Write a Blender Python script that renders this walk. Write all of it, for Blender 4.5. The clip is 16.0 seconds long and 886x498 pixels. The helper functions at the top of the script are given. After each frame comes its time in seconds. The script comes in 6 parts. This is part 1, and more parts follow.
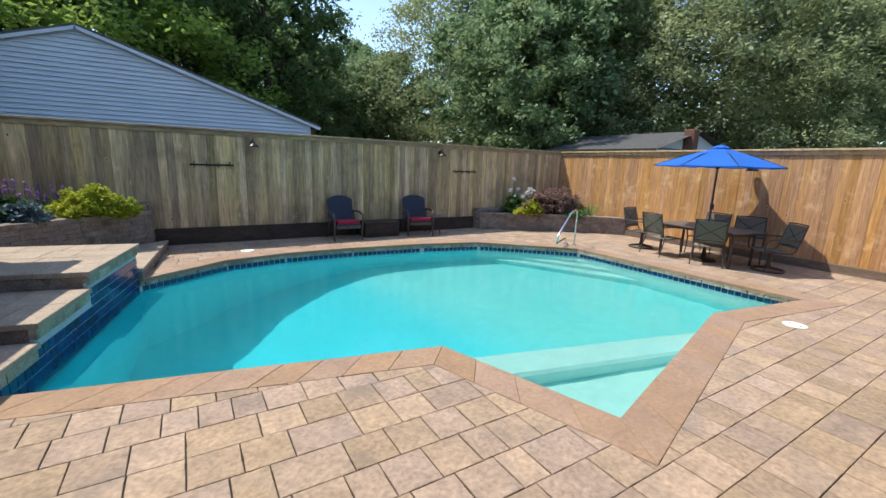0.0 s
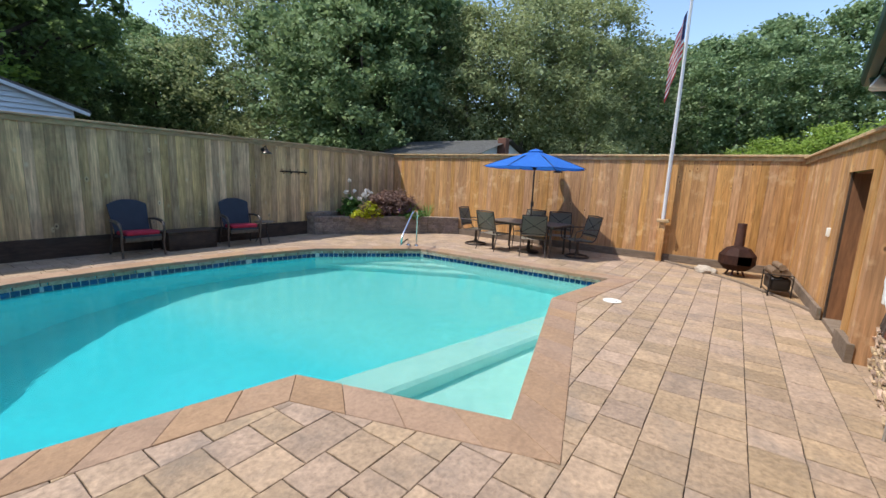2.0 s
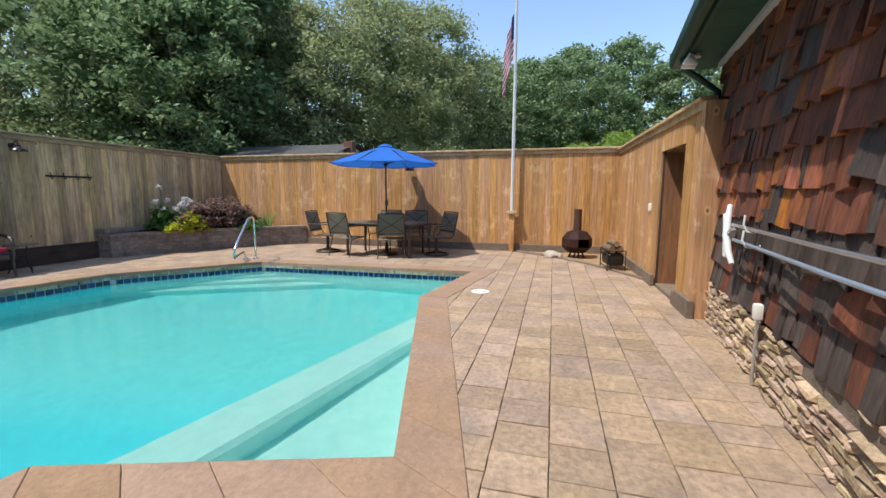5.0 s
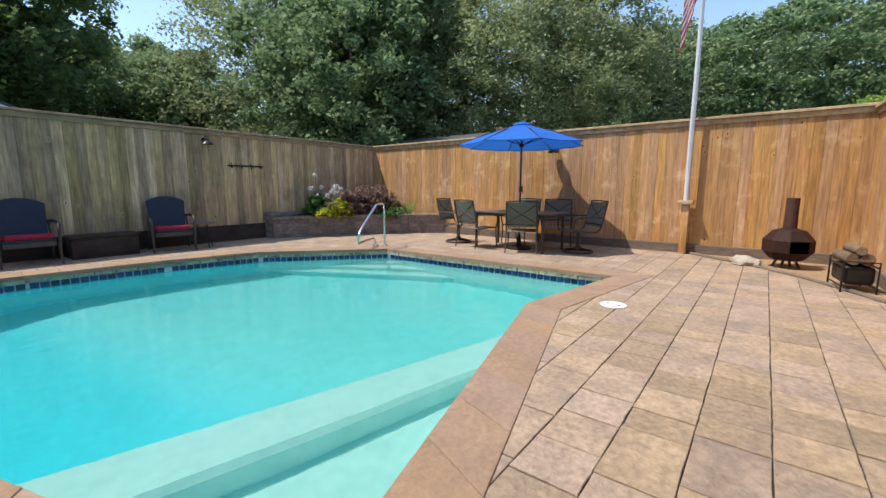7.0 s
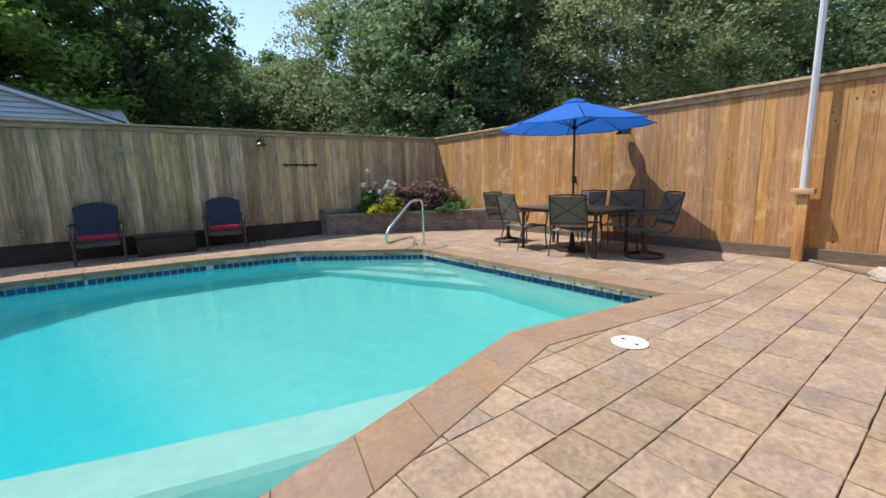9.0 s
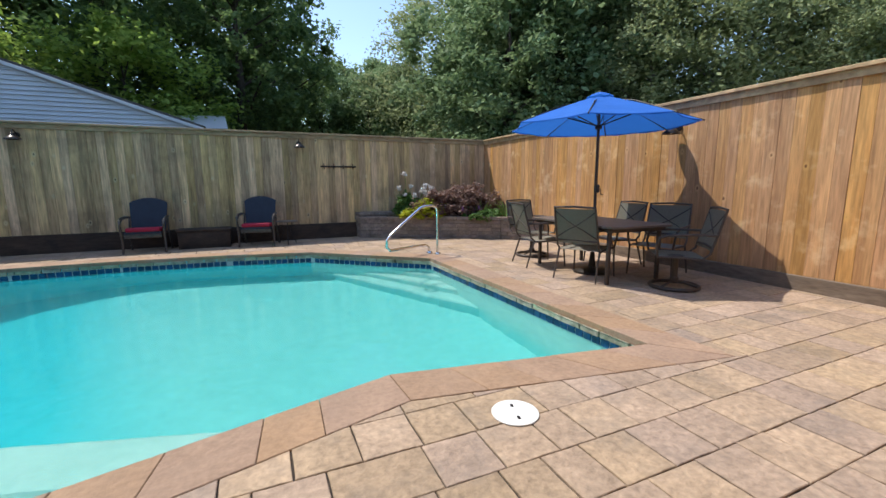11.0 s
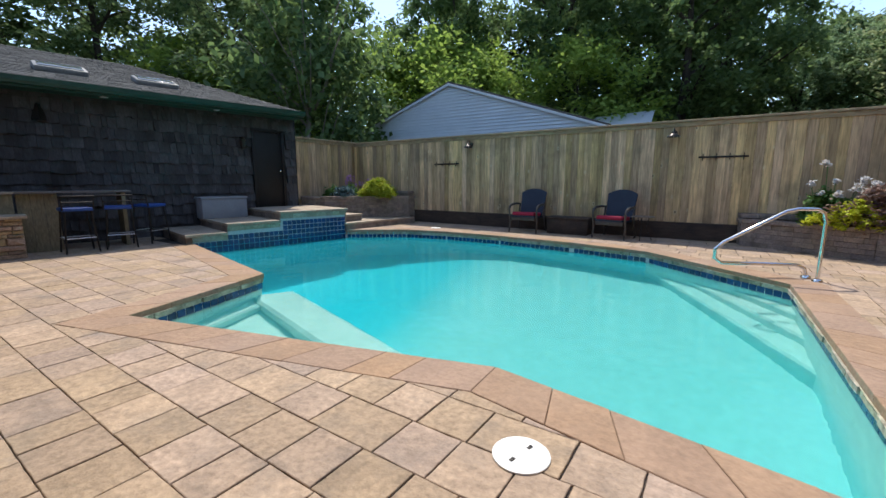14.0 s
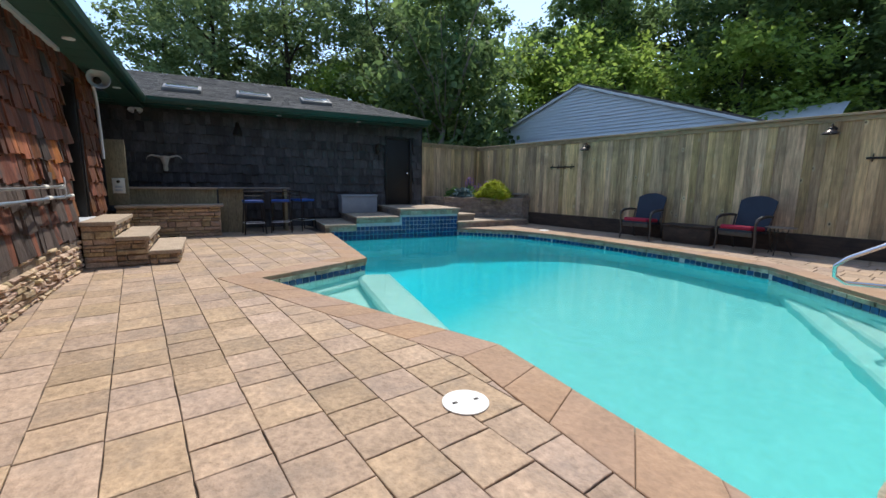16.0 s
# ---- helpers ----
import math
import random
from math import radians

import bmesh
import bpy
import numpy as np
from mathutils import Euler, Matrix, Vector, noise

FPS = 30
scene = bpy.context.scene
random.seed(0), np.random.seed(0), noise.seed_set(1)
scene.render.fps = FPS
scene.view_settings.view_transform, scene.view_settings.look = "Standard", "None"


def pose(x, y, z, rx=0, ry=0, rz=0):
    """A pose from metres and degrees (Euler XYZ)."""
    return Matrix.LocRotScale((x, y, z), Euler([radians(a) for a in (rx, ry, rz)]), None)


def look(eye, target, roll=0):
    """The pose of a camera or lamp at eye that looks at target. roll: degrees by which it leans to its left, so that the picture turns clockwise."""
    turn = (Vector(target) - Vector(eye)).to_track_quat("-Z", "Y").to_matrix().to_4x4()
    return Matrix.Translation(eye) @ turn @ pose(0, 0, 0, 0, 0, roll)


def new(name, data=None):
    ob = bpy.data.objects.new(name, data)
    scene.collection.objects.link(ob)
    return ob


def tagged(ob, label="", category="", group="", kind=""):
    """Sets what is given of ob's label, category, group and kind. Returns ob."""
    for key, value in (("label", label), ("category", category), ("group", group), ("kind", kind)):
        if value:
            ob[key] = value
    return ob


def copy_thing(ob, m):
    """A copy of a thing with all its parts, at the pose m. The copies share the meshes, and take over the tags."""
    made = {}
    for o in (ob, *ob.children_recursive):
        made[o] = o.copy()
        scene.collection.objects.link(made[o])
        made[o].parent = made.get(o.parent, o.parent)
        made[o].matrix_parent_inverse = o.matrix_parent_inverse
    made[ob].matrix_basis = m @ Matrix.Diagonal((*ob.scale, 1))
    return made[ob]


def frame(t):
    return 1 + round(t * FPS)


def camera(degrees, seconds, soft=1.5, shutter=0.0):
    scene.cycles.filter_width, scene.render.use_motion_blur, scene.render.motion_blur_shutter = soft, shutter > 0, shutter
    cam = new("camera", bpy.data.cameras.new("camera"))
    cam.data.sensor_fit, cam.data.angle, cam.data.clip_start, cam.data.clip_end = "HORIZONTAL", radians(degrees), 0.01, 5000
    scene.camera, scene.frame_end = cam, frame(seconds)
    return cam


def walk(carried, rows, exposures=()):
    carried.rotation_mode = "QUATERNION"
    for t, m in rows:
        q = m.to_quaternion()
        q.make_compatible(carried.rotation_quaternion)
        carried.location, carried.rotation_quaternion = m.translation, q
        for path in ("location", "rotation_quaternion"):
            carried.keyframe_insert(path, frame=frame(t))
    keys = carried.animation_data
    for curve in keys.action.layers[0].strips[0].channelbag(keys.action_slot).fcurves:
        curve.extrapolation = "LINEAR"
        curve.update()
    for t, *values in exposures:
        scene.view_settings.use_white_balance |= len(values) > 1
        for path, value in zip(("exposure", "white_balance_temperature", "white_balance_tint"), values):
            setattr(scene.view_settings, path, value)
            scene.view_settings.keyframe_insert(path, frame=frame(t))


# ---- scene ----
cam = camera(93.9, 16.0)
PATH = [
    (0, (3.341, 1.027, 1.812), (4.374, 2.693, 1.417), 2.0),
    (0.5, (3.353, 1.161, 1.821), (4.467, 2.777, 1.435), 1.9),
    (1, (3.415, 1.313, 1.688), (4.666, 2.829, 1.32), 2.1),
    (1.5, (3.472, 1.46, 1.679), (4.9, 2.815, 1.326), 2.2),
    (2, (3.493, 1.6, 1.647), (5.114, 2.723, 1.313), 2.5),
    (2.5, (3.506, 1.706, 1.559), (5.293, 2.544, 1.239), 2.2),
    (3, (3.569, 1.762, 1.508), (5.466, 2.315, 1.198), 1.8),
    (3.2, (3.594, 1.791, 1.478), (5.519, 2.238, 1.172), 1.5),
    (5.3, (4.307, 2.031, 1.269), (6.217, 2.575, 1.033), -0.4),
    (5.5, (4.418, 2.085, 1.227), (6.305, 2.712, 1.015), -0.1),
    (6, (4.753, 1.996, 1.203), (6.531, 2.877, 0.955), 0.0),
    (6.5, (5.071, 1.833, 1.199), (6.735, 2.906, 0.923), 0.3),
    (7, (5.427, 1.751, 1.174), (6.993, 2.961, 0.883), 0.1),
    (7.5, (5.772, 1.668, 1.185), (7.24, 2.989, 0.868), -0.3),
    (8, (6.126, 1.551, 1.195), (7.499, 2.967, 0.861), -0.7),
    (8.5, (6.488, 1.492, 1.206), (7.775, 2.982, 0.853), -1.1),
    (8.7, (6.651, 1.463, 1.209), (7.9, 2.987, 0.866), -1.4),
    (11, (8.519, 1.12, 1.231), (9.314, 2.93, 0.923), -0.4),
    (11.5, (8.868, 1.121, 1.264), (9.431, 3.014, 0.953), -0.0),
    (12, (9.281, 1.136, 1.218), (9.469, 3.102, 0.901), 0.2),
    (12.4, (9.479, 1.086, 1.205), (9.34, 3.055, 0.883), 0.2),
    (12.5, (9.534, 1.122, 1.211), (9.313, 3.082, 0.88), 0.2),
    (13, (9.818, 1.211, 1.205), (9.213, 3.088, 0.873), 0.0),
    (13.5, (10.216, 1.338, 1.142), (9.298, 3.085, 0.82), -0.1),
    (14, (10.352, 1.303, 1.202), (9.248, 2.939, 0.876), 0.0),
    (14.5, (10.568, 1.404, 1.179), (9.302, 2.918, 0.856), 0.2),
    (15, (10.832, 1.545, 1.188), (9.424, 2.93, 0.872), 0.4),
    (15.5, (11.068, 1.557, 1.17), (9.56, 2.833, 0.859), 0.5),
    (16, (11.307, 1.527, 1.172), (9.719, 2.702, 0.859), 0.7),
]
walk(cam, [(t, look(eye, target, roll)) for t, eye, target, roll in PATH], [(0, 0.27), (1, 0.25), (2.5, 0.13), (16, 0.13)])

# ---- world, sun and exposure ----
SUN_WAY = Vector((0.38, -0.41, -1.0)).normalized()
world = bpy.data.worlds.new("sky")
scene.world = world
world.use_nodes = True
wn = world.node_tree
sky = wn.nodes.new("ShaderNodeTexSky")
sky.sky_type = "NISHITA"
sky.sun_disc = False
sky.sun_elevation = math.asin(-SUN_WAY.z)
sky.sun_rotation = math.atan2(-SUN_WAY.x, -SUN_WAY.y)
sky.air_density, sky.dust_density, sky.ozone_density = 1.0, 0.6, 1.5
wn.nodes["Background"].inputs[1].default_value = 0.25
wn.links.new(sky.outputs[0], wn.nodes["Background"].inputs[0])
sun = new("sun", bpy.data.lights.new("sun", "SUN"))
sun.data.energy, sun.data.angle, sun.data.color = 4.6, radians(0.53), (1.0, 0.95, 0.87)
sun.rotation_mode = "QUATERNION"
sun.rotation_quaternion = SUN_WAY.to_track_quat("-Z", "Y")


# ---- materials ----
def surf(name, c1, c2, scale=6.0, rough=0.7, bump=0.2, bscale=60.0, metal=0.0, vary=0.0, island=False,
         stretch=(1, 1, 1), stain=None, stain_scale=1.2, stain_low=0.5, stain_high=0.7, hue=0.0, spec=0.4, fine=0.35, knots=None):
    """Two-tone procedural surface: patches, grain, stains, piece-by-piece variation and fine relief."""
    m = bpy.data.materials.new(name)
    m.use_nodes = True
    nt = m.node_tree
    N, L = nt.nodes, nt.links
    bsdf = N["Principled BSDF"]
    geo = N.new("ShaderNodeNewGeometry")
    rnd = geo.outputs["Random Per Island"] if island else N.new("ShaderNodeObjectInfo").outputs["Random"]
    shift = N.new("ShaderNodeVectorMath")
    shift.operation = "MULTIPLY_ADD"
    comb = N.new("ShaderNodeCombineXYZ")
    for i in range(3):
        L.new(rnd, comb.inputs[i])
    L.new(comb.outputs[0], shift.inputs[0])
    shift.inputs[1].default_value = (17.0, 31.0, 23.0) if vary else (0, 0, 0)
    L.new(geo.outputs["Position"], shift.inputs[2])
    mp = N.new("ShaderNodeMapping")
    mp.inputs["Scale"].default_value = stretch
    L.new(shift.outputs[0], mp.inputs[0])

    def tex(s, detail, source):
        t = N.new("ShaderNodeTexNoise")
        t.inputs["Scale"].default_value, t.inputs["Detail"].default_value, t.inputs["Roughness"].default_value = s, detail, 0.6
        L.new(source, t.inputs["Vector"])
        return t.outputs["Fac"]

    def ramp(fac, lo, hi):
        r = N.new("ShaderNodeMapRange")
        r.inputs["From Min"].default_value, r.inputs["From Max"].default_value = lo, hi
        L.new(fac, r.inputs["Value"])
        return r.outputs[0]

    def mix(fac, a, b, kind="MIX"):
        x = N.new("ShaderNodeMix")
        x.data_type, x.blend_type = "RGBA", kind
        if isinstance(fac, float):
            x.inputs["Factor"].default_value = fac
        else:
            L.new(fac, x.inputs["Factor"])
        for sock, v in ((x.inputs[6], a), (x.inputs[7], b)):
            if isinstance(v, tuple):
                sock.default_value = (*v, 1)
            else:
                L.new(v, sock)
        return x.outputs[2]

    patch = tex(scale, 4, mp.outputs[0])
    grain = tex(bscale, 3, mp.outputs[0])
    col = mix(ramp(patch, 0.32, 0.68), c1, c2)
    dark = mix(ramp(grain, 0.3, 0.7), (1 - fine, 1 - fine, 1 - fine), (1 + fine * 0.35, 1 + fine * 0.35, 1 + fine * 0.35))
    col = mix(1.0, col, dark, "MULTIPLY")
    if stain:
        st = tex(stain_scale, 5, geo.outputs["Position"])
        col = mix(ramp(st, stain_low, stain_high), col, stain)
    if knots:
        squash = N.new("ShaderNodeMapping")
        squash.inputs["Scale"].default_value = (1.0, 1.0, 0.62)
        L.new(shift.outputs[0], squash.inputs[0])
        vor = N.new("ShaderNodeTexVoronoi")
        vor.inputs["Scale"].default_value = 4.2
        L.new(squash.outputs[0], vor.inputs["Vector"])
        d = vor.outputs["Distance"]
        col = mix(ramp(d, 0.17, 0.09), col, knots[0])
        col = mix(ramp(d, 0.08, 0.04), col, knots[1])
    if vary or hue:
        hsv = N.new("ShaderNodeHueSaturation")
        L.new(col, hsv.inputs["Color"])
        val = N.new("ShaderNodeMapRange")
        val.inputs["To Min"].default_value, val.inputs["To Max"].default_value = 1 - vary, 1 + vary
        L.new(rnd, val.inputs["Value"])
        L.new(val.outputs[0], hsv.inputs["Value"])
        if hue:
            wn2 = N.new("ShaderNodeTexWhiteNoise")
            wn2.noise_dimensions = "1D"
            L.new(rnd, wn2.inputs["W"])
            hr = N.new("ShaderNodeMapRange")
            hr.inputs["To Min"].default_value, hr.inputs["To Max"].default_value = 0.5 - hue, 0.5 + hue
            L.new(wn2.outputs["Value"], hr.inputs["Value"])
            L.new(hr.outputs[0], hsv.inputs["Hue"])
            sr = N.new("ShaderNodeMapRange")
            sr.inputs["To Min"].default_value, sr.inputs["To Max"].default_value = 0.9, 1.08
            L.new(wn2.outputs["Value"], sr.inputs["Value"])
            L.new(sr.outputs[0], hsv.inputs["Saturation"])
        col = hsv.outputs[0]
    L.new(col, bsdf.inputs["Base Color"])
    bsdf.inputs["Roughness"].default_value = rough
    bsdf.inputs["Metallic"].default_value = metal
    bsdf.inputs["Specular IOR Level"].default_value = spec
    if bump:
        b = N.new("ShaderNodeBump")
        b.inputs["Strength"].default_value, b.inputs["Distance"].default_value = bump, 0.01
        mid = tex(bscale * 0.22, 4, mp.outputs[0])
        hs = N.new("ShaderNodeMath")
        hs.operation = "MULTIPLY_ADD"
        L.new(mid, hs.inputs[0])
        hs.inputs[1].default_value = 1.6
        L.new(grain, hs.inputs[2])
        L.new(hs.outputs[0], b.inputs["Height"])
        L.new(b.outputs[0], bsdf.inputs["Normal"])
    return m


def leafy(name, c1, c2, trans=0.35):
    """Leaves: two greens leaf by leaf, a matt face and light shining through."""
    m = bpy.data.materials.new(name)
    m.use_nodes = True
    nt = m.node_tree
    N, L = nt.nodes, nt.links
    N.remove(N["Principled BSDF"])
    geo = N.new("ShaderNodeNewGeometry")
    ns = N.new("ShaderNodeTexNoise")
    ns.inputs["Scale"].default_value = 0.5
    L.new(geo.outputs["Position"], ns.inputs["Vector"])
    add = N.new("ShaderNodeMath")
    add.operation = "MULTIPLY_ADD"
    L.new(geo.outputs["Random Per Island"], add.inputs[0])
    add.inputs[1].default_value = 0.7
    L.new(ns.outputs["Fac"], add.inputs[2])
    mr = N.new("ShaderNodeMapRange")
    mr.inputs["From Min"].default_value, mr.inputs["From Max"].default_value = 0.35, 1.25
    L.new(add.outputs[0], mr.inputs["Value"])
    mx = N.new("ShaderNodeMix")
    mx.data_type = "RGBA"
    mx.inputs[6].default_value, mx.inputs[7].default_value = (*c1, 1), (*c2, 1)
    L.new(mr.outputs[0], mx.inputs["Factor"])
    d, t, g, ms, mg = (N.new("ShaderNode" + k) for k in ("BsdfDiffuse", "BsdfTranslucent", "BsdfGlossy", "MixShader", "MixShader"))
    for b in (d, t):
        L.new(mx.outputs[2], b.inputs["Color"])
    g.inputs["Roughness"].default_value = 0.6
    g.inputs["Color"].default_value = (0.9, 0.95, 0.85, 1)
    ms.inputs[0].default_value, mg.inputs[0].default_value = trans, 0.02
    L.new(d.outputs[0], ms.inputs[1])
    L.new(t.outputs[0], ms.inputs[2])
    L.new(ms.outputs[0], mg.inputs[1])
    L.new(g.outputs[0], mg.inputs[2])
    L.new(mg.outputs[0], N["Material Output"].inputs["Surface"])
    return m


def plaster_mat(name="water_tinted_plaster", deep=False):
    """Pool plaster with the water's depth tint painted in, pale on the ledges and blue in the deep end."""
    m = surf(name, (0.86, 0.91, 0.91), (1.0, 1.0, 1.0), 4.5, 0.6, 0.15, 14, fine=0.09)
    N, L = m.node_tree.nodes, m.node_tree.links
    bsdf = N["Principled BSDF"]
    mottle = bsdf.inputs["Base Color"].links[0].from_socket
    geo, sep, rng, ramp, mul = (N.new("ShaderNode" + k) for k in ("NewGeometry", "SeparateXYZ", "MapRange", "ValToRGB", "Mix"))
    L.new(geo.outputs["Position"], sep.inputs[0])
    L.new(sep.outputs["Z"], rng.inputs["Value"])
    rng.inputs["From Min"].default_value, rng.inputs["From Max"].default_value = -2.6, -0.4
    # colour by height stands in for light the water absorbs
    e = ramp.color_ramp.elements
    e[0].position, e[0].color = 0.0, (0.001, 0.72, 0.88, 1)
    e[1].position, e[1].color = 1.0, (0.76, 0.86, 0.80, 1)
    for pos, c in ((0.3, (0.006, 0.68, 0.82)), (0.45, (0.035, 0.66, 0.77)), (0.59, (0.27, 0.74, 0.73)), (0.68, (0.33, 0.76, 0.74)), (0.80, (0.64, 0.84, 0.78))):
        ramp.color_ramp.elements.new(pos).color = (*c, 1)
    # near-even blue at all heights, with water tint and wall shade in it
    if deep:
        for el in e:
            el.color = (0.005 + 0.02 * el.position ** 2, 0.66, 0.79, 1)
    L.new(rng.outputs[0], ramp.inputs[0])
    mul.data_type, mul.blend_type = "RGBA", "MULTIPLY"
    mul.inputs["Factor"].default_value = 1.0
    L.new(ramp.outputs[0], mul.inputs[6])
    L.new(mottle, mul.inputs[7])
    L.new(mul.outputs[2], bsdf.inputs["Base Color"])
    return m


def water_mat():
    m = bpy.data.materials.new("pool_water")
    m.use_nodes = True
    nt = m.node_tree
    N, L = nt.nodes, nt.links
    N.remove(N["Principled BSDF"])
    refr, gloss, fres, mixer = (N.new("ShaderNode" + k) for k in ("BsdfRefraction", "BsdfGlossy", "Fresnel", "MixShader"))
    refr.inputs["Color"].default_value = (0.35, 0.455, 0.455, 1)
    refr.inputs["Roughness"].default_value, refr.inputs["IOR"].default_value = 0.0, 1.33
    gloss.inputs["Roughness"].default_value = 0.02
    fres.inputs["IOR"].default_value = 1.14
    L.new(fres.outputs[0], mixer.inputs[0])
    L.new(gloss.outputs[0], mixer.inputs[2])
    # turquoise diffuse layer painted in for the milky light that the water scatters back
    cloud, body = N.new("ShaderNodeBsdfDiffuse"), N.new("ShaderNodeMixShader")
    cloud.inputs["Color"].default_value = (0.06, 0.66, 0.70, 1)
    body.inputs[0].default_value = 0.15
    L.new(refr.outputs[0], body.inputs[1])
    L.new(cloud.outputs[0], body.inputs[2])
    L.new(body.outputs[0], mixer.inputs[1])
    L.new(mixer.outputs[0], N["Material Output"].inputs["Surface"])
    geo = N.new("ShaderNodeNewGeometry")
    big, small = N.new("ShaderNodeTexNoise"), N.new("ShaderNodeTexNoise")
    for n, s, d in ((big, 2.2, 2), (small, 9.0, 2)):
        n.inputs["Scale"].default_value, n.inputs["Detail"].default_value = s, d
        L.new(geo.outputs["Position"], n.inputs["Vector"])
    ad = N.new("ShaderNodeMath")
    ad.operation = "MULTIPLY_ADD"
    L.new(small.outputs["Fac"], ad.inputs[0])
    ad.inputs[1].default_value = 0.3
    L.new(big.outputs["Fac"], ad.inputs[2])
    b = N.new("ShaderNodeBump")
    b.inputs["Strength"].default_value, b.inputs["Distance"].default_value = 0.35, 0.02
    L.new(ad.outputs[0], b.inputs["Height"])
    for node in (refr, gloss, fres):
        L.new(b.outputs[0], node.inputs["Normal"])
    return m


M_PAVER = surf("paver", (0.447, 0.318, 0.213), (0.338, 0.24, 0.162), 3.2, 0.85, 1.0, 26, fine=0.32, vary=0.13, hue=0.006, stain=(0.19, 0.155, 0.125), stain_scale=2.6, stain_low=0.5, stain_high=0.86)
M_PAVERS = surf("paver_joined", (0.447, 0.318, 0.213), (0.338, 0.24, 0.162), 3.2, 0.85, 1.0, 26, fine=0.32, vary=0.13, hue=0.006, island=True, stain=(0.19, 0.155, 0.125), stain_scale=2.6, stain_low=0.5, stain_high=0.86)
M_COPING = surf("coping_paver", (0.375, 0.24, 0.148), (0.30, 0.19, 0.118), 3.5, 0.82, 0.7, 26, fine=0.2, vary=0.06, hue=0.003, stain=(0.27, 0.18, 0.12), stain_scale=2.2, stain_low=0.52, stain_high=0.82)
M_JOINT = surf("joint_sand", (0.075, 0.056, 0.042), (0.04, 0.031, 0.025), 20, 0.95, 0.6, 120)
M_EARTH = surf("earth", (0.12, 0.11, 0.05), (0.08, 0.10, 0.03), 1.5, 0.95, 0.6, 20, stain=(0.16, 0.12, 0.08), stain_scale=0.4)
M_MULCH = surf("sandy_mulch", (0.42, 0.28, 0.15), (0.33, 0.21, 0.11), 9, 0.95, 1.0, 40, stain=(0.2, 0.14, 0.09), stain_scale=4)
M_SOIL = surf("bed_soil", (0.07, 0.045, 0.03), (0.04, 0.03, 0.02), 10, 0.95, 1.0, 50)
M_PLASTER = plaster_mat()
M_PLASTER_D = plaster_mat("shaded_deep_plaster", True)
M_BANDSTONE = surf("band_stone", (0.52, 0.48, 0.36), (0.31, 0.30, 0.22), 9, 0.85, 0.8, 50, vary=0.22, hue=0.02, stain=(0.16, 0.14, 0.10), stain_scale=5)
M_TILE = surf("blue_tile", (0.010, 0.065, 0.20), (0.007, 0.04, 0.14), 8, 0.18, 0.1, 30, vary=0.35, spec=0.6)
M_GROUT = surf("grout", (0.60, 0.66, 0.70), (0.5, 0.56, 0.6), 12, 0.85, 0.3, 90)
M_CEDAR = surf("cedar_board", (0.60, 0.33, 0.135), (0.45, 0.225, 0.085), 6, 0.7, 0.4, 34, fine=0.38, vary=0.15, hue=0.004, stretch=(1, 1, 0.07), stain=(0.70, 0.47, 0.25), stain_scale=3.0, stain_low=0.56, stain_high=0.78, knots=((0.58, 0.33, 0.13), (0.17, 0.075, 0.03)))
M_WEATHER = surf("weathered_board", (0.70, 0.475, 0.25), (0.37, 0.25, 0.135), 6, 0.85, 0.5, 34, fine=0.42, vary=0.32, hue=0.008, stretch=(1, 1, 0.08), stain=(0.20, 0.145, 0.085), stain_scale=1.5, stain_low=0.52, stain_high=0.8, knots=((0.52, 0.40, 0.24), (0.10, 0.075, 0.05)))
M_FRAME_C = surf("cedar_trim", (0.60, 0.42, 0.23), (0.47, 0.31, 0.16), 3, 0.75, 0.4, 30, stretch=(0.3, 0.3, 0.3), stain=(0.36, 0.24, 0.13), stain_scale=1.8, stain_low=0.55, stain_high=0.8)
M_FRAME_W = surf("weathered_trim", (0.42, 0.31, 0.18), (0.29, 0.21, 0.125), 3, 0.85, 0.4, 30, stretch=(0.2, 1, 0.6))
M_KICK = surf("dark_kickboard", (0.075, 0.048, 0.032), (0.04, 0.028, 0.02), 4, 0.85, 0.4, 30, stretch=(0.2, 0.2, 1), stain=(0.02, 0.016, 0.013), stain_scale=2.0)
M_KICK_E = surf("grey_kickboard", (0.24, 0.18, 0.13), (0.17, 0.125, 0.09), 4, 0.85, 0.4, 30, stretch=(1, 0.2, 1))
M_SHINGLE = surf("cedar_shingle", (0.40, 0.125, 0.036), (0.15, 0.05, 0.024), 9, 0.85, 0.6, 35, vary=0.42, hue=0.012, stretch=(1.6, 1.6, 0.25), stain=(0.05, 0.038, 0.033), stain_scale=3.2, stain_low=0.5, stain_high=0.75)
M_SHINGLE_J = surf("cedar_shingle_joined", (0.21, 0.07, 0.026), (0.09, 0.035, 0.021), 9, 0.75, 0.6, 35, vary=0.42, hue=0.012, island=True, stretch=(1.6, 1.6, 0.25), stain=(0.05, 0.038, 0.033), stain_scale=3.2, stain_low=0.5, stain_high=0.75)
# shaded copy of the cedar shingle for upper rows, and a random dark tone
M_SHINGLE_D = surf("dark_red_and_shaded_shingle", (0.21, 0.066, 0.032), (0.095, 0.036, 0.023), 7, 0.85, 0.6, 35, vary=0.35, stretch=(1.6, 1.6, 0.25), stain=(0.04, 0.03, 0.027), stain_scale=3)
M_SHINGLE_G = surf("grey_shingle", (0.10, 0.072, 0.06), (0.055, 0.042, 0.036), 7, 0.85, 0.6, 35, vary=0.35, stretch=(1.6, 1.6, 0.25))
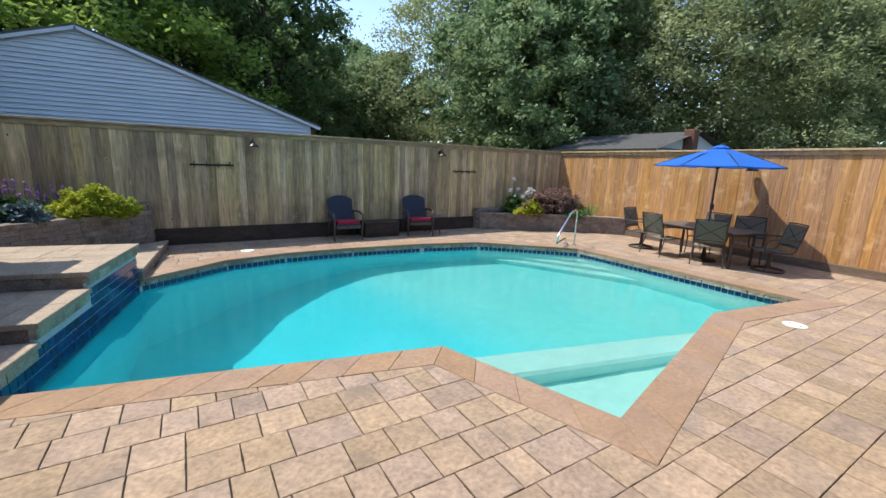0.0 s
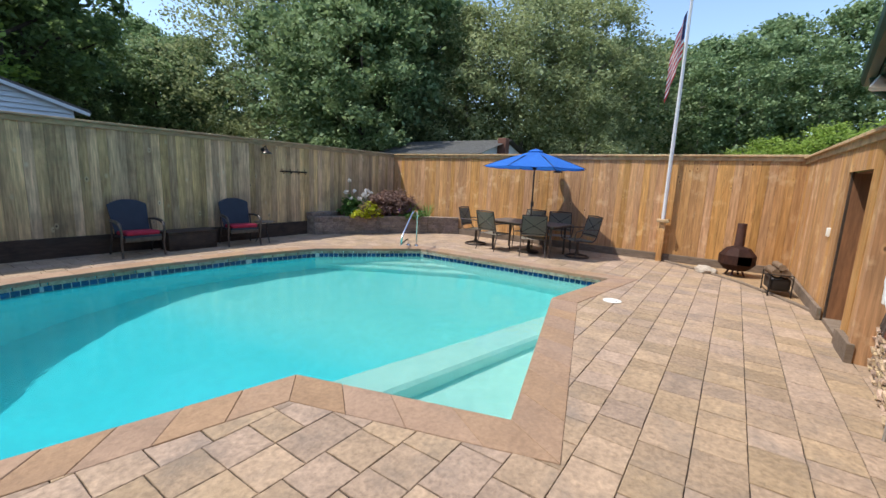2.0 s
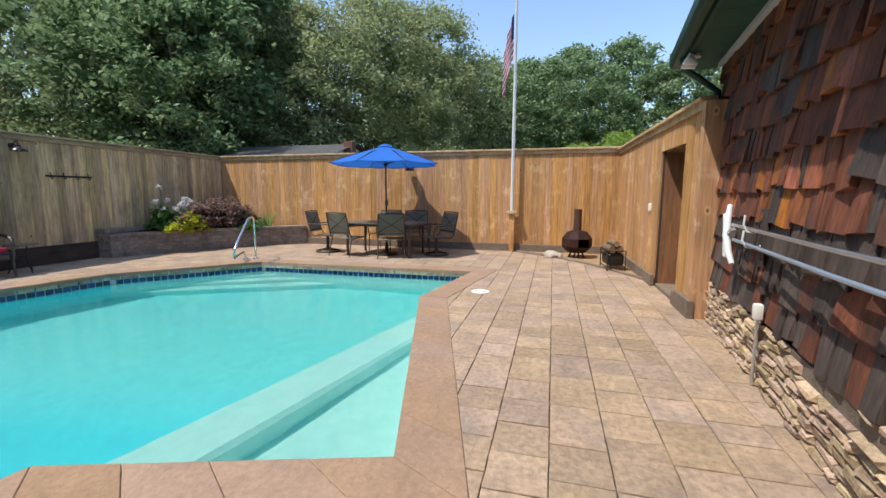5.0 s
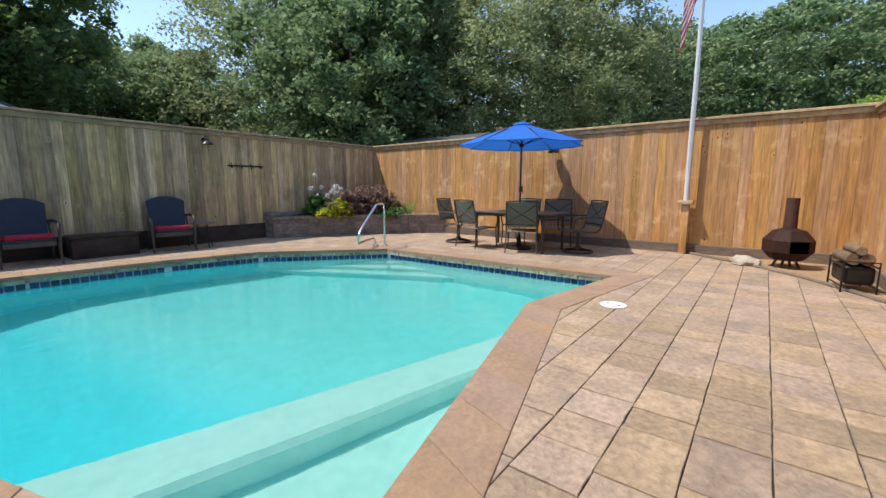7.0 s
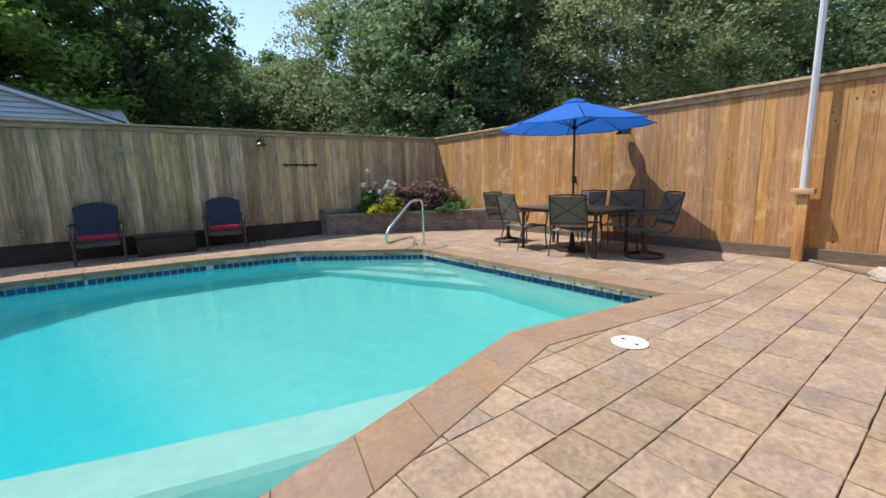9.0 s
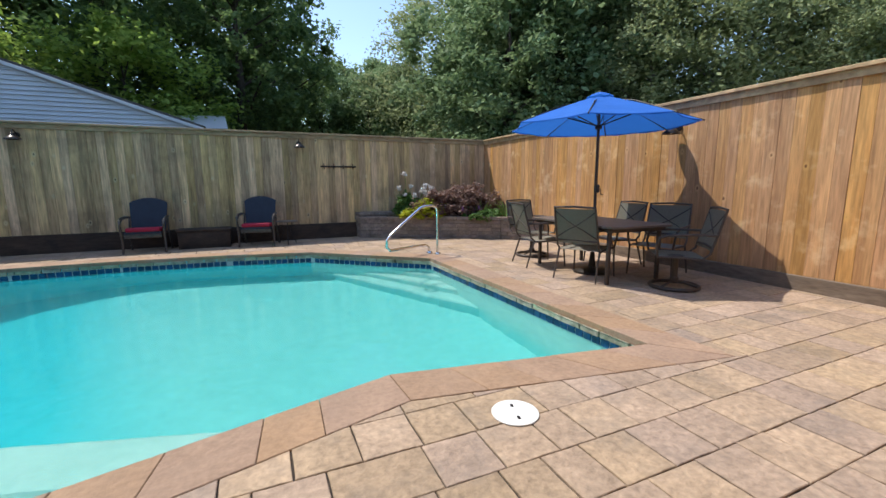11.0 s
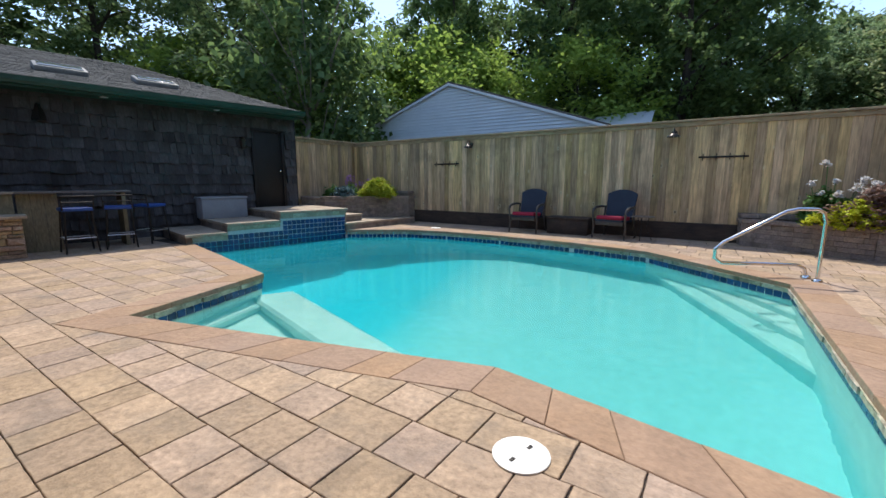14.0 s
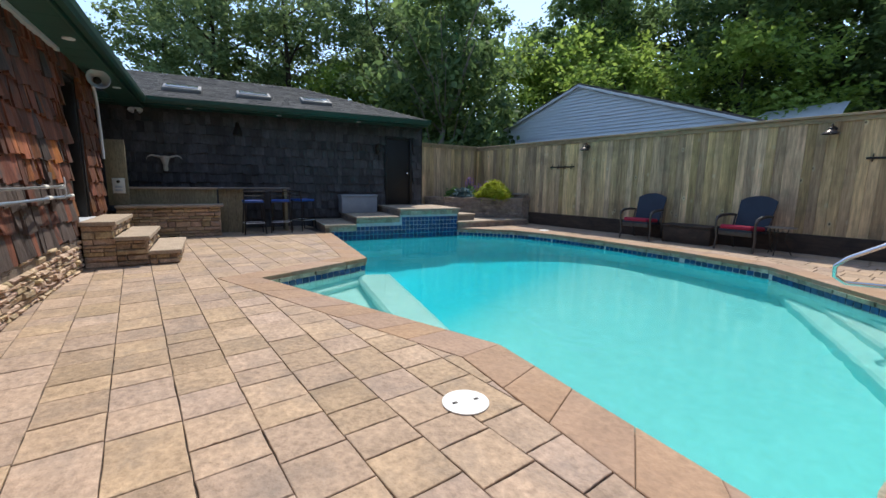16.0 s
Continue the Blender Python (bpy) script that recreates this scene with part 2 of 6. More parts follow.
M_SHAKE = surf("dark_shake", (0.088, 0.082, 0.082), (0.052, 0.049, 0.051), 5, 0.85, 0.6, 35, vary=0.35, stretch=(1.5, 1.5, 0.3), stain=(0.04, 0.035, 0.032), stain_scale=2)
M_SHAKE_J = surf("dark_shake_joined", (0.088, 0.082, 0.082), (0.052, 0.049, 0.051), 5, 0.85, 0.6, 35, vary=0.35, island=True, stretch=(1.5, 1.5, 0.3), stain=(0.04, 0.035, 0.032), stain_scale=2)
M_FELT = surf("tar_paper", (0.03, 0.026, 0.023), (0.02, 0.018, 0.016), 5, 0.9, 0.2, 40)
M_LEDGE = surf("ledge_stone", (0.56, 0.41, 0.27), (0.38, 0.27, 0.17), 8, 0.85, 0.8, 45, vary=0.3, hue=0.018, stain=(0.24, 0.15, 0.10), stain_scale=6, stain_low=0.55)
M_MORTAR = surf("mortar", (0.22, 0.17, 0.125), (0.15, 0.12, 0.09), 15, 0.9, 0.6, 80)
M_TREAD = surf("tread_slab", (0.46, 0.36, 0.26), (0.36, 0.28, 0.2), 5, 0.8, 0.4, 60, vary=0.06)
M_BLOCK = surf("wall_block", (0.34, 0.26, 0.20), (0.22, 0.17, 0.135), 8, 0.88, 0.9, 45, vary=0.16, hue=0.01, stain=(0.15, 0.115, 0.09), stain_scale=4, stain_low=0.55)
M_GREEN = surf("green_trim", (0.012, 0.062, 0.042), (0.010, 0.048, 0.034), 3, 0.45, 0.05, 30, fine=0.1)
M_ROOF = surf("asphalt_shingle", (0.105, 0.105, 0.10), (0.07, 0.07, 0.068), 6, 0.92, 0.7, 120, vary=0.25, island=True)
M_SIDING = surf("pale_siding", (0.60, 0.66, 0.72), (0.55, 0.61, 0.67), 1.5, 0.5, 0.05, 30, fine=0.05)
M_WHITE = surf("white_paint", (0.74, 0.75, 0.76), (0.68, 0.69, 0.70), 4, 0.45, 0.05, 40, fine=0.05)
M_BARK = surf("bark", (0.075, 0.058, 0.045), (0.045, 0.036, 0.03), 6, 0.95, 1.0, 25, stretch=(1, 1, 0.25))
M_BARK_P = surf("pale_bark", (0.30, 0.27, 0.22), (0.20, 0.18, 0.15), 5, 0.9, 0.7, 20, stretch=(1, 1, 0.4))
M_LEAF_A = leafy("leaf_broad", (0.065, 0.13, 0.05), (0.32, 0.42, 0.21), 0.40)
M_LEAF_B = leafy("leaf_willow", (0.16, 0.205, 0.09), (0.42, 0.47, 0.24), 0.45)
M_LEAF_C = leafy("leaf_dark", (0.06, 0.11, 0.05), (0.22, 0.32, 0.11), 0.55)
M_LEAF_E = leafy("leaf_thin", (0.085, 0.14, 0.06), (0.27, 0.36, 0.15), 0.5)
M_LEAF_D = leafy("leaf_young", (0.17, 0.28, 0.05), (0.38, 0.50, 0.11), 0.55)
M_WATER = water_mat()


# ---- mesh helpers ----
class Acc:
    """Collects prisms and boxes into one mesh."""

    def __init__(self):
        self.v, self.f = [], []

    def prism(self, poly, z0, z1, ch=0.0, m=None):
        n, b = len(poly), len(self.v)
        rings = [[(x, y, z0) for x, y in poly]]
        if ch:
            inner = [(x, y, z1) for x, y in offset_poly(poly, -ch)]
            rings += [[(x, y, z1 - ch) for x, y in poly], inner]
        else:
            rings.append([(x, y, z1) for x, y in poly])
        for r in rings:
            self.v += [tuple(m @ Vector(p)) for p in r] if m else r
        for k in range(len(rings) - 1):
            for i in range(n):
                j = (i + 1) % n
                self.f.append((b + k * n + i, b + k * n + j, b + (k + 1) * n + j, b + (k + 1) * n + i))
        t = b + (len(rings) - 1) * n
        self.f.append(tuple(range(t, t + n)))
        self.f.append(tuple(range(b + n - 1, b - 1, -1)))
        return self

    def box(self, x0, x1, y0, y1, z0, z1, ch=0.0, m=None):
        return self.prism([(x0, y0), (x1, y0), (x1, y1), (x0, y1)], z0, z1, ch, m)

    def face(self, pts, m=None):
        b = len(self.v)
        self.v += [tuple(m @ Vector(p)) for p in pts] if m else [tuple(p) for p in pts]
        self.f.append(tuple(range(b, b + len(pts))))
        return self

    def mesh(self, name, mat, smooth=False):
        me = bpy.data.meshes.new(name)
        me.from_pydata(self.v, [], self.f)
        me.materials.append(mat)
        if smooth:
            me.shade_smooth()
        me.update()
        return me


def hang(ob, parent):
    if parent is not None:
        ob.parent = parent
    return ob


def apart(name, acc, mat, parent=None, label="", m=None, smooth=False):
    """An Acc as one mesh object under a thing or part."""
    ob = hang(new(name, acc.mesh(name, mat, smooth)), parent)
    if m is not None:
        ob.matrix_basis = m
    return tagged(ob, label)


def part(name, bm, mat, parent=None, label="", smooth=True, m=None):
    """A bmesh as one mesh object under a thing or part."""
    me = bpy.data.meshes.new(name)
    bmesh.ops.recalc_face_normals(bm, faces=bm.faces)
    bm.to_mesh(me)
    bm.free()
    me.materials.append(mat)
    if smooth:
        me.polygons.foreach_set("use_smooth", [True] * len(me.polygons))
        me.set_sharp_from_angle(angle=radians(35))
    ob = hang(new(name, me), parent)
    if m is not None:
        ob.matrix_basis = m
    return tagged(ob, label)


def thing(name, label, category, m=None, group="", kind=""):
    ob = new(name)
    ob.empty_display_size = 0.1
    if m is not None:
        ob.matrix_basis = m
    return tagged(ob, label, category, group, kind)


def rbox(bm, size, m=None, bev=0.006, seg=2):
    """A box of that size, its edges rounded, placed by m."""
    r = bmesh.ops.create_cube(bm, size=1.0)
    vs = r["verts"]
    bmesh.ops.scale(bm, vec=size, verts=vs)
    if bev:
        es = list({e for v in vs for e in v.link_edges})
        out = bmesh.ops.bevel(bm, geom=es, offset=min(bev, 0.45 * min(size)), segments=seg, affect="EDGES", profile=0.5)
        vs = list({v for f in out["faces"] for v in f.verts} | {v for v in vs if v.is_valid})
    if m is not None:
        bmesh.ops.transform(bm, matrix=m, verts=vs)
    return bm


def tube(bm, pts, radius, n=10, closed=False):
    """A round bar along a line of points; radius may be a number or one for each point."""
    pts = [Vector(p) for p in pts]
    rad = radius if isinstance(radius, (list, tuple)) else [radius] * len(pts)
    up, rings = None, []
    for i, p in enumerate(pts):
        a = pts[i - 1] if i else (pts[-1] if closed else p)
        b = pts[i + 1] if i + 1 < len(pts) else (pts[0] if closed else p)
        d = (b - a).normalized()
        if up is None:
            up = d.orthogonal().normalized()
        up = (up - d * up.dot(d)).normalized()
        side = d.cross(up)
        rings.append([bm.verts.new(p + (up * math.cos(2 * math.pi * k / n) + side * math.sin(2 * math.pi * k / n)) * rad[i]) for k in range(n)])
    for r0, r1 in zip(rings, rings[1:] + ([rings[0]] if closed else [])):
        for k in range(n):
            bm.faces.new((r0[k], r0[(k + 1) % n], r1[(k + 1) % n], r1[k]))
    if not closed:
        bm.faces.new(rings[0][::-1])
        bm.faces.new(rings[-1])
    return bm


def lathe(bm, profile, n=24, m=None):
    """A turned shape from (radius, height) pairs about z."""
    rings = []
    for r, z in profile:
        ring = []
        for k in range(n):
            v = Vector((r * math.cos(2 * math.pi * k / n), r * math.sin(2 * math.pi * k / n), z))
            ring.append(bm.verts.new(m @ v if m else v))
        rings.append(ring)
    for a, b in zip(rings, rings[1:]):
        for k in range(n):
            bm.faces.new((a[k], a[(k + 1) % n], b[(k + 1) % n], b[k]))
    if profile[0][0] > 1e-4:
        bm.faces.new(rings[0][::-1])
    if profile[-1][0] > 1e-4:
        bm.faces.new(rings[-1])
    bmesh.ops.remove_doubles(bm, verts=[v for r in rings for v in r], dist=1e-5)
    return bm


def offset_poly(poly, d):
    """The closed counter-clockwise polygon, its edges moved outwards by d and mitred."""
    n, out = len(poly), []
    for i in range(n):
        p0, p1, p2 = Vector(poly[i - 1]), Vector(poly[i]), Vector(poly[(i + 1) % n])
        a, b = (p1 - p0).normalized(), (p2 - p1).normalized()
        na, nb = Vector((a.y, -a.x)), Vector((b.y, -b.x))
        mit = (na + nb).normalized()
        out.append(tuple(p1 + mit * (d / max(0.3, mit.dot(na)))))
    return out


def inside(p, poly):
    x, y = p
    hit = False
    for (x0, y0), (x1, y1) in zip(poly, poly[1:] + poly[:1]):
        if (y0 > y) != (y1 > y) and x < (x1 - x0) * (y - y0) / (y1 - y0) + x0:
            hit = not hit
    return hit


def cut(poly, p, nrm):
    """What of the polygon lies on the side of p to which nrm points."""
    out = []
    for a, b in zip(poly, poly[1:] + poly[:1]):
        da = (a[0] - p[0]) * nrm[0] + (a[1] - p[1]) * nrm[1]
        db = (b[0] - p[0]) * nrm[0] + (b[1] - p[1]) * nrm[1]
        if da >= 0:
            out.append(a)
        if (da >= 0) != (db >= 0):
            k = da / (da - db)
            out.append((a[0] + (b[0] - a[0]) * k, a[1] + (b[1] - a[1]) * k))
    return out


# ---- plan ----
POOL = [(5.97, 2.65), (9.22, 3.57), (11.22, 3.24), (11.12, 7.52), (9.33, 9.10), (7.9, 9.42), (6.3, 9.55), (4.9, 9.52), (3.85, 9.3), (2.62, 8.42), (1.98, 5.12), (5.43, 4.35)]
DECK = [(-0.6, 1.46), (9.4, 0.215), (10.9, 0.40), (11.35, 0.56), (12.65, 1.30), (13.5, 2.1), (14.12, 2.8), (14.12, 11.13), (-0.6, 11.13)]
WATER_Z = -0.19
FENCE_N, FENCE_E, FENCE_W = 11.165, 14.163, 0.20
MAIN = pose(-0.6, 1.4575, 0, 0, 0, -7.1)          # x along the house wall, y towards the pool
MAIN_LEN = 10.1
WING = pose(0.62, 8.55, 0, 0, 0, -99.1)           # x along the wing wall southwards, y towards the pool
WING_LEN = 7.3
DOOR = (3.93, 4.68, 2.55)                           # house doorway: from, to, head


# ---- ground ----
bm = bmesh.new()
loops = []
for ring, z in (([(-400, -400), (400, -400), (400, 400), (-400, 400)], -0.06), (offset_poly(POOL, 0.02), -0.06)):
    vs = [bm.verts.new((x, y, z)) for x, y in ring]
    loops += [bm.edges.new((a, b)) for a, b in zip(vs, vs[1:] + vs[:1])]
bmesh.ops.triangle_fill(bm, edges=loops, use_beauty=True)
tagged(part("ground", bm, M_EARTH, smooth=False), "flat earth and grass round the fenced yard", "ground", kind="structure")

bm = bmesh.new()
loops = []
for ring in (DECK, offset_poly(POOL, 0.01)):
    vs = [bm.verts.new((x, y, -0.012)) for x, y in ring]
    loops += [bm.edges.new((a, b)) for a, b in zip(vs, vs[1:] + vs[:1])]
bmesh.ops.triangle_fill(bm, edges=loops, use_beauty=True)
pavement = tagged(part("pavement", bm, M_JOINT, smooth=False), "tan and rose concrete pavers round the pool", "pavement", kind="structure")

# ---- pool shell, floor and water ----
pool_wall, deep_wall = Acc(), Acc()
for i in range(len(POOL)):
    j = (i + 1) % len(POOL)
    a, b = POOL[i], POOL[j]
    # deep-end walls get the copy that carries water tint and shade in its colour
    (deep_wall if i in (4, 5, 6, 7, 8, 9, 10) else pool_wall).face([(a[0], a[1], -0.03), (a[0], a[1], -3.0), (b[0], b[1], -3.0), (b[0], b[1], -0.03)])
pool = tagged(apart("swimming_pool", pool_wall, M_PLASTER), "plastered pool shell of angular outline, the water's turquoise in its colour", "pool", kind="structure")
apart("deep_wall", deep_wall, M_PLASTER_D, pool, "deep-end wall, water tint and shade in its blue plaster colour")


def floor_depth(x, y):
    k = min(1.0, max(0.0, (8.2 - x - 0.25 * (y - 5)) / 4.2))
    k = k * k * (3 - 2 * k)
    return -1.30 - 1.25 * k


grid, rows_x, rows_y = Acc(), 44, 34
for i in range(rows_x + 1):
    for j in range(rows_y + 1):
        x, y = 1.6 + 10.0 * i / rows_x, 2.3 + 7.6 * j / rows_y
        grid.v.append((x, y, floor_depth(x, y)))
for i in range(rows_x):
    for j in range(rows_y):
        a = i * (rows_y + 1) + j
        grid.f.append((a, a + rows_y + 1, a + rows_y + 2, a + 1))
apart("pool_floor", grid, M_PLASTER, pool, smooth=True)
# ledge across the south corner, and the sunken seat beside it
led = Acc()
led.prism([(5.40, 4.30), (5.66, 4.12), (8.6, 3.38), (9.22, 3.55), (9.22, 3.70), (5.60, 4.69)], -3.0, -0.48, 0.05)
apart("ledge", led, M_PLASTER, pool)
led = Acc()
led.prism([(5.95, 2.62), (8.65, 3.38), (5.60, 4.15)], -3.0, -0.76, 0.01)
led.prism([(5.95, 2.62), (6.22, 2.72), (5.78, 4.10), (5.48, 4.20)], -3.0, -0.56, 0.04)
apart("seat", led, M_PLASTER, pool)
for k, (a, b, z) in enumerate((((9.45, 9.02), (11.2, 5.85), -0.95), ((9.95, 8.62), (11.2, 6.45), -0.70), ((10.42, 8.22), (11.2, 7.0), -0.45))):
    s = Acc()
    a2, b2 = (Vector(a) * 1.3 - Vector(b) * 0.3), (Vector(b) * 1.3 - Vector(a) * 0.3)
    s.prism([tuple(a2), tuple(b2), (12.6, 8.9), (10.6, 10.9)], -3.0, z, 0.04)
    apart("step", s, M_PLASTER, pool)
w = Acc()
w.face([(x, y, WATER_Z) for x, y in offset_poly(POOL, -0.002)])
water = tagged(apart("water", w, M_WATER), "clear turquoise pool water with slight ripples", "water", kind="structure")
water.visible_shadow = False


# ---- fences ----
def fence(name, a, b, z_top, mat, trim, label, kick=None, kick_h=0.36, gaps=(), base=0.0):
    """A board fence from a to b; the boards stand on the left-hand side of that line."""
    a, b = Vector((*a, 0)), Vector((*b, 0))
    length = (b - a).length
    m = Matrix.Translation(a) @ Matrix.Rotation(math.atan2(b.y - a.y, b.x - a.x), 4, "Z")
    # core: added dark backing sheet that gives the gaps between boards their shade
    core = Acc()
    spans, x = [], 0.0
    for g0, g1, gz in list(gaps) + [(length, length, 0)]:
        if g0 > x:
            spans.append((x, g0))
        x = g1
    for s0, s1 in spans:
        core.box(s0, s1, -0.04, -0.016, base, z_top - 0.1)
    for g0, g1, gz in gaps:
        core.box(g0, g1, -0.04, -0.016, gz, z_top - 0.1)
    root = tagged(apart(name, core, M_KICK, m=m), label, "fence", kind="structure")
    rnd = random.Random(name)
    x = 0.0
    while x < length - 0.02:
        w = min(rnd.choice((0.135, 0.14, 0.14, 0.145, 0.15)), length - x)
        z0 = base + 0.02
        for g0, g1, gz in gaps:
            if g0 - 0.03 < x + w / 2 < g1 + 0.03:
                z0 = gz
        out = rnd.uniform(0.0, 0.008)
        brd = Acc().box(x + 0.0014, x + w - 0.0014, -0.016, 0.004 + out, z0, z_top - 0.05 + rnd.uniform(-0.005, 0.005))
        apart("board", brd, mat, root)
        x += w
    cap = Acc().box(-0.02, length + 0.02, -0.09, 0.075, z_top - 0.038, z_top, 0.006)
    apart("cap_rail", cap, trim, root)
    apart("trim_board", Acc().box(0, length, 0.013, 0.035, z_top - 0.125, z_top - 0.04, 0.003), trim, root)
    if kick:
        for s0, s1 in spans:
            apart("kickboard", Acc().box(s0, s1, 0.013, 0.06, base, kick_h, 0.006), kick, root)
    return root


fence("wall_north", (FENCE_E, FENCE_N), (FENCE_W, FENCE_N), 2.40, M_WEATHER, M_FRAME_W, "weathered grey-brown board fence with a flat cap rail", M_KICK, 0.35)
fence("wall_east", (FENCE_E, 0.546), (FENCE_E, FENCE_N), 2.40, M_CEDAR, M_FRAME_C, "honey-coloured cedar board fence with a flat cap rail", M_KICK_E, 0.17)
fence("wall_west", (FENCE_W, FENCE_N), (FENCE_W, 8.4), 2.42, M_WEATHER, M_FRAME_W, "weathered board fence beside the wing", None)
GATE_X0, GATE_X1 = 9.74, 10.75
gate_fence = fence("wall_gate", (9.20, 0.42), (FENCE_E, 0.546), 2.36, M_CEDAR, M_FRAME_C, "cedar board fence with a recessed gate opening", M_KICK_E, 0.17, gaps=((GATE_X0 - 9.2, GATE_X1 - 9.2, 1.95),))


# ---- house and wing walls ----
def shingled(root, m, x0, x1, z0, z1, mat, mat_j, keep, holes=(), pitch=0.2, name="shingle", rag=0.02, grey=None):
    """Courses of single shingles on a wall; those in the stretch keep are objects, the rest one mesh."""
    rnd = random.Random(name + str(x1))
    rest, z, row = Acc(), z0, 0
    while z < z1 - 0.03:
        x = x0 - rnd.uniform(0, 0.1)
        while x < x1:
            w = rnd.choice((0.09, 0.11, 0.13, 0.15, 0.17, 0.2))
            a, b = max(x, x0), min(x + w - 0.004, x1)
            x += w
            if b - a < 0.02:
                continue
            zb = z + rnd.uniform(-rag, rag)
            zt = min(z + pitch + 0.07, z1)
            c = (a + b) / 2
            if any(h[0] < c < h[1] and h[2] < z + pitch / 2 < h[3] for h in holes):
                continue
            t0, t1, cur = (0.045 if name == "shake" else 0.034) + rnd.uniform(0, 0.026), 0.008, rnd.uniform(-0.017, 0.017)
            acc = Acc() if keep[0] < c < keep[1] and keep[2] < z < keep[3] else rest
            n = len(acc.v)
            acc.v += [(a, 0, zb), (b, 0, zb), (b, 0, zt), (a, 0, zt),
                      (a, t0 + cur, zb + cur), (b, t0 - cur, zb - cur), (b, t1, zt), (a, t1, zt)]
            acc.f += [tuple(n + i for i in q) for q in ((4, 5, 6, 7), (0, 1, 5, 4), (1, 2, 6, 5), (3, 0, 4, 7), (2, 3, 7, 6))]
            if acc is not rest:
                pick = mat
                if grey:
                    q = rnd.random()
                    # grey below 0.95; above 1.55 the eave's shade goes in as dark red
                    pick = grey[0] if q < (0.75 if z < 0.95 else 0.12) else grey[1] if q > (0.22 if z > 1.55 else 0.72) else mat
                apart(name, acc, pick, root)
        z += pitch
        row += 1
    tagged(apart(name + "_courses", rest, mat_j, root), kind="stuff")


wall_main = tagged(apart("wall_south", Acc().box(2.98, DOOR[0], -0.2, 0.0, -0.05, 3.0).box(DOOR[1], MAIN_LEN, -0.2, 0.0, -0.05, 3.0).box(DOOR[0], DOOR[1], -0.2, 0.0, DOOR[2], 3.0).box(DOOR[0], DOOR[1], -0.2, 0.0, -0.05, 0.58), M_FELT, m=MAIN), "red-brown cedar shingle house wall over a stone base", "wall", kind="structure")
wall_wing = tagged(apart("wall_wing", Acc().box(-0.05, 9.0, -0.2, 0.0, -0.05, 3.0), M_FELT, m=WING), "dark weathered shake wall of the wing", "wall", kind="structure")
apart("end_wall", Acc().box(-0.05, 0.15, -4.0, -0.2, -0.05, 3.0), M_FELT, wall_wing)
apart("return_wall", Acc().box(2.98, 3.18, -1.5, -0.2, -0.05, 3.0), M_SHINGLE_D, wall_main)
apart("back_wall", Acc().box(-0.3, 3.18, -1.7, -1.5, -0.05, 3.0), M_SHAKE, wall_main)
apart("end_wall", Acc().box(MAIN_LEN - 0.2, MAIN_LEN, -6.0, -0.2, -0.05, 3.0), M_FELT, wall_main)
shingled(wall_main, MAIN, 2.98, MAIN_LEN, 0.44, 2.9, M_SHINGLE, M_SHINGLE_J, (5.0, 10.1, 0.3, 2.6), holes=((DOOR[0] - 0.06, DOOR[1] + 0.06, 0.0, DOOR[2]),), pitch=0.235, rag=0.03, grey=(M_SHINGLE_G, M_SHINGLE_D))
shingled(wall_wing, WING, 0.0, 8.9, 0.0, 2.9, M_SHAKE, M_SHAKE_J, (1.3, 4.5, 0.9, 2.6), holes=((0.30, 1.15, 0.0, 2.45),), name="shake", pitch=0.225, rag=0.022)

# ---- coping, stone band and waterline tiles ----
M_TRAVEL = surf("dark_metal", (0.022, 0.018, 0.015), (0.03, 0.024, 0.02), 8, 0.45, 0.1, 60, metal=0.3, fine=0.1)
M_STEEL = surf("polished_steel", (0.78, 0.78, 0.78), (0.72, 0.72, 0.72), 8, 0.16, 0.03, 60, metal=1.0, fine=0.05)
M_ALU = surf("brushed_aluminium", (0.62, 0.64, 0.66), (0.55, 0.57, 0.6), 8, 0.32, 0.05, 90, metal=0.9, fine=0.08)
inner, outer = offset_poly(POOL, -0.03), offset_poly(POOL, 0.33)
rnd = random.Random(5)
for i in range(len(POOL)):
    j = (i + 1) % len(POOL)
    if i == 9:
        continue
    a0, a1, b0, b1 = Vector(inner[i]), Vector(inner[j]), Vector(outer[i]), Vector(outer[j])
    n = max(2, round((a1 - a0).length / 0.41))
    cuts = [0.0] + [(k + rnd.uniform(-0.15, 0.15)) / n for k in range(1, n)] + [1.0]
    gap = 0.0018 / (a1 - a0).length
    for k in range(n):
        s, e = cuts[k] + gap, cuts[k + 1] - gap
        q = [b0.lerp(b1, s), b0.lerp(b1, e), a0.lerp(a1, e), a0.lerp(a1, s)]
        q = [(v.x, v.y) for v in (q[3], q[0], q[1], q[2])][::-1]
        area = sum(p[0] * r[1] - r[0] * p[1] for p, r in zip(q, q[1:] + q[:1]))
        apart("coping_stone", Acc().prism(q if area > 0 else q[::-1], -0.052, 0.004 + rnd.uniform(-0.0015, 0.0015), 0.004), M_COPING, pavement)


def edge_frame(a, b, z=0.0):
    """x along the pool's edge, y into the deck."""
    a, b = Vector((*a, z)), Vector((*b, z))
    return Matrix.Translation(a) @ Matrix.Rotation(math.atan2(b.y - a.y, b.x - a.x), 4, "Z"), (b - a).length


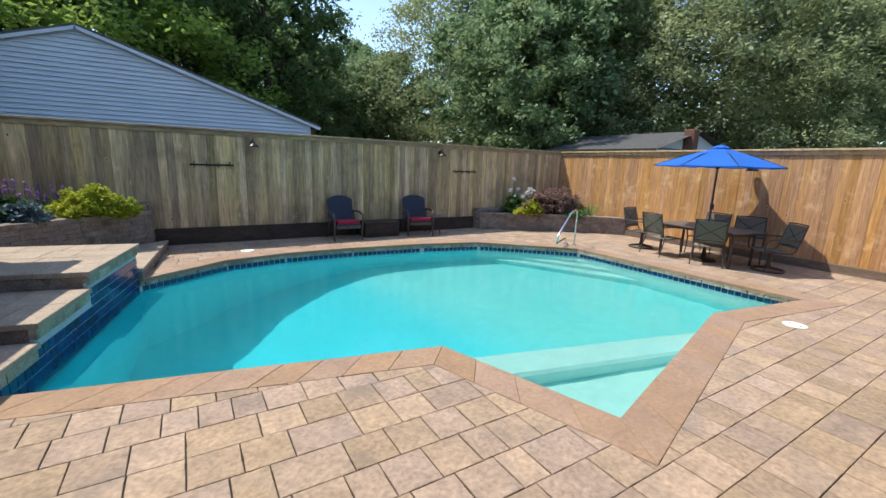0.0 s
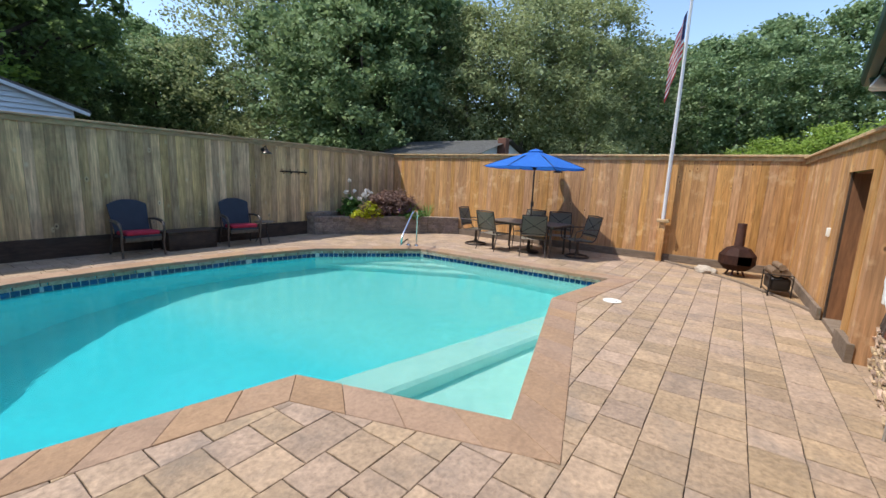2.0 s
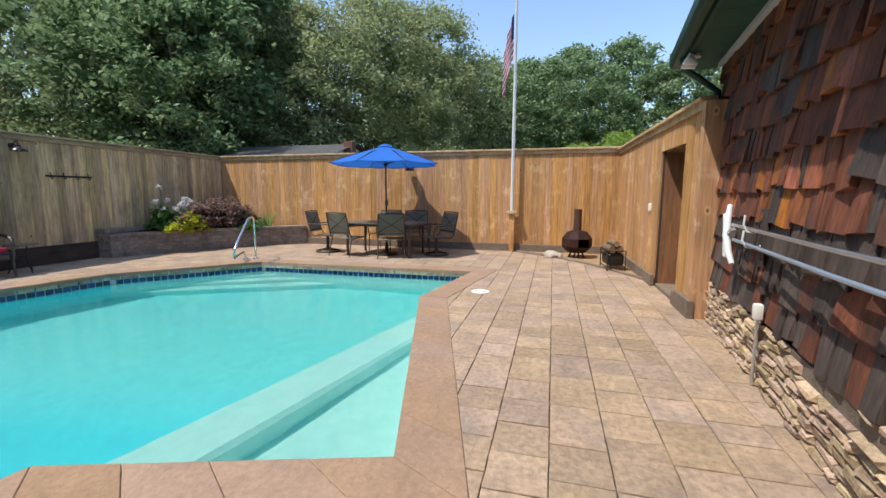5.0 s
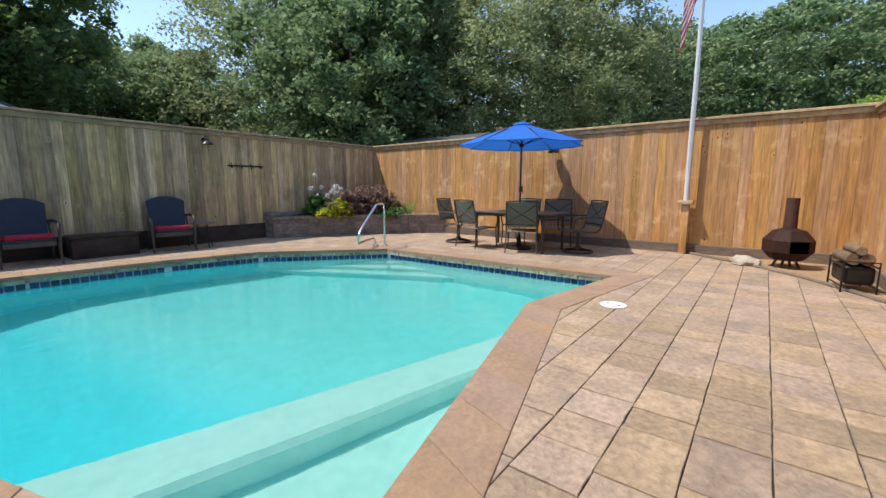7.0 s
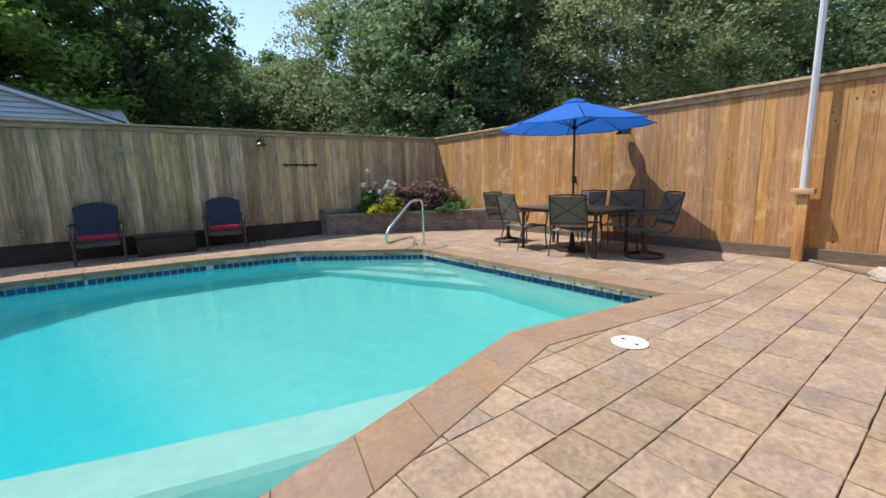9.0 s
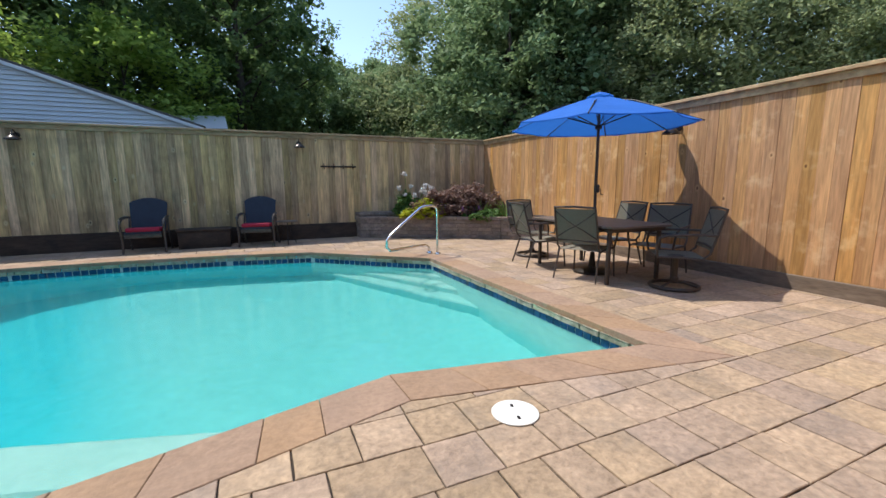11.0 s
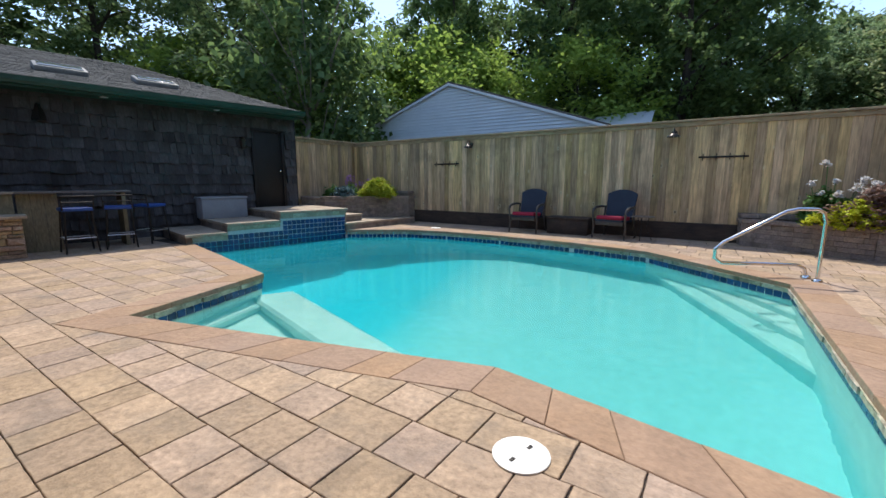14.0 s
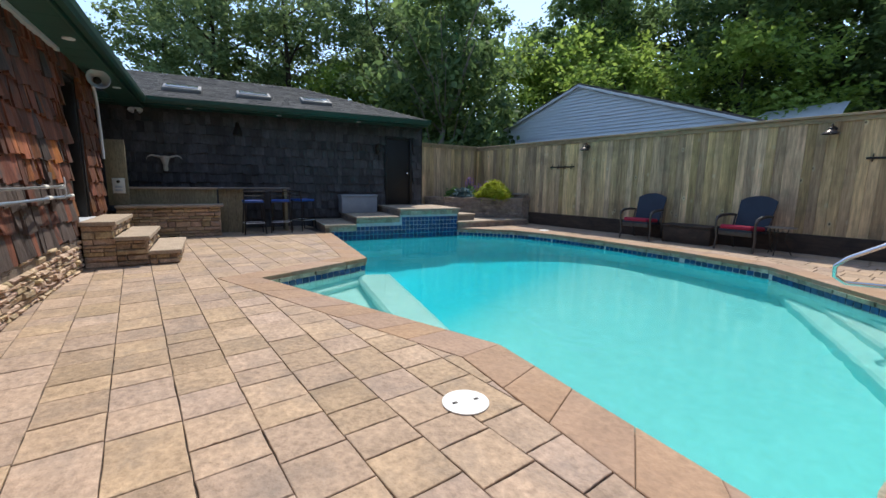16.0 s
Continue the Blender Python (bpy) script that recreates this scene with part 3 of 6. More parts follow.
tile_box = Acc().box(0.006, 0.099, -0.009, 0.0, 0.006, 0.099, 0.003).mesh("tile", M_TILE)
for i in range(len(POOL)):
    if i in (0, 9):
        continue
    m, length = edge_frame(POOL[i], POOL[(i + 1) % len(POOL)])
    flip = m @ Matrix.Diagonal((1, -1, 1, 1))
    x = 0.0
    while x < length - 0.05:
        w = min(rnd.uniform(0.16, 0.42), length - x)
        d = rnd.uniform(0.022, 0.046)
        q = [(x + 0.004, 0.03), (x + w - 0.004, 0.03), (x + w - 0.01, -d), (x + w * 0.5, -d - rnd.uniform(-0.006, 0.01)), (x + 0.01, -d + rnd.uniform(-0.004, 0.004))]
        apart("band_stone", Acc().prism([(px, -py) for px, py in q][::-1], -0.107, -0.054, 0.006, m), M_BANDSTONE, pool)
        x += w
    apart("tile_bed", Acc().box(0, length, 0.0, 0.004, -0.24, -0.104, 0, m), M_GROUT, pool)
    for k in range(int(length / 0.105)):
        t = hang(new("tile", tile_box), pool)
        t.matrix_basis = m @ pose(k * 0.105, 0.004, -0.193) @ Matrix.Diagonal((1, -1, 0.80, 1))

# ---- raised terraces beside the pool ----
TERR, terr_len = edge_frame(POOL[10], POOL[9])
levels = ((-0.12, 0.64, 0.18, 2.2), (0.64, 1.74, 0.35, 2.05), (1.74, terr_len + 0.08, 0.53, 2.1))
terrace = tagged(apart("terrace", Acc().box(-0.1, terr_len + 0.05, 0.03, 2.05, -0.05, 0.10, 0, TERR).box(0.66, terr_len + 0.05, 0.03, 2.0, 0.1, 0.29, 0, TERR).box(1.76, terr_len + 0.05, 0.03, 2.0, 0.29, 0.47, 0, TERR), M_BLOCK), "stepped stone terraces with tan slab tops", "terrace", kind="structure")
apart("tile_bed", Acc().box(0, terr_len, 0.0, 0.03, -0.4, 0.02, 0, TERR).box(0.64, terr_len, 0.0, 0.03, 0.02, 0.2, 0, TERR).box(1.74, terr_len, 0.0, 0.03, 0.2, 0.40, 0, TERR), M_GROUT, terrace)
for x0, x1, z, back in levels:
    n = max(2, round((x1 - x0) / 0.45))
    for k in range(n):
        y = -0.045
        while y < back:
            d = min(rnd.choice((0.34, 0.42, 0.5)), back - y)
            apart("slab", Acc().box(x0 + (x1 - x0) * k / n + 0.003, x0 + (x1 - x0) * (k + 1) / n - 0.003, y + 0.003, y + d - 0.003, z - 0.055, z + rnd.uniform(-0.002, 0.002), 0.006, TERR), M_TREAD, terrace)
            y += d
    x = max(x0, 0.0)
    while x < min(x1, terr_len) - 0.03:
        w = min(rnd.uniform(0.14, 0.34), min(x1, terr_len) - x)
        apart("band_stone", Acc().box(x + 0.003, x + w - 0.003, -rnd.uniform(0.016, 0.03), 0.03, z - 0.155, z - 0.058, 0.006, TERR), M_BANDSTONE, terrace)
        x += w
    # riser stones on the south side
    y = 0.0
    while y < back - 0.05:
        w = min(rnd.uniform(0.2, 0.4), back - y)
        apart("riser_stone", Acc().box(x0 + 0.012 + rnd.uniform(0, 0.01), x0 + 0.1, y + 0.004, y + w - 0.004, z - 0.18, z - 0.058, 0.006, TERR), M_BLOCK, terrace)
        y += w
for k in range(int(terr_len / 0.105)):
    xm = (k + 0.5) * 0.105
    top = 0.02 if xm < 0.64 else 0.19 if xm < 1.74 else 0.37
    z = -0.30
    while z + 0.1 < top + 0.012:
        t = hang(new("tile", tile_box), terrace)
        t.matrix_basis = TERR @ pose(k * 0.105, 0.0, z)
        z += 0.105
# steps up from the north side of the pool
for z, poly in ((0.17, [(2.68, 8.40), (2.92, 10.75), (1.0, 9.15), (0.9, 8.6)]), (0.35, [(2.42, 8.42), (2.46, 9.15), (1.2, 9.0), (0.9, 8.6)])):
    apart("step_body", Acc().prism(poly, z - 0.2, z - 0.05, 0.0), M_BLOCK, terrace)
    big = offset_poly(poly, 0.02)
    apart("slab", Acc().prism(big, z - 0.05, z, 0.007), M_TREAD, terrace)


# ---- stone faces ----
def stone_face(parent, m, x0, x1, z0, z1, mat, seed, h=(0.05, 0.11), w=(0.1, 0.32), proud=0.03, ragged=0.0, back=None):
    """Ledge stones laid in uneven courses on a wall face (x along it, y outwards)."""
    r = random.Random(seed)
    z = z0
    while z < z1 - 0.02:
        hh = min(r.uniform(*h), z1 - z)
        if z1 - z - hh < 0.03:
            hh = z1 - z
        x = x0
        while x < x1 - 0.01:
            ww = min(r.uniform(*w), x1 - x)
            if x1 - x - ww < 0.05:
                ww = x1 - x
            d = proud * r.uniform(0.4, 1.3)
            j = [r.uniform(-0.013, 0.013) for _ in range(4)]
            e = [r.uniform(0.0, 0.012) for _ in range(8)]
            if z + hh < z1 - 0.05 or r.random() > ragged:
                acc = Acc()
                a, b, lo, hi = x + 0.004, x + ww - 0.004, z + 0.004, z + hh - 0.004
                acc.v = [tuple(m @ Vector(p)) for p in ((a, 0, lo), (b, 0, lo), (b, 0, hi), (a, 0, hi),
                         (a + 0.005 + e[0], d + j[0], lo + 0.004 + e[1]), (b - 0.005 - e[2], d + j[1], lo + 0.004 + e[3]), (b - 0.005 - e[4], d + j[2], hi - 0.004 - e[5]), (a + 0.005 + e[6], d + j[3], hi - 0.004 - e[7]))]
                acc.f = [(4, 5, 6, 7), (0, 1, 5, 4), (1, 2, 6, 5), (2, 3, 7, 6), (3, 0, 4, 7)]
                apart("stone", acc, mat, parent)
            x += ww
        z += hh


base = apart("stone_base", Acc().box(4.85, MAIN_LEN, 0.0, 0.03, -0.05, 0.42), M_MORTAR, wall_main)
stone_face(base, pose(0, 0.03, 0), 4.87, MAIN_LEN, 0.0, 0.44, M_LEDGE, 3, h=(0.035, 0.085), w=(0.07, 0.24), ragged=0.5, proud=0.035)

# stone stairs up to the house door
stairs = thing("stone_stairs", "three-step stair of tan ledge stone with slab treads", "stairs", MAIN)
SX0, SX1 = 3.40, 4.85
core = Acc()
for y1, z in ((0.40, 0.62), (0.76, 0.41), (1.12, 0.20)):
    core.box(SX0, SX1 - 0.03, 0.05, y1 - 0.03, -0.05, z - 0.05)
apart("core", core, M_MORTAR, stairs)
for y0, y1, z in ((0.0, 0.43, 0.62), (0.40, 0.79, 0.41), (0.76, 1.15, 0.20)):
    apart("tread", Acc().box(SX0 - 0.02, SX1 + 0.03, y0 + 0.05 if y0 == 0 else y0, y1, z - 0.055, z, 0.008), M_TREAD, stairs)
side = pose(SX1 - 0.03, 0, 0, 0, 0, -90)
for y0, y1, z in ((0.05, 0.40, 0.565), (0.40, 0.76, 0.355), (0.76, 1.12, 0.145)):
    stone_face(stairs, side, -y1, -y0, 0.0, z, M_LEDGE, int(y1 * 100), h=(0.045, 0.11), w=(0.10, 0.34))
    stone_face(stairs, pose(0, y1 - 0.03, 0), SX0, SX1, max(0.0, z - 0.155), z, M_LEDGE, int(y1 * 77), h=(0.045, 0.11), w=(0.10, 0.34))

# ---- house doors, eaves and roofs ----
M_DARKDOOR = surf("dark_door", (0.008, 0.007, 0.007), (0.012, 0.011, 0.010), 4, 0.5, 0.1, 40)
M_SOFFIT = surf("green_soffit", (0.02, 0.075, 0.055), (0.018, 0.06, 0.045), 3, 0.6, 0.1, 40, stretch=(1, 1, 1), fine=0.1)
M_GREY = surf("grey_pvc", (0.52, 0.54, 0.56), (0.47, 0.49, 0.51), 6, 0.5, 0.05, 40, fine=0.05)
M_LAMPGLASS = surf("lamp_glass", (0.85, 0.85, 0.80), (0.8, 0.8, 0.76), 6, 0.25, 0.0, 40, fine=0.02)
d1 = thing("door_1", "dark recessed house door above the stone stairs", "door", MAIN, kind="structure")
bm = bmesh.new()
for x0, x1, z0, z1 in ((DOOR[0], DOOR[0] + 0.07, 0.62, DOOR[2]), (DOOR[1] - 0.07, DOOR[1], 0.62, DOOR[2]), (DOOR[0], DOOR[1], DOOR[2] - 0.07, DOOR[2])):
    rbox(bm, (x1 - x0, 0.14, z1 - z0), pose((x0 + x1) / 2, -0.09, (z0 + z1) / 2), 0.004)
part("door_frame", bm, M_DARKDOOR, d1)
part("door_leaf", rbox(bmesh.new(), (DOOR[1] - DOOR[0], 0.05, DOOR[2] - 0.6), pose((DOOR[0] + DOOR[1]) / 2, -0.22, (DOOR[2] + 0.6) / 2), 0.004), M_DARKDOOR, d1)
part("sill", rbox(bmesh.new(), (DOOR[1] - DOOR[0] + 0.1, 0.24, 0.05), pose((DOOR[0] + DOOR[1]) / 2, -0.07, 0.6), 0.006), M_GREY, d1)
d2 = thing("door_2", "dark plank door in the wing wall at the top terrace", "door", WING, kind="structure")
part("door_leaf", rbox(bmesh.new(), (0.70, 0.04, 1.86), pose(0.73, 0.006, 1.49), 0.004), M_DARKDOOR, d2)
bm = bmesh.new()
for x, w, z, h in ((0.35, 0.07, 1.50, 1.94), (1.11, 0.07, 1.50, 1.94), (0.73, 0.83, 2.46, 0.08)):
    rbox(bm, (w, 0.09, h), pose(x, 0.02, z), 0.005)
part("door_frame", bm, M_DARKDOOR, d2)
part("knob", lathe(bmesh.new(), [(0.0, 0.0), (0.012, 0.0), (0.012, 0.03), (0.026, 0.045), (0.026, 0.06), (0.0, 0.075)], 16, pose(0.46, 0.028, 1.45, -90)), M_STEEL, d2, "small metal knob")


def eave(parent, length, x0, depth, z, mat_roof, slope, run, hip=0.0, main=False):
    """Soffit, fascia, gutter and shingled roof plane above a wall."""
    n = int((length - x0) / 0.42)
    for k in range(n):
        a, b = x0 + (length - x0) * k / n, x0 + (length - x0) * (k + 1) / n
        apart("soffit_panel", Acc().box(a + 0.003, b - 0.003, 0.0, depth - 0.02, z - 0.02, z, 0.0), M_SOFFIT, parent)
    apart("fascia", Acc().box(x0, length, depth - 0.02, depth + 0.005, z - 0.03, z + 0.15, 0.004), M_GREEN, parent)
    bm = bmesh.new()
    prof = [(depth + 0.007, z + 0.14), (depth + 0.007, z + 0.03), (depth + 0.02, z + 0.01), (depth + 0.085, z + 0.01), (depth + 0.11, z + 0.06), (depth + 0.12, z + 0.135), (depth + 0.108, z + 0.135), (depth + 0.095, z + 0.06), (depth + 0.02, z + 0.03), (depth + 0.02, z + 0.14)]
    ends = [[bm.verts.new((x, y, zz)) for y, zz in prof] for x in (x0 - 0.02, length + 0.02)]
    for q in range(len(prof)):
        r = (q + 1) % len(prof)
        bm.faces.new((ends[0][q], ends[0][r], ends[1][r], ends[1][q]))
    bm.faces.new(ends[0])
    bm.faces.new(ends[1][::-1])
    part("gutter", bm, M_GREEN, parent, "dark green gutter", smooth=False)
    deck = Acc()
    deck.v = [(x0, depth + 0.02, z + 0.13), (length, depth + 0.02, z + 0.13), (length, depth - run, z + 0.13 + run * slope), (x0 + hip, depth - run, z + 0.13 + run * slope)]
    deck.f = [(0, 1, 2, 3)]
    apart("roof_deck", deck, M_FELT, parent)
    acc, y, r = Acc(), -0.03, random.Random(9)
    while y < run - 0.02:
        lo = x0 + hip * max(0.0, y) / run
        x = lo - r.uniform(0, 0.2)
        while x < length:
            w = r.choice((0.16, 0.22, 0.3))
            a, b = max(x, lo), min(x + w - 0.006, length)
            x += w
            if b - a < 0.02:
                continue
            t = 0.012 + r.uniform(0, 0.008)
            base_i = len(acc.v)
            y2 = min(y + 0.15, run)
            za, zb = z + 0.135 + y * slope, z + 0.135 + y2 * slope
            acc.v += [(a, depth - y, za), (b, depth - y, za), (b, depth - y2, zb + 0.002), (a, depth - y2, zb + 0.002), (a, depth - y, za + t), (b, depth - y, za + t), (b, depth - y2, zb + 0.004), (a, depth - y2, zb + 0.004)]
            acc.f += [tuple(base_i + q for q in f) for f in ((4, 5, 6, 7), (0, 1, 5, 4), (1, 2, 6, 5), (3, 0, 4, 7))]
        y += 0.14
    tagged(apart("roof_shingles", acc, mat_roof, parent), kind="stuff")


roof_w = thing("roof_wing", "low roof of grey asphalt shingles with green eave", "roof", WING, kind="structure")
eave(roof_w, WING_LEN + 0.6, 0.0, 0.55, 2.80, M_ROOF, 0.36, 3.2, hip=3.0)
hip = Acc()
hip.v = [(0.0, 0.57, 2.93), (3.0, -2.65, 4.085), (0.0, -5.8, 2.93)]
hip.f = [(0, 1, 2)]
apart("hip_plane", hip, M_ROOF, roof_w)
roof_m = thing("roof_main", "green-soffited eave of the house above the shingle wall", "roof", MAIN, kind="structure")
eave(roof_m, MAIN_LEN + 0.25, -0.3, 0.40, 2.78, M_ROOF, 0.36, 3.0)
apart("gable_board", Acc().box(MAIN_LEN + 0.2, MAIN_LEN + 0.25, -3.0, 0.38, 2.78, 2.93), M_GREEN, roof_m)
apart("corner_pipe", Acc().box(4.85, MAIN_LEN, 0.02, 0.075, 2.70, 2.755, 0.012), M_GREY, roof_m, "grey conduit under the eave")
M_SKYFRAME = surf("skylight_frame", (0.26, 0.26, 0.25), (0.2, 0.2, 0.19), 5, 0.6, 0.1, 40)
M_SKYGLASS = surf("skylight_glass", (0.16, 0.18, 0.20), (0.12, 0.14, 0.16), 4, 0.12, 0.0, 20, fine=0.03, spec=0.8)
for x in (6.05, 4.5, 2.95):
    s = thing("skylight", "flat skylight with a pale frame in the wing roof", "skylight", WING @ pose(x, -0.43, 3.295, -19.8), "skylights in the wing roof")
    part("skylight_frame", rbox(bmesh.new(), (0.78, 0.5, 0.09), pose(0, 0, 0.045), 0.012), M_SKYFRAME, s)
    part("pane", rbox(bmesh.new(), (0.66, 0.38, 0.02), pose(0, 0, 0.095), 0.006), M_SKYGLASS, s)
for m, spots, y, z in ((WING, (5.9, 4.0, 2.0), 0.36, 2.78), (MAIN, (7.1, 5.3, 2.4), 0.26, 2.76)):
    for x in spots:
        o = thing("soffit_light", "small round recessed light in the green soffit", "light", m @ pose(x, y, z), "soffit lights")
        part("ring", lathe(bmesh.new(), [(0.045, -0.012), (0.06, -0.012), (0.062, 0.001), (0.045, 0.001)], 20), M_WHITE, o)
        part("lens", lathe(bmesh.new(), [(0.0, -0.006), (0.044, -0.006), (0.044, 0.0)], 20), M_LAMPGLASS, o)

# ---- deck pavers ----
hole = offset_poly(POOL, 0.331)
edges = list(zip(hole, hole[1:] + hole[:1]))
SKIP = [[(2.75, 11.2), (2.75, 8.4), (2.65, 8.3), (1.95, 4.95), (-1, 5.2), (-1, 11.2)], [(10.75, 11.2), (10.75, 10.9), (12.3, 10.1), (13.45, 9.25), (14.2, 8.6), (14.2, 11.2)]]
rest, rnd = Acc(), random.Random(12)


def worn(poly, r, deep=0.0035):
    """The paver's outline with its long edges chipped and wavy."""
    out = []
    for a, b in zip(poly, poly[1:] + poly[:1]):
        a, b = Vector(a), Vector(b)
        out.append(tuple(a))
        d = b - a
        if d.length > 0.12:
            nrm = Vector((-d.y, d.x)).normalized()
            for f in (0.22, 0.5, 0.78):
                out.append(tuple(a + d * (f + r.uniform(-0.08, 0.08)) + nrm * deep * r.random() ** 2))
    return out


y, row = 0.12, 0
while y < 11.1:
    x = -0.7 - rnd.uniform(0, 0.3)
    while x < 14.2:
        w = rnd.choice((0.295, 0.295, 0.295, 0.295, 0.44, 0.22))
        g = [rnd.uniform(0.002, 0.0058) for _ in range(4)]
        k = [rnd.uniform(0.0006, 0.0032) for _ in range(4)]
        q = [(x + g[0], y + k[0]), (x + w - g[1], y + k[1]), (x + w - g[2], y + 0.30 - k[2]), (x + g[3], y + 0.30 - k[3])]
        c = (x + w / 2, y + 0.15)
        x += w
        for a, b in zip(DECK, DECK[1:] + DECK[:1]):
            if q:
                q = cut(q, a, (-(b[1] - a[1]), b[0] - a[0]))
        if len(q) < 3 or any(inside(c, s) for s in SKIP):
            continue
        ins = [inside(p, hole) for p in q]
        if all(ins):
            continue
        pieces = [q]
        if any(ins) or min(abs((c[0] - a[0]) * (b[1] - a[1]) - (c[1] - a[1]) * (b[0] - a[0])) / math.hypot(b[0] - a[0], b[1] - a[1]) for a, b in edges) < 0.4:
            near = sorted(range(len(edges)), key=lambda k: (Vector(c) - Vector(edges[k][0])).length + (Vector(c) - Vector(edges[k][1])).length - (Vector(edges[k][1]) - Vector(edges[k][0])).length)
            k0, k1 = near[0], near[1]

            def out_of(poly, k, sign=1):
                a, b = edges[k]
                nrm = (sign * (b[1] - a[1]), -sign * (b[0] - a[0]))
                return cut(poly, a, nrm)
            crossed = [k for k in (k0, k1) if len(out_of(q, k)) < 3 or len(out_of(q, k, -1)) >= 3]
            adjoining = abs(k0 - k1) in (1, len(edges) - 1)
            if any(ins) and adjoining and len(crossed) == 2:
                ka, kb = (k0, k1) if (k0 + 1) % len(edges) == k1 else (k1, k0)
                (ax, ay), (bx, by), (cx2, cy2) = edges[ka][0], edges[kb][0], edges[kb][1]
                if (bx - ax) * (cy2 - by) - (by - ay) * (cx2 - bx) > 0:
                    pieces = [out_of(q, ka), out_of(out_of(q, ka, -1), kb)]
                else:
                    pieces = [out_of(out_of(q, ka), kb)]
            elif any(ins):
                pieces = [out_of(q, k0)]
        tilt = rnd.uniform(-0.0018, 0.0015)
        for q in pieces:
            if len(q) < 3 or 0.5 * sum(p[0] * r[1] - r[0] * p[1] for p, r in zip(q, q[1:] + q[:1])) < 0.0008:
                continue
            if y < 2.7 and 5.0 < c[0] < 12.0:
                apart("paver", Acc().prism(worn(q, rnd), -0.05, tilt, 0.0032), M_PAVER, pavement)
            else:
                rest.prism(worn(q, rnd), -0.05, tilt, 0.0032)
    y += 0.30
    row += 1
tagged(apart("pavers", rest, M_PAVERS, pavement), kind="stuff")
# sandy corner beyond the pavers
apart("sandy_corner", Acc().prism([(10.9, 0.43), (14.13, 0.57), (14.13, 2.75), (13.5, 2.06), (12.65, 1.26), (11.35, 0.53)], -0.055, 0.006), M_MULCH, pavement)
pts = [(10.95, 0.43), (11.35, 0.56), (12.0, 0.90), (12.65, 1.30), (13.1, 1.70), (13.5, 2.1), (14.1, 2.78)]
bm = bmesh.new()
tube(bm, [(x, y, 0.012) for x, y in pts], 0.028, 8)
part("edging", bm, M_KICK_E, pavement, "low dark edging strip")


# ---- garden beds ----
def block_wall(name, pts, z1, label, seed, course=0.085, length=0.28, cap=True):
    root = thing(name, label, "garden bed")
    r = random.Random(seed)
    core = Acc()
    for a, b in zip(pts, pts[1:]):
        m, l = edge_frame(a, b)
        core.box(0, l, 0.02, 0.14, -0.05, z1 - 0.06, 0, m)
        z, k = 0.0, 0
        while z < z1 - 0.03:
            h = min(course, z1 - z)
            x = -r.uniform(0, length * 0.8)
            top = z + h > z1 - 0.03
            while x < l:
                w = length * r.uniform(0.75, 1.25)
                s, e = max(x, 0), min(x + w, l)
                x += w
                if e - s < 0.03:
                    continue
                out = r.uniform(-0.006, 0.008) - (0.025 if top and cap else 0)
                q = [(s + 0.003, out), (s + (e - s) * 0.35, out - 0.007), (s + (e - s) * 0.7, out - 0.004), (e - 0.003, out), (e - 0.003, 0.2 if top else 0.1), (s + 0.003, 0.2 if top else 0.1)]
                apart("block", Acc().prism(q, z + 0.002, z + h - 0.002, 0.006, m), M_BLOCK, root)
            z += h
            k += 1
    apart("core", core, M_MORTAR, root)
    return root


BED2 = [(10.62, 11.10), (10.66, 10.82), (12.3, 9.98), (13.45, 9.12), (14.10, 8.42)]
bed2 = block_wall("garden_bed", BED2, 0.50, "curved garden bed of brown concrete wall blocks", 1)
apart("soil", Acc().prism([(10.76, 10.92), (12.36, 10.10), (13.52, 9.22), (14.10, 8.60), (14.12, 11.12), (10.76, 11.12)], 0.2, 0.43), M_SOIL, bed2)
bed2b = block_wall("raised_bed_corner", [(10.62, 11.11), (10.66, 10.95), (11.9, 10.95)], 0.62, "second course of wall blocks behind the bed", 4)
BED1 = [(0.30, 8.92), (1.0, 9.2), (2.70, 10.82), (2.72, 11.11)]
bed1 = block_wall("garden_bed", BED1, 0.77, "corner garden bed of dark weathered wall blocks", 2)
apart("soil", Acc().prism([(0.30, 9.08), (0.94, 9.34), (2.56, 10.88), (2.58, 11.12), (0.26, 11.12)], 0.3, 0.70), M_SOIL, bed1)
bed1b = block_wall("raised_bed_corner", [(1.8, 10.9), (2.66, 10.9), (2.66, 11.11)], 0.90, "upper course of wall blocks against the fence", 6)

# ---- neighbouring houses ----
h1 = thing("neighbour_house", "pale grey-blue sided gable house behind the fence", "house", pose(1.3, 15.2, 0, 0, 0, 0))
W2, EV, AP = 5.6, 2.93, 4.80
wall = Acc()
wall.prism([(-W2, 0), (W2, 0), (W2, 9), (-W2, 9)], -0.05, EV)
apart("wall", wall, M_SIDING, h1)
z, k = 1.9, 0
while z < AP - 0.05:
    half = W2 if z < EV else W2 * (AP - z) / (AP - EV)
    acc = Acc()
    t = min(z + 0.115, AP - 0.005)
    h2 = W2 if t < EV else W2 * (AP - t) / (AP - EV)
    acc.v = [(-half, -0.05, z), (half, -0.05, z), (h2, -0.006, t), (-h2, -0.006, t), (-half, 0.0, z), (half, 0.0, z)]
    acc.f = [(0, 1, 2, 3), (4, 5, 1, 0)]
    apart("siding_board", acc, M_SIDING, h1)
    z += 0.115
gable = Acc()
gable.v = [(-W2, 0.002, EV), (W2, 0.002, EV), (0, 0.002, AP), (-W2, 9, EV), (W2, 9, EV), (0, 9, AP)]
gable.f = [(0, 1, 2), (5, 4, 3)]
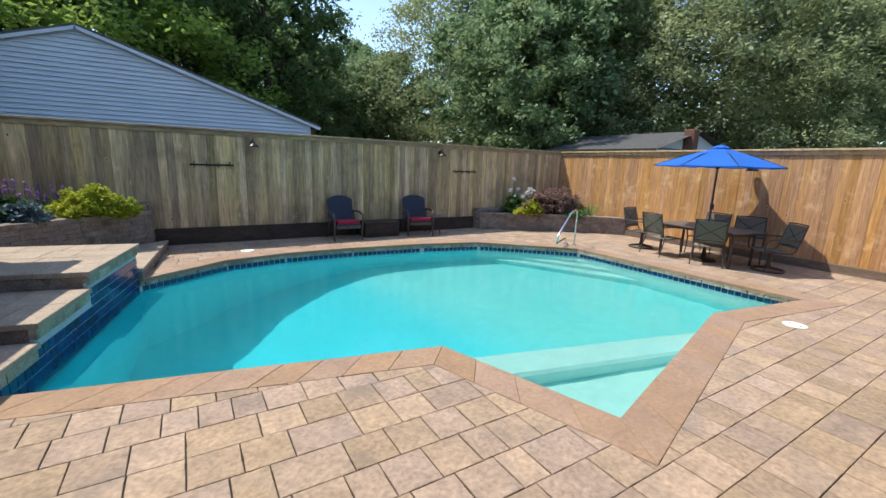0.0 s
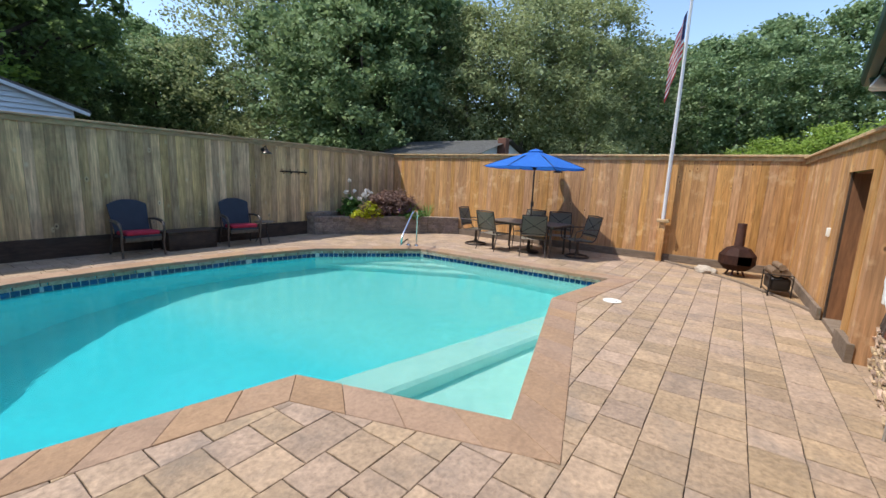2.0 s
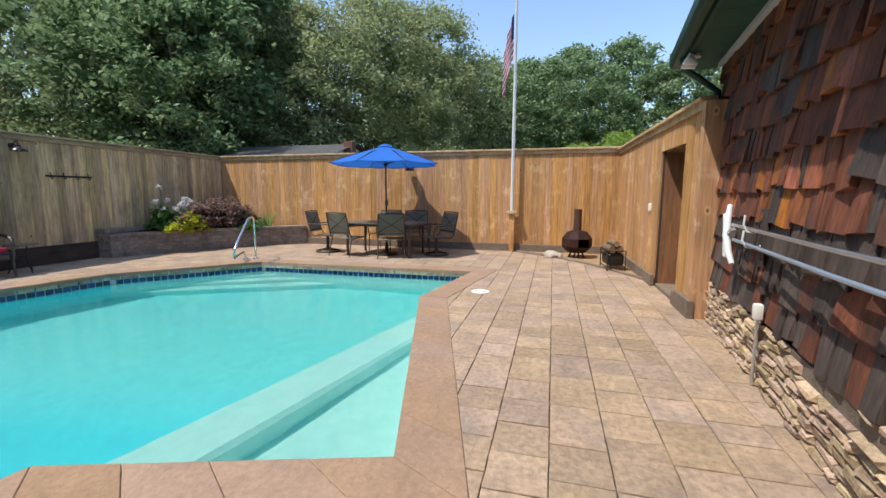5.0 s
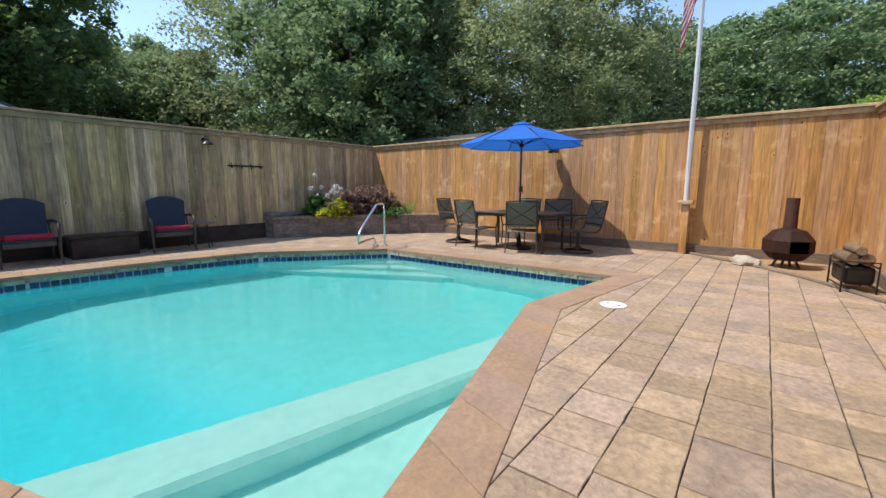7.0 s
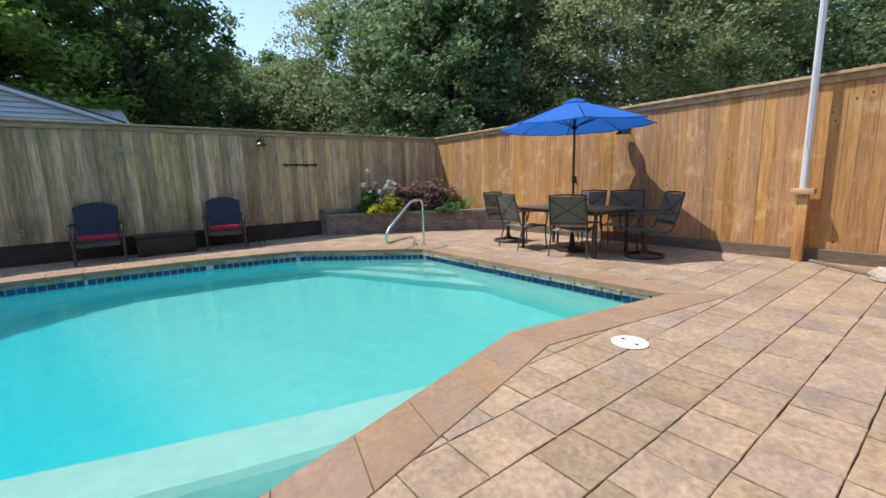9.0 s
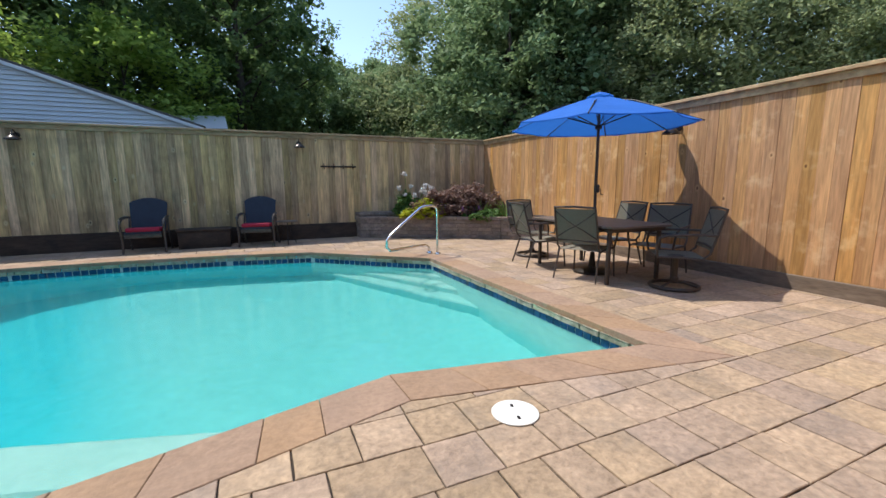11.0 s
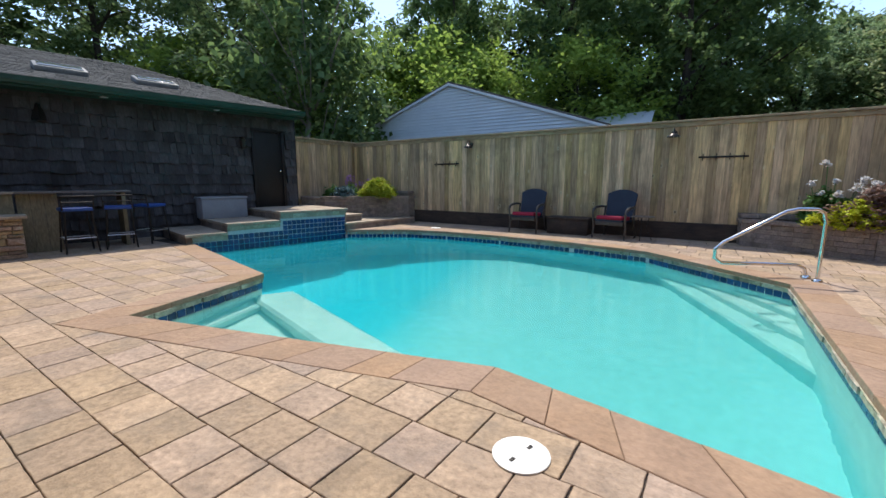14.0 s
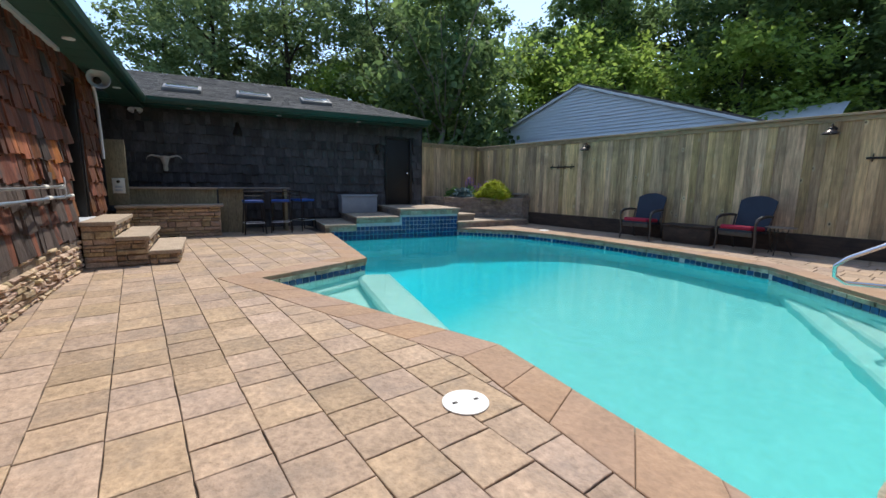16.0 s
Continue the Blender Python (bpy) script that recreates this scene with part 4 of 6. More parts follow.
apart("gable", gable, M_SIDING, h1)
for s in (-1, 1):
    a, b = Vector((0, 0, AP + 0.03)), Vector((s * (W2 + 0.3), 0, EV - 0.07))
    d = b - a
    rk, ang = Acc(), math.degrees(math.atan2(-d.z, abs(d.x)))
    mm = pose(0, 0, AP + 0.05, 0, ang if s > 0 else 180 - ang, 0)
    apart("roof", Acc().box(0, d.length, -0.10, 9.2, 0.0, 0.06, 0.004, mm) if s > 0 else Acc().box(0, d.length, -0.10, 9.2, -0.06, 0.0, 0.004, mm), M_ROOF, h1)
    apart("rake_board", Acc().box(0, d.length, -0.14, -0.10, -0.085, -0.004, 0.003, mm) if s > 0 else Acc().box(0, d.length, -0.14, -0.10, 0.004, 0.085, 0.003, mm), M_SIDING, h1)
win = apart("window", Acc().box(-3.3, -2.5, -0.05, -0.03, 2.35, 2.95, 0.004), M_WHITE, h1, "small white-framed window")
apart("pane", Acc().box(-3.24, -2.56, -0.058, -0.051, 2.41, 2.89), M_SKYGLASS, win)
h3 = thing("neighbour_shed", "low outbuilding with a pale grey roof beyond the fence", "shed", pose(6.0, 21.5, 0))
apart("wall", Acc().box(-1.3, 1.3, 0, 3, -0.05, 3.6), M_SIDING, h3)
rf = Acc()
rf.v = [(-1.5, -0.2, 3.55), (1.5, -0.2, 3.62), (1.3, 2.0, 4.45), (-1.3, 2.0, 4.35)]
rf.f = [(0, 1, 2, 3)]
apart("roof", rf, M_GREY, h3)
h4 = thing("far_house", "low far house with a dark roof and brick chimney", "house", pose(18.3, 12.6, 0))
apart("wall", Acc().box(0, 5, -2.2, 3.0, -0.05, 2.75), M_SIDING, h4)
rf = Acc()
rf.v = [(-0.3, -2.5, 2.70), (-0.3, 3.3, 2.70), (2.5, 3.3, 3.5), (2.5, -2.5, 3.5), (5.3, -2.5, 2.70), (5.3, 3.3, 2.70)]
rf.f = [(0, 3, 2, 1), (3, 4, 5, 2)]
apart("roof", rf, M_ROOF, h4)
gab = Acc()
gab.v = [(0, -2.2, 2.7), (5, -2.2, 2.7), (2.5, -2.2, 3.45)]
gab.f = [(0, 1, 2)]
apart("gable", gab, M_SIDING, h4)
M_BRICK = surf("chimney_brick", (0.22, 0.10, 0.07), (0.16, 0.075, 0.055), 12, 0.9, 0.6, 40)
apart("chimney", Acc().box(1.7, 2.05, -2.6, -2.22, 0, 3.5, 0.02), M_BRICK, h4, "red-brown brick chimney")


# ---- trees ----
def leaf_mesh(name, clumps, per, size, mat, seed, flat=0.5):
    """Many small leaves gathered in clumps (x, y, z, radius); each leaf is a folded four-sided blade."""
    g = np.random.default_rng(seed)
    c = np.asarray(clumps)
    n = len(c) * per
    ctr = np.repeat(c[:, :3], per, 0) + g.normal(0, 1, (n, 3)) * np.repeat(c[:, 3], per)[:, None] * np.array([0.46, 0.46, 0.34])
    nrm = g.normal(0, 1, (n, 3))
    nrm[:, 2] = np.abs(nrm[:, 2]) + flat
    nrm /= np.linalg.norm(nrm, axis=1)[:, None]
    a = np.cross(nrm, g.normal(0, 1, (n, 3)))
    a /= np.linalg.norm(a, axis=1)[:, None] + 1e-9
    b = np.cross(nrm, a)
    s = size * g.uniform(0.6, 1.35, n)[:, None]
    v = np.stack([ctr - a * s, ctr + b * s * 0.55 + nrm * s * 0.12, ctr + a * s, ctr - b * s * 0.55 + nrm * s * 0.12], 1).reshape(-1, 3)
    me = bpy.data.meshes.new(name)
    me.vertices.add(4 * n)
    me.vertices.foreach_set("co", v.ravel())
    me.loops.add(4 * n)
    me.loops.foreach_set("vertex_index", np.arange(4 * n, dtype=np.int32))
    me.polygons.add(n)
    me.polygons.foreach_set("loop_start", np.arange(0, 4 * n, 4, dtype=np.int32))
    me.polygons.foreach_set("loop_total", np.full(n, 4, dtype=np.int32))
    me.materials.append(mat)
    me.update(calc_edges=True)
    return me


def tree(name, label, h, radius, bottom, n_clumps, per, leaf, mat, bark, seed, trunk=0.2, shape=1.0, limbs=9, clump=0.75):
    """A tree at the origin: tapered trunk with limbs and a crown of clumped leaves with gaps."""
    r = random.Random(seed)
    root = thing(name, label, "tree")
    bm = bmesh.new()
    lean = [(0, 0)]
    pts = []
    for k in range(7):
        f = k / 6
        pts.append((r.uniform(-0.12, 0.12) * f * 3, r.uniform(-0.12, 0.12) * f * 3, -0.1 + f * h * 0.86))
    tube(bm, pts, [trunk * (1 - 0.85 * k / 6) for k in range(7)], 8)
    tips = []
    for k in range(limbs):
        f = r.uniform(0.3, 0.85)
        i = int(f * 6)
        s = Vector(pts[i]).lerp(Vector(pts[min(6, i + 1)]), f * 6 - i)
        ang = 2.4 * k + r.uniform(-0.4, 0.4)
        reach = radius * r.uniform(0.5, 0.95) * (1.15 - 0.6 * f)
        mid = s + Vector((math.cos(ang) * reach * 0.5, math.sin(ang) * reach * 0.5, reach * 0.35))
        end = s + Vector((math.cos(ang) * reach, math.sin(ang) * reach, reach * 0.65))
        tube(bm, [s, mid, end], [trunk * 0.42 * (1 - 0.6 * f), trunk * 0.26 * (1 - 0.5 * f), trunk * 0.08], 6)
        tips += [mid, end]
    part("trunk", bm, bark, root)
    clumps = []
    while len(clumps) < n_clumps:
        u, v, w = r.uniform(-1, 1), r.uniform(-1, 1), r.uniform(0, 1)
        env = (math.sin(math.pi * min(1, w ** shape * 0.93 + 0.07)) ** 0.6)
        d = math.hypot(u, v)
        if d > 1 or (d < 0.55 and r.random() < 0.6):
            continue
        wob = 1 + 0.25 * math.sin(3 * math.atan2(v, u) + seed) * math.sin(5 * w + seed)
        clumps.append((u * radius * env * wob, v * radius * env * wob, bottom + w * (h - bottom), clump * r.uniform(0.6, 1.3)))
    clumps += [(t.x, t.y, t.z, clump) for t in tips]
    hang(new("crown", leaf_mesh("crown", clumps, per, leaf, mat, seed)), root)
    return root


T_MAPLE = "broad leafy tree with clumped mid-green foliage"
T_WILLOW = "loose grey-green tree with fine light foliage"
T_OAK = "tall dark woodland tree with a bare lower trunk"
kinds = {
    "maple": [tree("maple_tree", T_MAPLE, 14, 5.0, 1.6, 210, 96, 0.155, M_LEAF_A, M_BARK, s, 0.28) for s in (1, 2)],
    "willow": [tree("willow_tree", T_WILLOW, 12.5, 4.3, 1.0, 240, 105, 0.10, M_LEAF_B, M_BARK_P, s, 0.2, clump=0.85) for s in (3, 4)],
    "oak": [tree("oak_tree", T_OAK, 17, 5.2, 4.6, 165, 84, 0.165, M_LEAF_C, M_BARK, s, 0.36, limbs=16) for s in (5, 6)],
    "young": [tree("young_tree", "sunlit yellow-green understorey tree", 8, 3.2, 0.6, 100, 100, 0.115, M_LEAF_D, M_BARK, s, 0.14, limbs=6) for s in (7,)],
    "locust": [tree("locust_tree", "thin-crowned grey-green tree with gaps of sky", 14, 4.4, 3.0, 120, 84, 0.11, M_LEAF_E, M_BARK, s, 0.2, limbs=12, clump=0.7) for s in (9, 10)],
    "birch": [tree("birch_tree", "slender pale-barked tree with a high thin crown", 13, 2.9, 5.0, 85, 48, 0.16, M_LEAF_A, M_BARK_P, s, 0.13, limbs=9) for s in (8,)],
}
used = {k: 0 for k in kinds}


def plant(kind, x, y, scale=1.0, turn=0.0, wide=1.0):
    """Another tree of that kind; the first of each kind is moved, the others are copies."""
    i = used[kind]
    used[kind] += 1
    m = pose(x, y, -0.06, 0, 0, turn) @ Matrix.Diagonal((scale * wide, scale * wide, scale, 1))
    proto = kinds[kind][i % len(kinds[kind])]
    if i < len(kinds[kind]):
        proto.matrix_basis = m
        return proto
    loc = copy_thing(proto, pose(x, y, -0.06, 0, 0, turn))
    loc.matrix_basis = m
    return loc


r = random.Random(21)
# woods north and north-west, behind the neighbouring house
for x, y, s in ((-10, 31, 1.1), (-6, 27, 0.95), (-2, 33, 1.1), (1.5, 28, 1.0), (5, 32, 1.05), (8, 29, 1.0), (9.8, 35, 1.05), (-20, 22, 0.9), (-13, 38, 1.1), (3, 40, 1.1), (9, 42, 1.0)):
    plant("oak", x, y, s, r.uniform(0, 360), r.uniform(0.9, 1.1))
for x, y, s in ((-9, 22.5, 1.25), (-5, 24.5, 1.3), (-1.5, 22.6, 1.0), (3.5, 24.5, 1.05), (0, 37, 0.9), (6, 36, 0.85), (-7, 36, 0.95), (-3, 40, 0.9), (-12, 18, 0.8)):
    plant("young", x, y, s, r.uniform(0, 360), 1.15)
# beyond the gap of sky
for x, y, s in ((23, 56, 1.2), (29, 57, 1.15), (18, 57, 1.15), (14.2, 41.5, 0.84), (18.4, 40.5, 0.80), (22.0, 42.0, 0.9)):
    plant("maple", x, y, s, r.uniform(0, 360), 1.1)
# north-east: loose grey-green trees, then the broad maples, then grey-green again
for x, y, s in ((24.0, 35.0, 1.5), (28.5, 31, 1.45), (24.0, 29.5, 0.95)):
    plant("willow", x, y, s, r.uniform(0, 360))
for x, y, s in ((25.0, 25.5, 1.05), (21.5, 21.8, 1.0), (23.5, 20.0, 1.1), (26, 25, 1.15), (29, 21.5, 1.1), (19.6, 18.4, 0.8), (32, 27, 1.2)):
    plant("maple", x, y, s, r.uniform(0, 360), r.uniform(0.95, 1.1))
for x, y, s in ((27, 12.6, 1.02), (29.5, 9.4, 0.98), (25.2, 15.2, 0.9), (31, 13, 1.1), (26.5, 8.6, 0.55)):
    plant("willow", x, y, s, r.uniform(0, 360), 1.05)
# east and south-east: farther and lower
for x, y, s in ((44, 12, 1.0), (46, 7, 0.95), (42, 4.2, 0.9), (45, 0.5, 1.02), (43, -3.5, 1.0), (40, -7, 0.85), (37, -9.5, 0.8), (48, 16, 1.1), (38, -13, 0.85), (33, -13, 0.7)):
    plant("maple", x, y, s, r.uniform(0, 360), r.uniform(0.95, 1.15))
for x, y, s in ((35, 6.6, 0.85), (36, 4.6, 0.8), (34.5, 2.2, 0.8), (36.5, 0.6, 0.85), (35.5, 9.0, 0.9), (33.5, 4.0, 0.7), (37, -1.8, 0.8)):
    plant("birch", x, y, s, r.uniform(0, 360))
for x, y, s in ((27, -3.6, 0.62), (29.5, -1.6, 0.6), (25, -5.5, 0.55), (31, 0.6, 0.55)):
    plant("young", x, y, s, r.uniform(0, 360), 1.2)
# west, behind the wing
for x, y, s in ((-16, 15, 1.0), (-19, 7, 0.95), (-9.0, 17.6, 0.72)):
    plant("oak", x, y, s, r.uniform(0, 360), 1.05)
for x, y, s in ((-9.5, 6.5, 0.65), (-10.5, 11, 0.9), (-9.5, 14.5, 0.85)):
    plant("young", x, y, s, r.uniform(0, 360), 1.2)

for x, y, s in ((-13, 5.2, 0.95), (-12, 8.5, 1.05), (-17.5, 3.6, 0.85), (-10, 12.6, 0.85), (-12.5, 17.5, 0.95)):
    plant("locust", x, y, s, r.uniform(0, 360), 1.1)

# a dark bushy conifer with bare grey branches behind the west fence
pine = tree("pine_tree", "dark bushy conifer with bare grey branches", 6.4, 2.1, 0.6, 120, 60, 0.12, M_LEAF_C, M_BARK_P, 31, 0.12, shape=0.7, limbs=6, clump=0.6)
pine.matrix_basis = pose(-4.2, 13.0, -0.06) @ Matrix.Diagonal((1.35, 1.35, 1.6, 1))
rr = random.Random(4)
for k in range(18):
    a = rr.uniform(-0.2, 1.5)
    base_p = Vector((1.1 * math.sin(a), -1.1 * math.cos(a), rr.uniform(1.2, 4.4)))
    tip = base_p + Vector((math.sin(a) * 1.3, -math.cos(a) * 1.3, 0.8 + rr.uniform(0, 0.6)))
    part("branch", tube(bmesh.new(), [base_p * 0.4 + Vector((0, 0, base_p.z * 0.5)), base_p, base_p.lerp(tip, 0.5) + Vector((0, 0, 0.12)), tip], [0.03, 0.022, 0.014, 0.005], 5), M_BARK_P, pine, "bare pale grey branch")

# far woods all round
g = random.Random(77)
clumps = []
for k in range(900):
    a = g.uniform(0, 2 * math.pi)
    d = g.uniform(62, 85)
    clumps.append((d * math.cos(a) + 5, d * math.sin(a) + 5, g.uniform(0.5, 11.5 + 2.5 * math.sin(7 * a)), g.uniform(1.6, 2.8)))
woods = tagged(new("far_woods", leaf_mesh("far_woods", clumps, 70, 0.62, M_LEAF_C, 5)), "distant dark green woods round the yard", "woods", kind="stuff")

# ---- patio set ----
M_SLING = surf("grey_sling", (0.28, 0.27, 0.21), (0.21, 0.205, 0.165), 30, 0.8, 0.4, 220, fine=0.3)
M_SLING_L = surf("pale_sling", (0.46, 0.42, 0.34), (0.38, 0.35, 0.29), 30, 0.8, 0.4, 220, fine=0.3)
M_CHAIR = surf("bronze_frame", (0.085, 0.062, 0.048), (0.055, 0.042, 0.034), 12, 0.5, 0.15, 80, fine=0.15)
M_TABLE = surf("brown_tabletop", (0.15, 0.115, 0.095), (0.115, 0.09, 0.075), 6, 0.45, 0.15, 90, fine=0.15)
M_BLUE = surf("blue_canopy", (0.03, 0.17, 0.62), (0.025, 0.15, 0.56), 4, 0.85, 0.2, 180, fine=0.08)
nt = M_BLUE.node_tree
tr, mxs = nt.nodes.new("ShaderNodeBsdfTranslucent"), nt.nodes.new("ShaderNodeMixShader")
tr.inputs["Color"].default_value = (0.03, 0.20, 0.72, 1)
mxs.inputs[0].default_value = 0.3
nt.links.new(nt.nodes["Principled BSDF"].outputs[0], mxs.inputs[1])
nt.links.new(tr.outputs[0], mxs.inputs[2])
nt.links.new(mxs.outputs[0], nt.nodes["Material Output"].inputs["Surface"])

for cloth, glow in ((M_SLING, (0.46, 0.43, 0.32, 1)), (M_SLING_L, (0.52, 0.47, 0.36, 1))):
    nt = cloth.node_tree
    tr, mxs = nt.nodes.new("ShaderNodeBsdfTranslucent"), nt.nodes.new("ShaderNodeMixShader")
    tr.inputs["Color"].default_value = glow
    mxs.inputs[0].default_value = 0.4
    nt.links.new(nt.nodes["Principled BSDF"].outputs[0], mxs.inputs[1])
    nt.links.new(tr.outputs[0], mxs.inputs[2])
    nt.links.new(mxs.outputs[0], nt.nodes["Material Output"].inputs["Surface"])


def sheet(bm, fn, nu, nv, thick=0.006):
    """A thin curved panel from fn(u, v), with a back."""
    rows = [[[bm.verts.new(fn(u / nu, v / nv) + Vector((0, 0, d))) for v in range(nv + 1)] for u in range(nu + 1)] for d in (0, -thick)]
    for layer in rows:
        for u in range(nu):
            for v in range(nv):
                bm.faces.new((layer[u][v], layer[u + 1][v], layer[u + 1][v + 1], layer[u][v + 1]))
    loop = [(u, 0) for u in range(nu)] + [(nu, v) for v in range(nv)] + [(u, nv) for u in range(nu, 0, -1)] + [(0, v) for v in range(nv, 0, -1)]
    for p, q in zip(loop, loop[1:] + loop[:1]):
        bm.faces.new((rows[0][p[0]][p[1]], rows[0][q[0]][q[1]], rows[1][q[0]][q[1]], rows[1][p[0]][p[1]]))
    return bm


def patio_chair(swivel=False):
    """A sling chair that faces +x, its seat centre over the origin."""
    c = thing("patio_chair", "bronze patio swivel chair with grey sling seat" if swivel else "bronze metal patio chair with grey sling seat and cross back", "chair", group="patio chairs round the table")
    w = 0.27
    for s in (-1, 1):
        bm = bmesh.new()
        tube(bm, [(0.25, s * w, 0.40), (0.10, s * w, 0.405), (-0.20, s * w, 0.39), (-0.27, s * w, 0.45), (-0.34, s * w, 0.70), (-0.40, s * w * 0.97, 0.94)], 0.013, 8)
        part("side_rail", bm, M_CHAIR, c)
        bm = bmesh.new()
        tube(bm, [(-0.33, s * (w + 0.01), 0.66), (-0.1, s * (w + 0.04), 0.665), (0.16, s * (w + 0.04), 0.655), (0.25, s * (w + 0.035), 0.62), (0.27, s * (w + 0.02), 0.52), (0.25, s * w, 0.40)], 0.014, 8)
        part("armrest", bm, M_CHAIR, c)
    for z, y0 in ((0.94, -0.40), (0.52, -0.285)):
        bm = bmesh.new()
        tube(bm, [(y0, -w, z), (y0 - 0.012, 0, z + 0.012), (y0, w, z)], 0.013, 8)
        part("back_rail", bm, M_CHAIR, c)
    bm = bmesh.new()
    sheet(bm, lambda u, v: Vector((-0.275 - 0.115 * v - 0.02 * math.sin(math.pi * u), (u - 0.5) * 2 * (w - 0.012), 0.49 + 0.435 * v)), 6, 6)
    part("backrest", bm, M_SLING, c)
    bm = bmesh.new()
    for s in (-1, 1):
        tube(bm, [(-0.305, s * w, 0.55), (-0.34, s * 0.10, 0.66), (-0.352, 0.0, 0.71), (-0.365, -s * 0.09, 0.77), (-0.385, -s * w, 0.90)], 0.008, 6)
    part("cross_brace", bm, M_CHAIR, c)
    bm = bmesh.new()
    sheet(bm, lambda u, v: Vector((-0.24 + 0.49 * v, (u - 0.5) * 2 * (w - 0.012), 0.40 + 0.01 * v - 0.025 * math.sin(math.pi * u) * math.sin(math.pi * v))), 6, 6)
    part("seat", bm, M_SLING_L if not swivel else M_SLING, c, "pale sling seat")
    if swivel:
        bm = bmesh.new()
        tube(bm, [(0.26 * math.cos(a), 0.26 * math.sin(a), 0.025) for a in (2 * math.pi * k / 28 for k in range(28))], 0.022, 8, closed=True)
        for a in (0.8, 2.9, 5.0):
            tube(bm, [(0.26 * math.cos(a), 0.26 * math.sin(a), 0.03), (0.1 * math.cos(a), 0.1 * math.sin(a), 0.07), (0, 0, 0.09)], 0.014, 6)
        part("ring_base", bm, M_CHAIR, c)
        part("post", lathe(bmesh.new(), [(0.0, 0.06), (0.05, 0.06), (0.05, 0.12), (0.035, 0.14), (0.035, 0.36), (0.09, 0.38), (0.09, 0.39), (0.0, 0.39)], 16), M_CHAIR, c)
    else:
        for sx, sy in ((1, 1), (1, -1), (-1, 1), (-1, -1)):
            bm = bmesh.new()
            if sx > 0:
                tube(bm, [(0.25, sy * w, 0.41), (0.255, sy * w, 0.25), (0.27, sy * (w + 0.01), 0.012)], [0.014, 0.013, 0.011], 8)
            else:
                tube(bm, [(-0.22, sy * w, 0.40), (-0.27, sy * w, 0.25), (-0.34, sy * (w + 0.01), 0.012)], [0.014, 0.013, 0.011], 8)
            part("leg", bm, M_CHAIR, c)
    return c


ch = patio_chair()
ch.matrix_basis = pose(12.40, 5.28, 0, 0, 0, 24)
for x, y, a in ((12.42, 6.28, -12), (13.42, 5.85, 176), (13.40, 5.02, 200)):
    copy_thing(ch, pose(x, y, 0, 0, 0, a))
sw = patio_chair(True)
sw.matrix_basis = pose(12.97, 4.42, 0, 0, 0, 140)
copy_thing(sw, pose(12.80, 7.02, 0, 0, 0, -86))

table = thing("patio_table", "brown rectangular metal patio table with rounded corners", "table", pose(12.78, 5.55, 0, 0, 0, -4))
bm = bmesh.new()
out = []
for cx, cy, a0 in ((0.40, 0.80, 0), (-0.40, 0.80, 90), (-0.40, -0.80, 180), (0.40, -0.80, 270)):
    for k in range(6):
        a = radians(a0 + 18 * k)
        out.append((cx + 0.09 * math.cos(a), cy + 0.09 * math.sin(a)))
for z0, z1, d in ((0.700, 0.725, 0.0),):
    lo, hi = ([bm.verts.new((x, y, z)) for x, y in out] for z in (z0, z1))
    bm.faces.new(hi)
    bm.faces.new(lo[::-1])
    for k in range(len(out)):
        j = (k + 1) % len(out)
        bm.faces.new((lo[k], lo[j], hi[j], hi[k]))
bmesh.ops.bevel(bm, geom=[e for e in bm.edges if abs(e.verts[0].co.z - e.verts[1].co.z) < 1e-5], offset=0.006, segments=2, affect="EDGES")
part("tabletop", bm, M_TABLE, table)
bm = bmesh.new()
for s in (-1, 1):
    rbox(bm, (0.02, 1.6, 0.05), pose(s * 0.42, 0, 0.672), 0.004)
    rbox(bm, (0.84, 0.02, 0.05), pose(0, s * 0.80, 0.672), 0.004)
part("apron", bm, M_CHAIR, table)
for sx in (-1, 1):
    for sy in (-1, 1):
        part("leg", rbox(bmesh.new(), (0.045, 0.045, 0.70), pose(sx * 0.39, sy * 0.74, 0.35), 0.01), M_CHAIR, table)

umb = thing("patio_umbrella", "bright blue octagonal umbrella on a brown pole", "umbrella", pose(12.73, 5.51, 0))
part("pole", tube(bmesh.new(), [(0, 0, 0.06), (0, 0, 1.2), (0, 0, 2.36)], 0.019, 12), M_CHAIR, umb)
part("base", lathe(bmesh.new(), [(0.0, 0.0), (0.25, 0.0), (0.25, 0.03), (0.20, 0.06), (0.05, 0.08), (0.03, 0.28), (0.0, 0.28)], 28), M_TRAVEL, umb, "dark round base")
cb = part("crank_box", rbox(bmesh.new(), (0.055, 0.07, 0.11), pose(0.02, 0, 1.16), 0.015), M_CHAIR, umb)
part("crank_handle", tube(bmesh.new(), [(0.045, 0, 1.16), (0.09, 0, 1.16), (0.095, 0, 1.08), (0.13, 0, 1.08)], 0.007, 6), M_CHAIR, cb)
R, ZR, ZT = 1.19, 1.99, 2.385
cor = [Vector((R * math.cos(2 * math.pi * k / 8 - 0.07), R * math.sin(2 * math.pi * k / 8 - 0.07), ZR)) for k in range(8)]
top = Vector((0, 0, ZT))
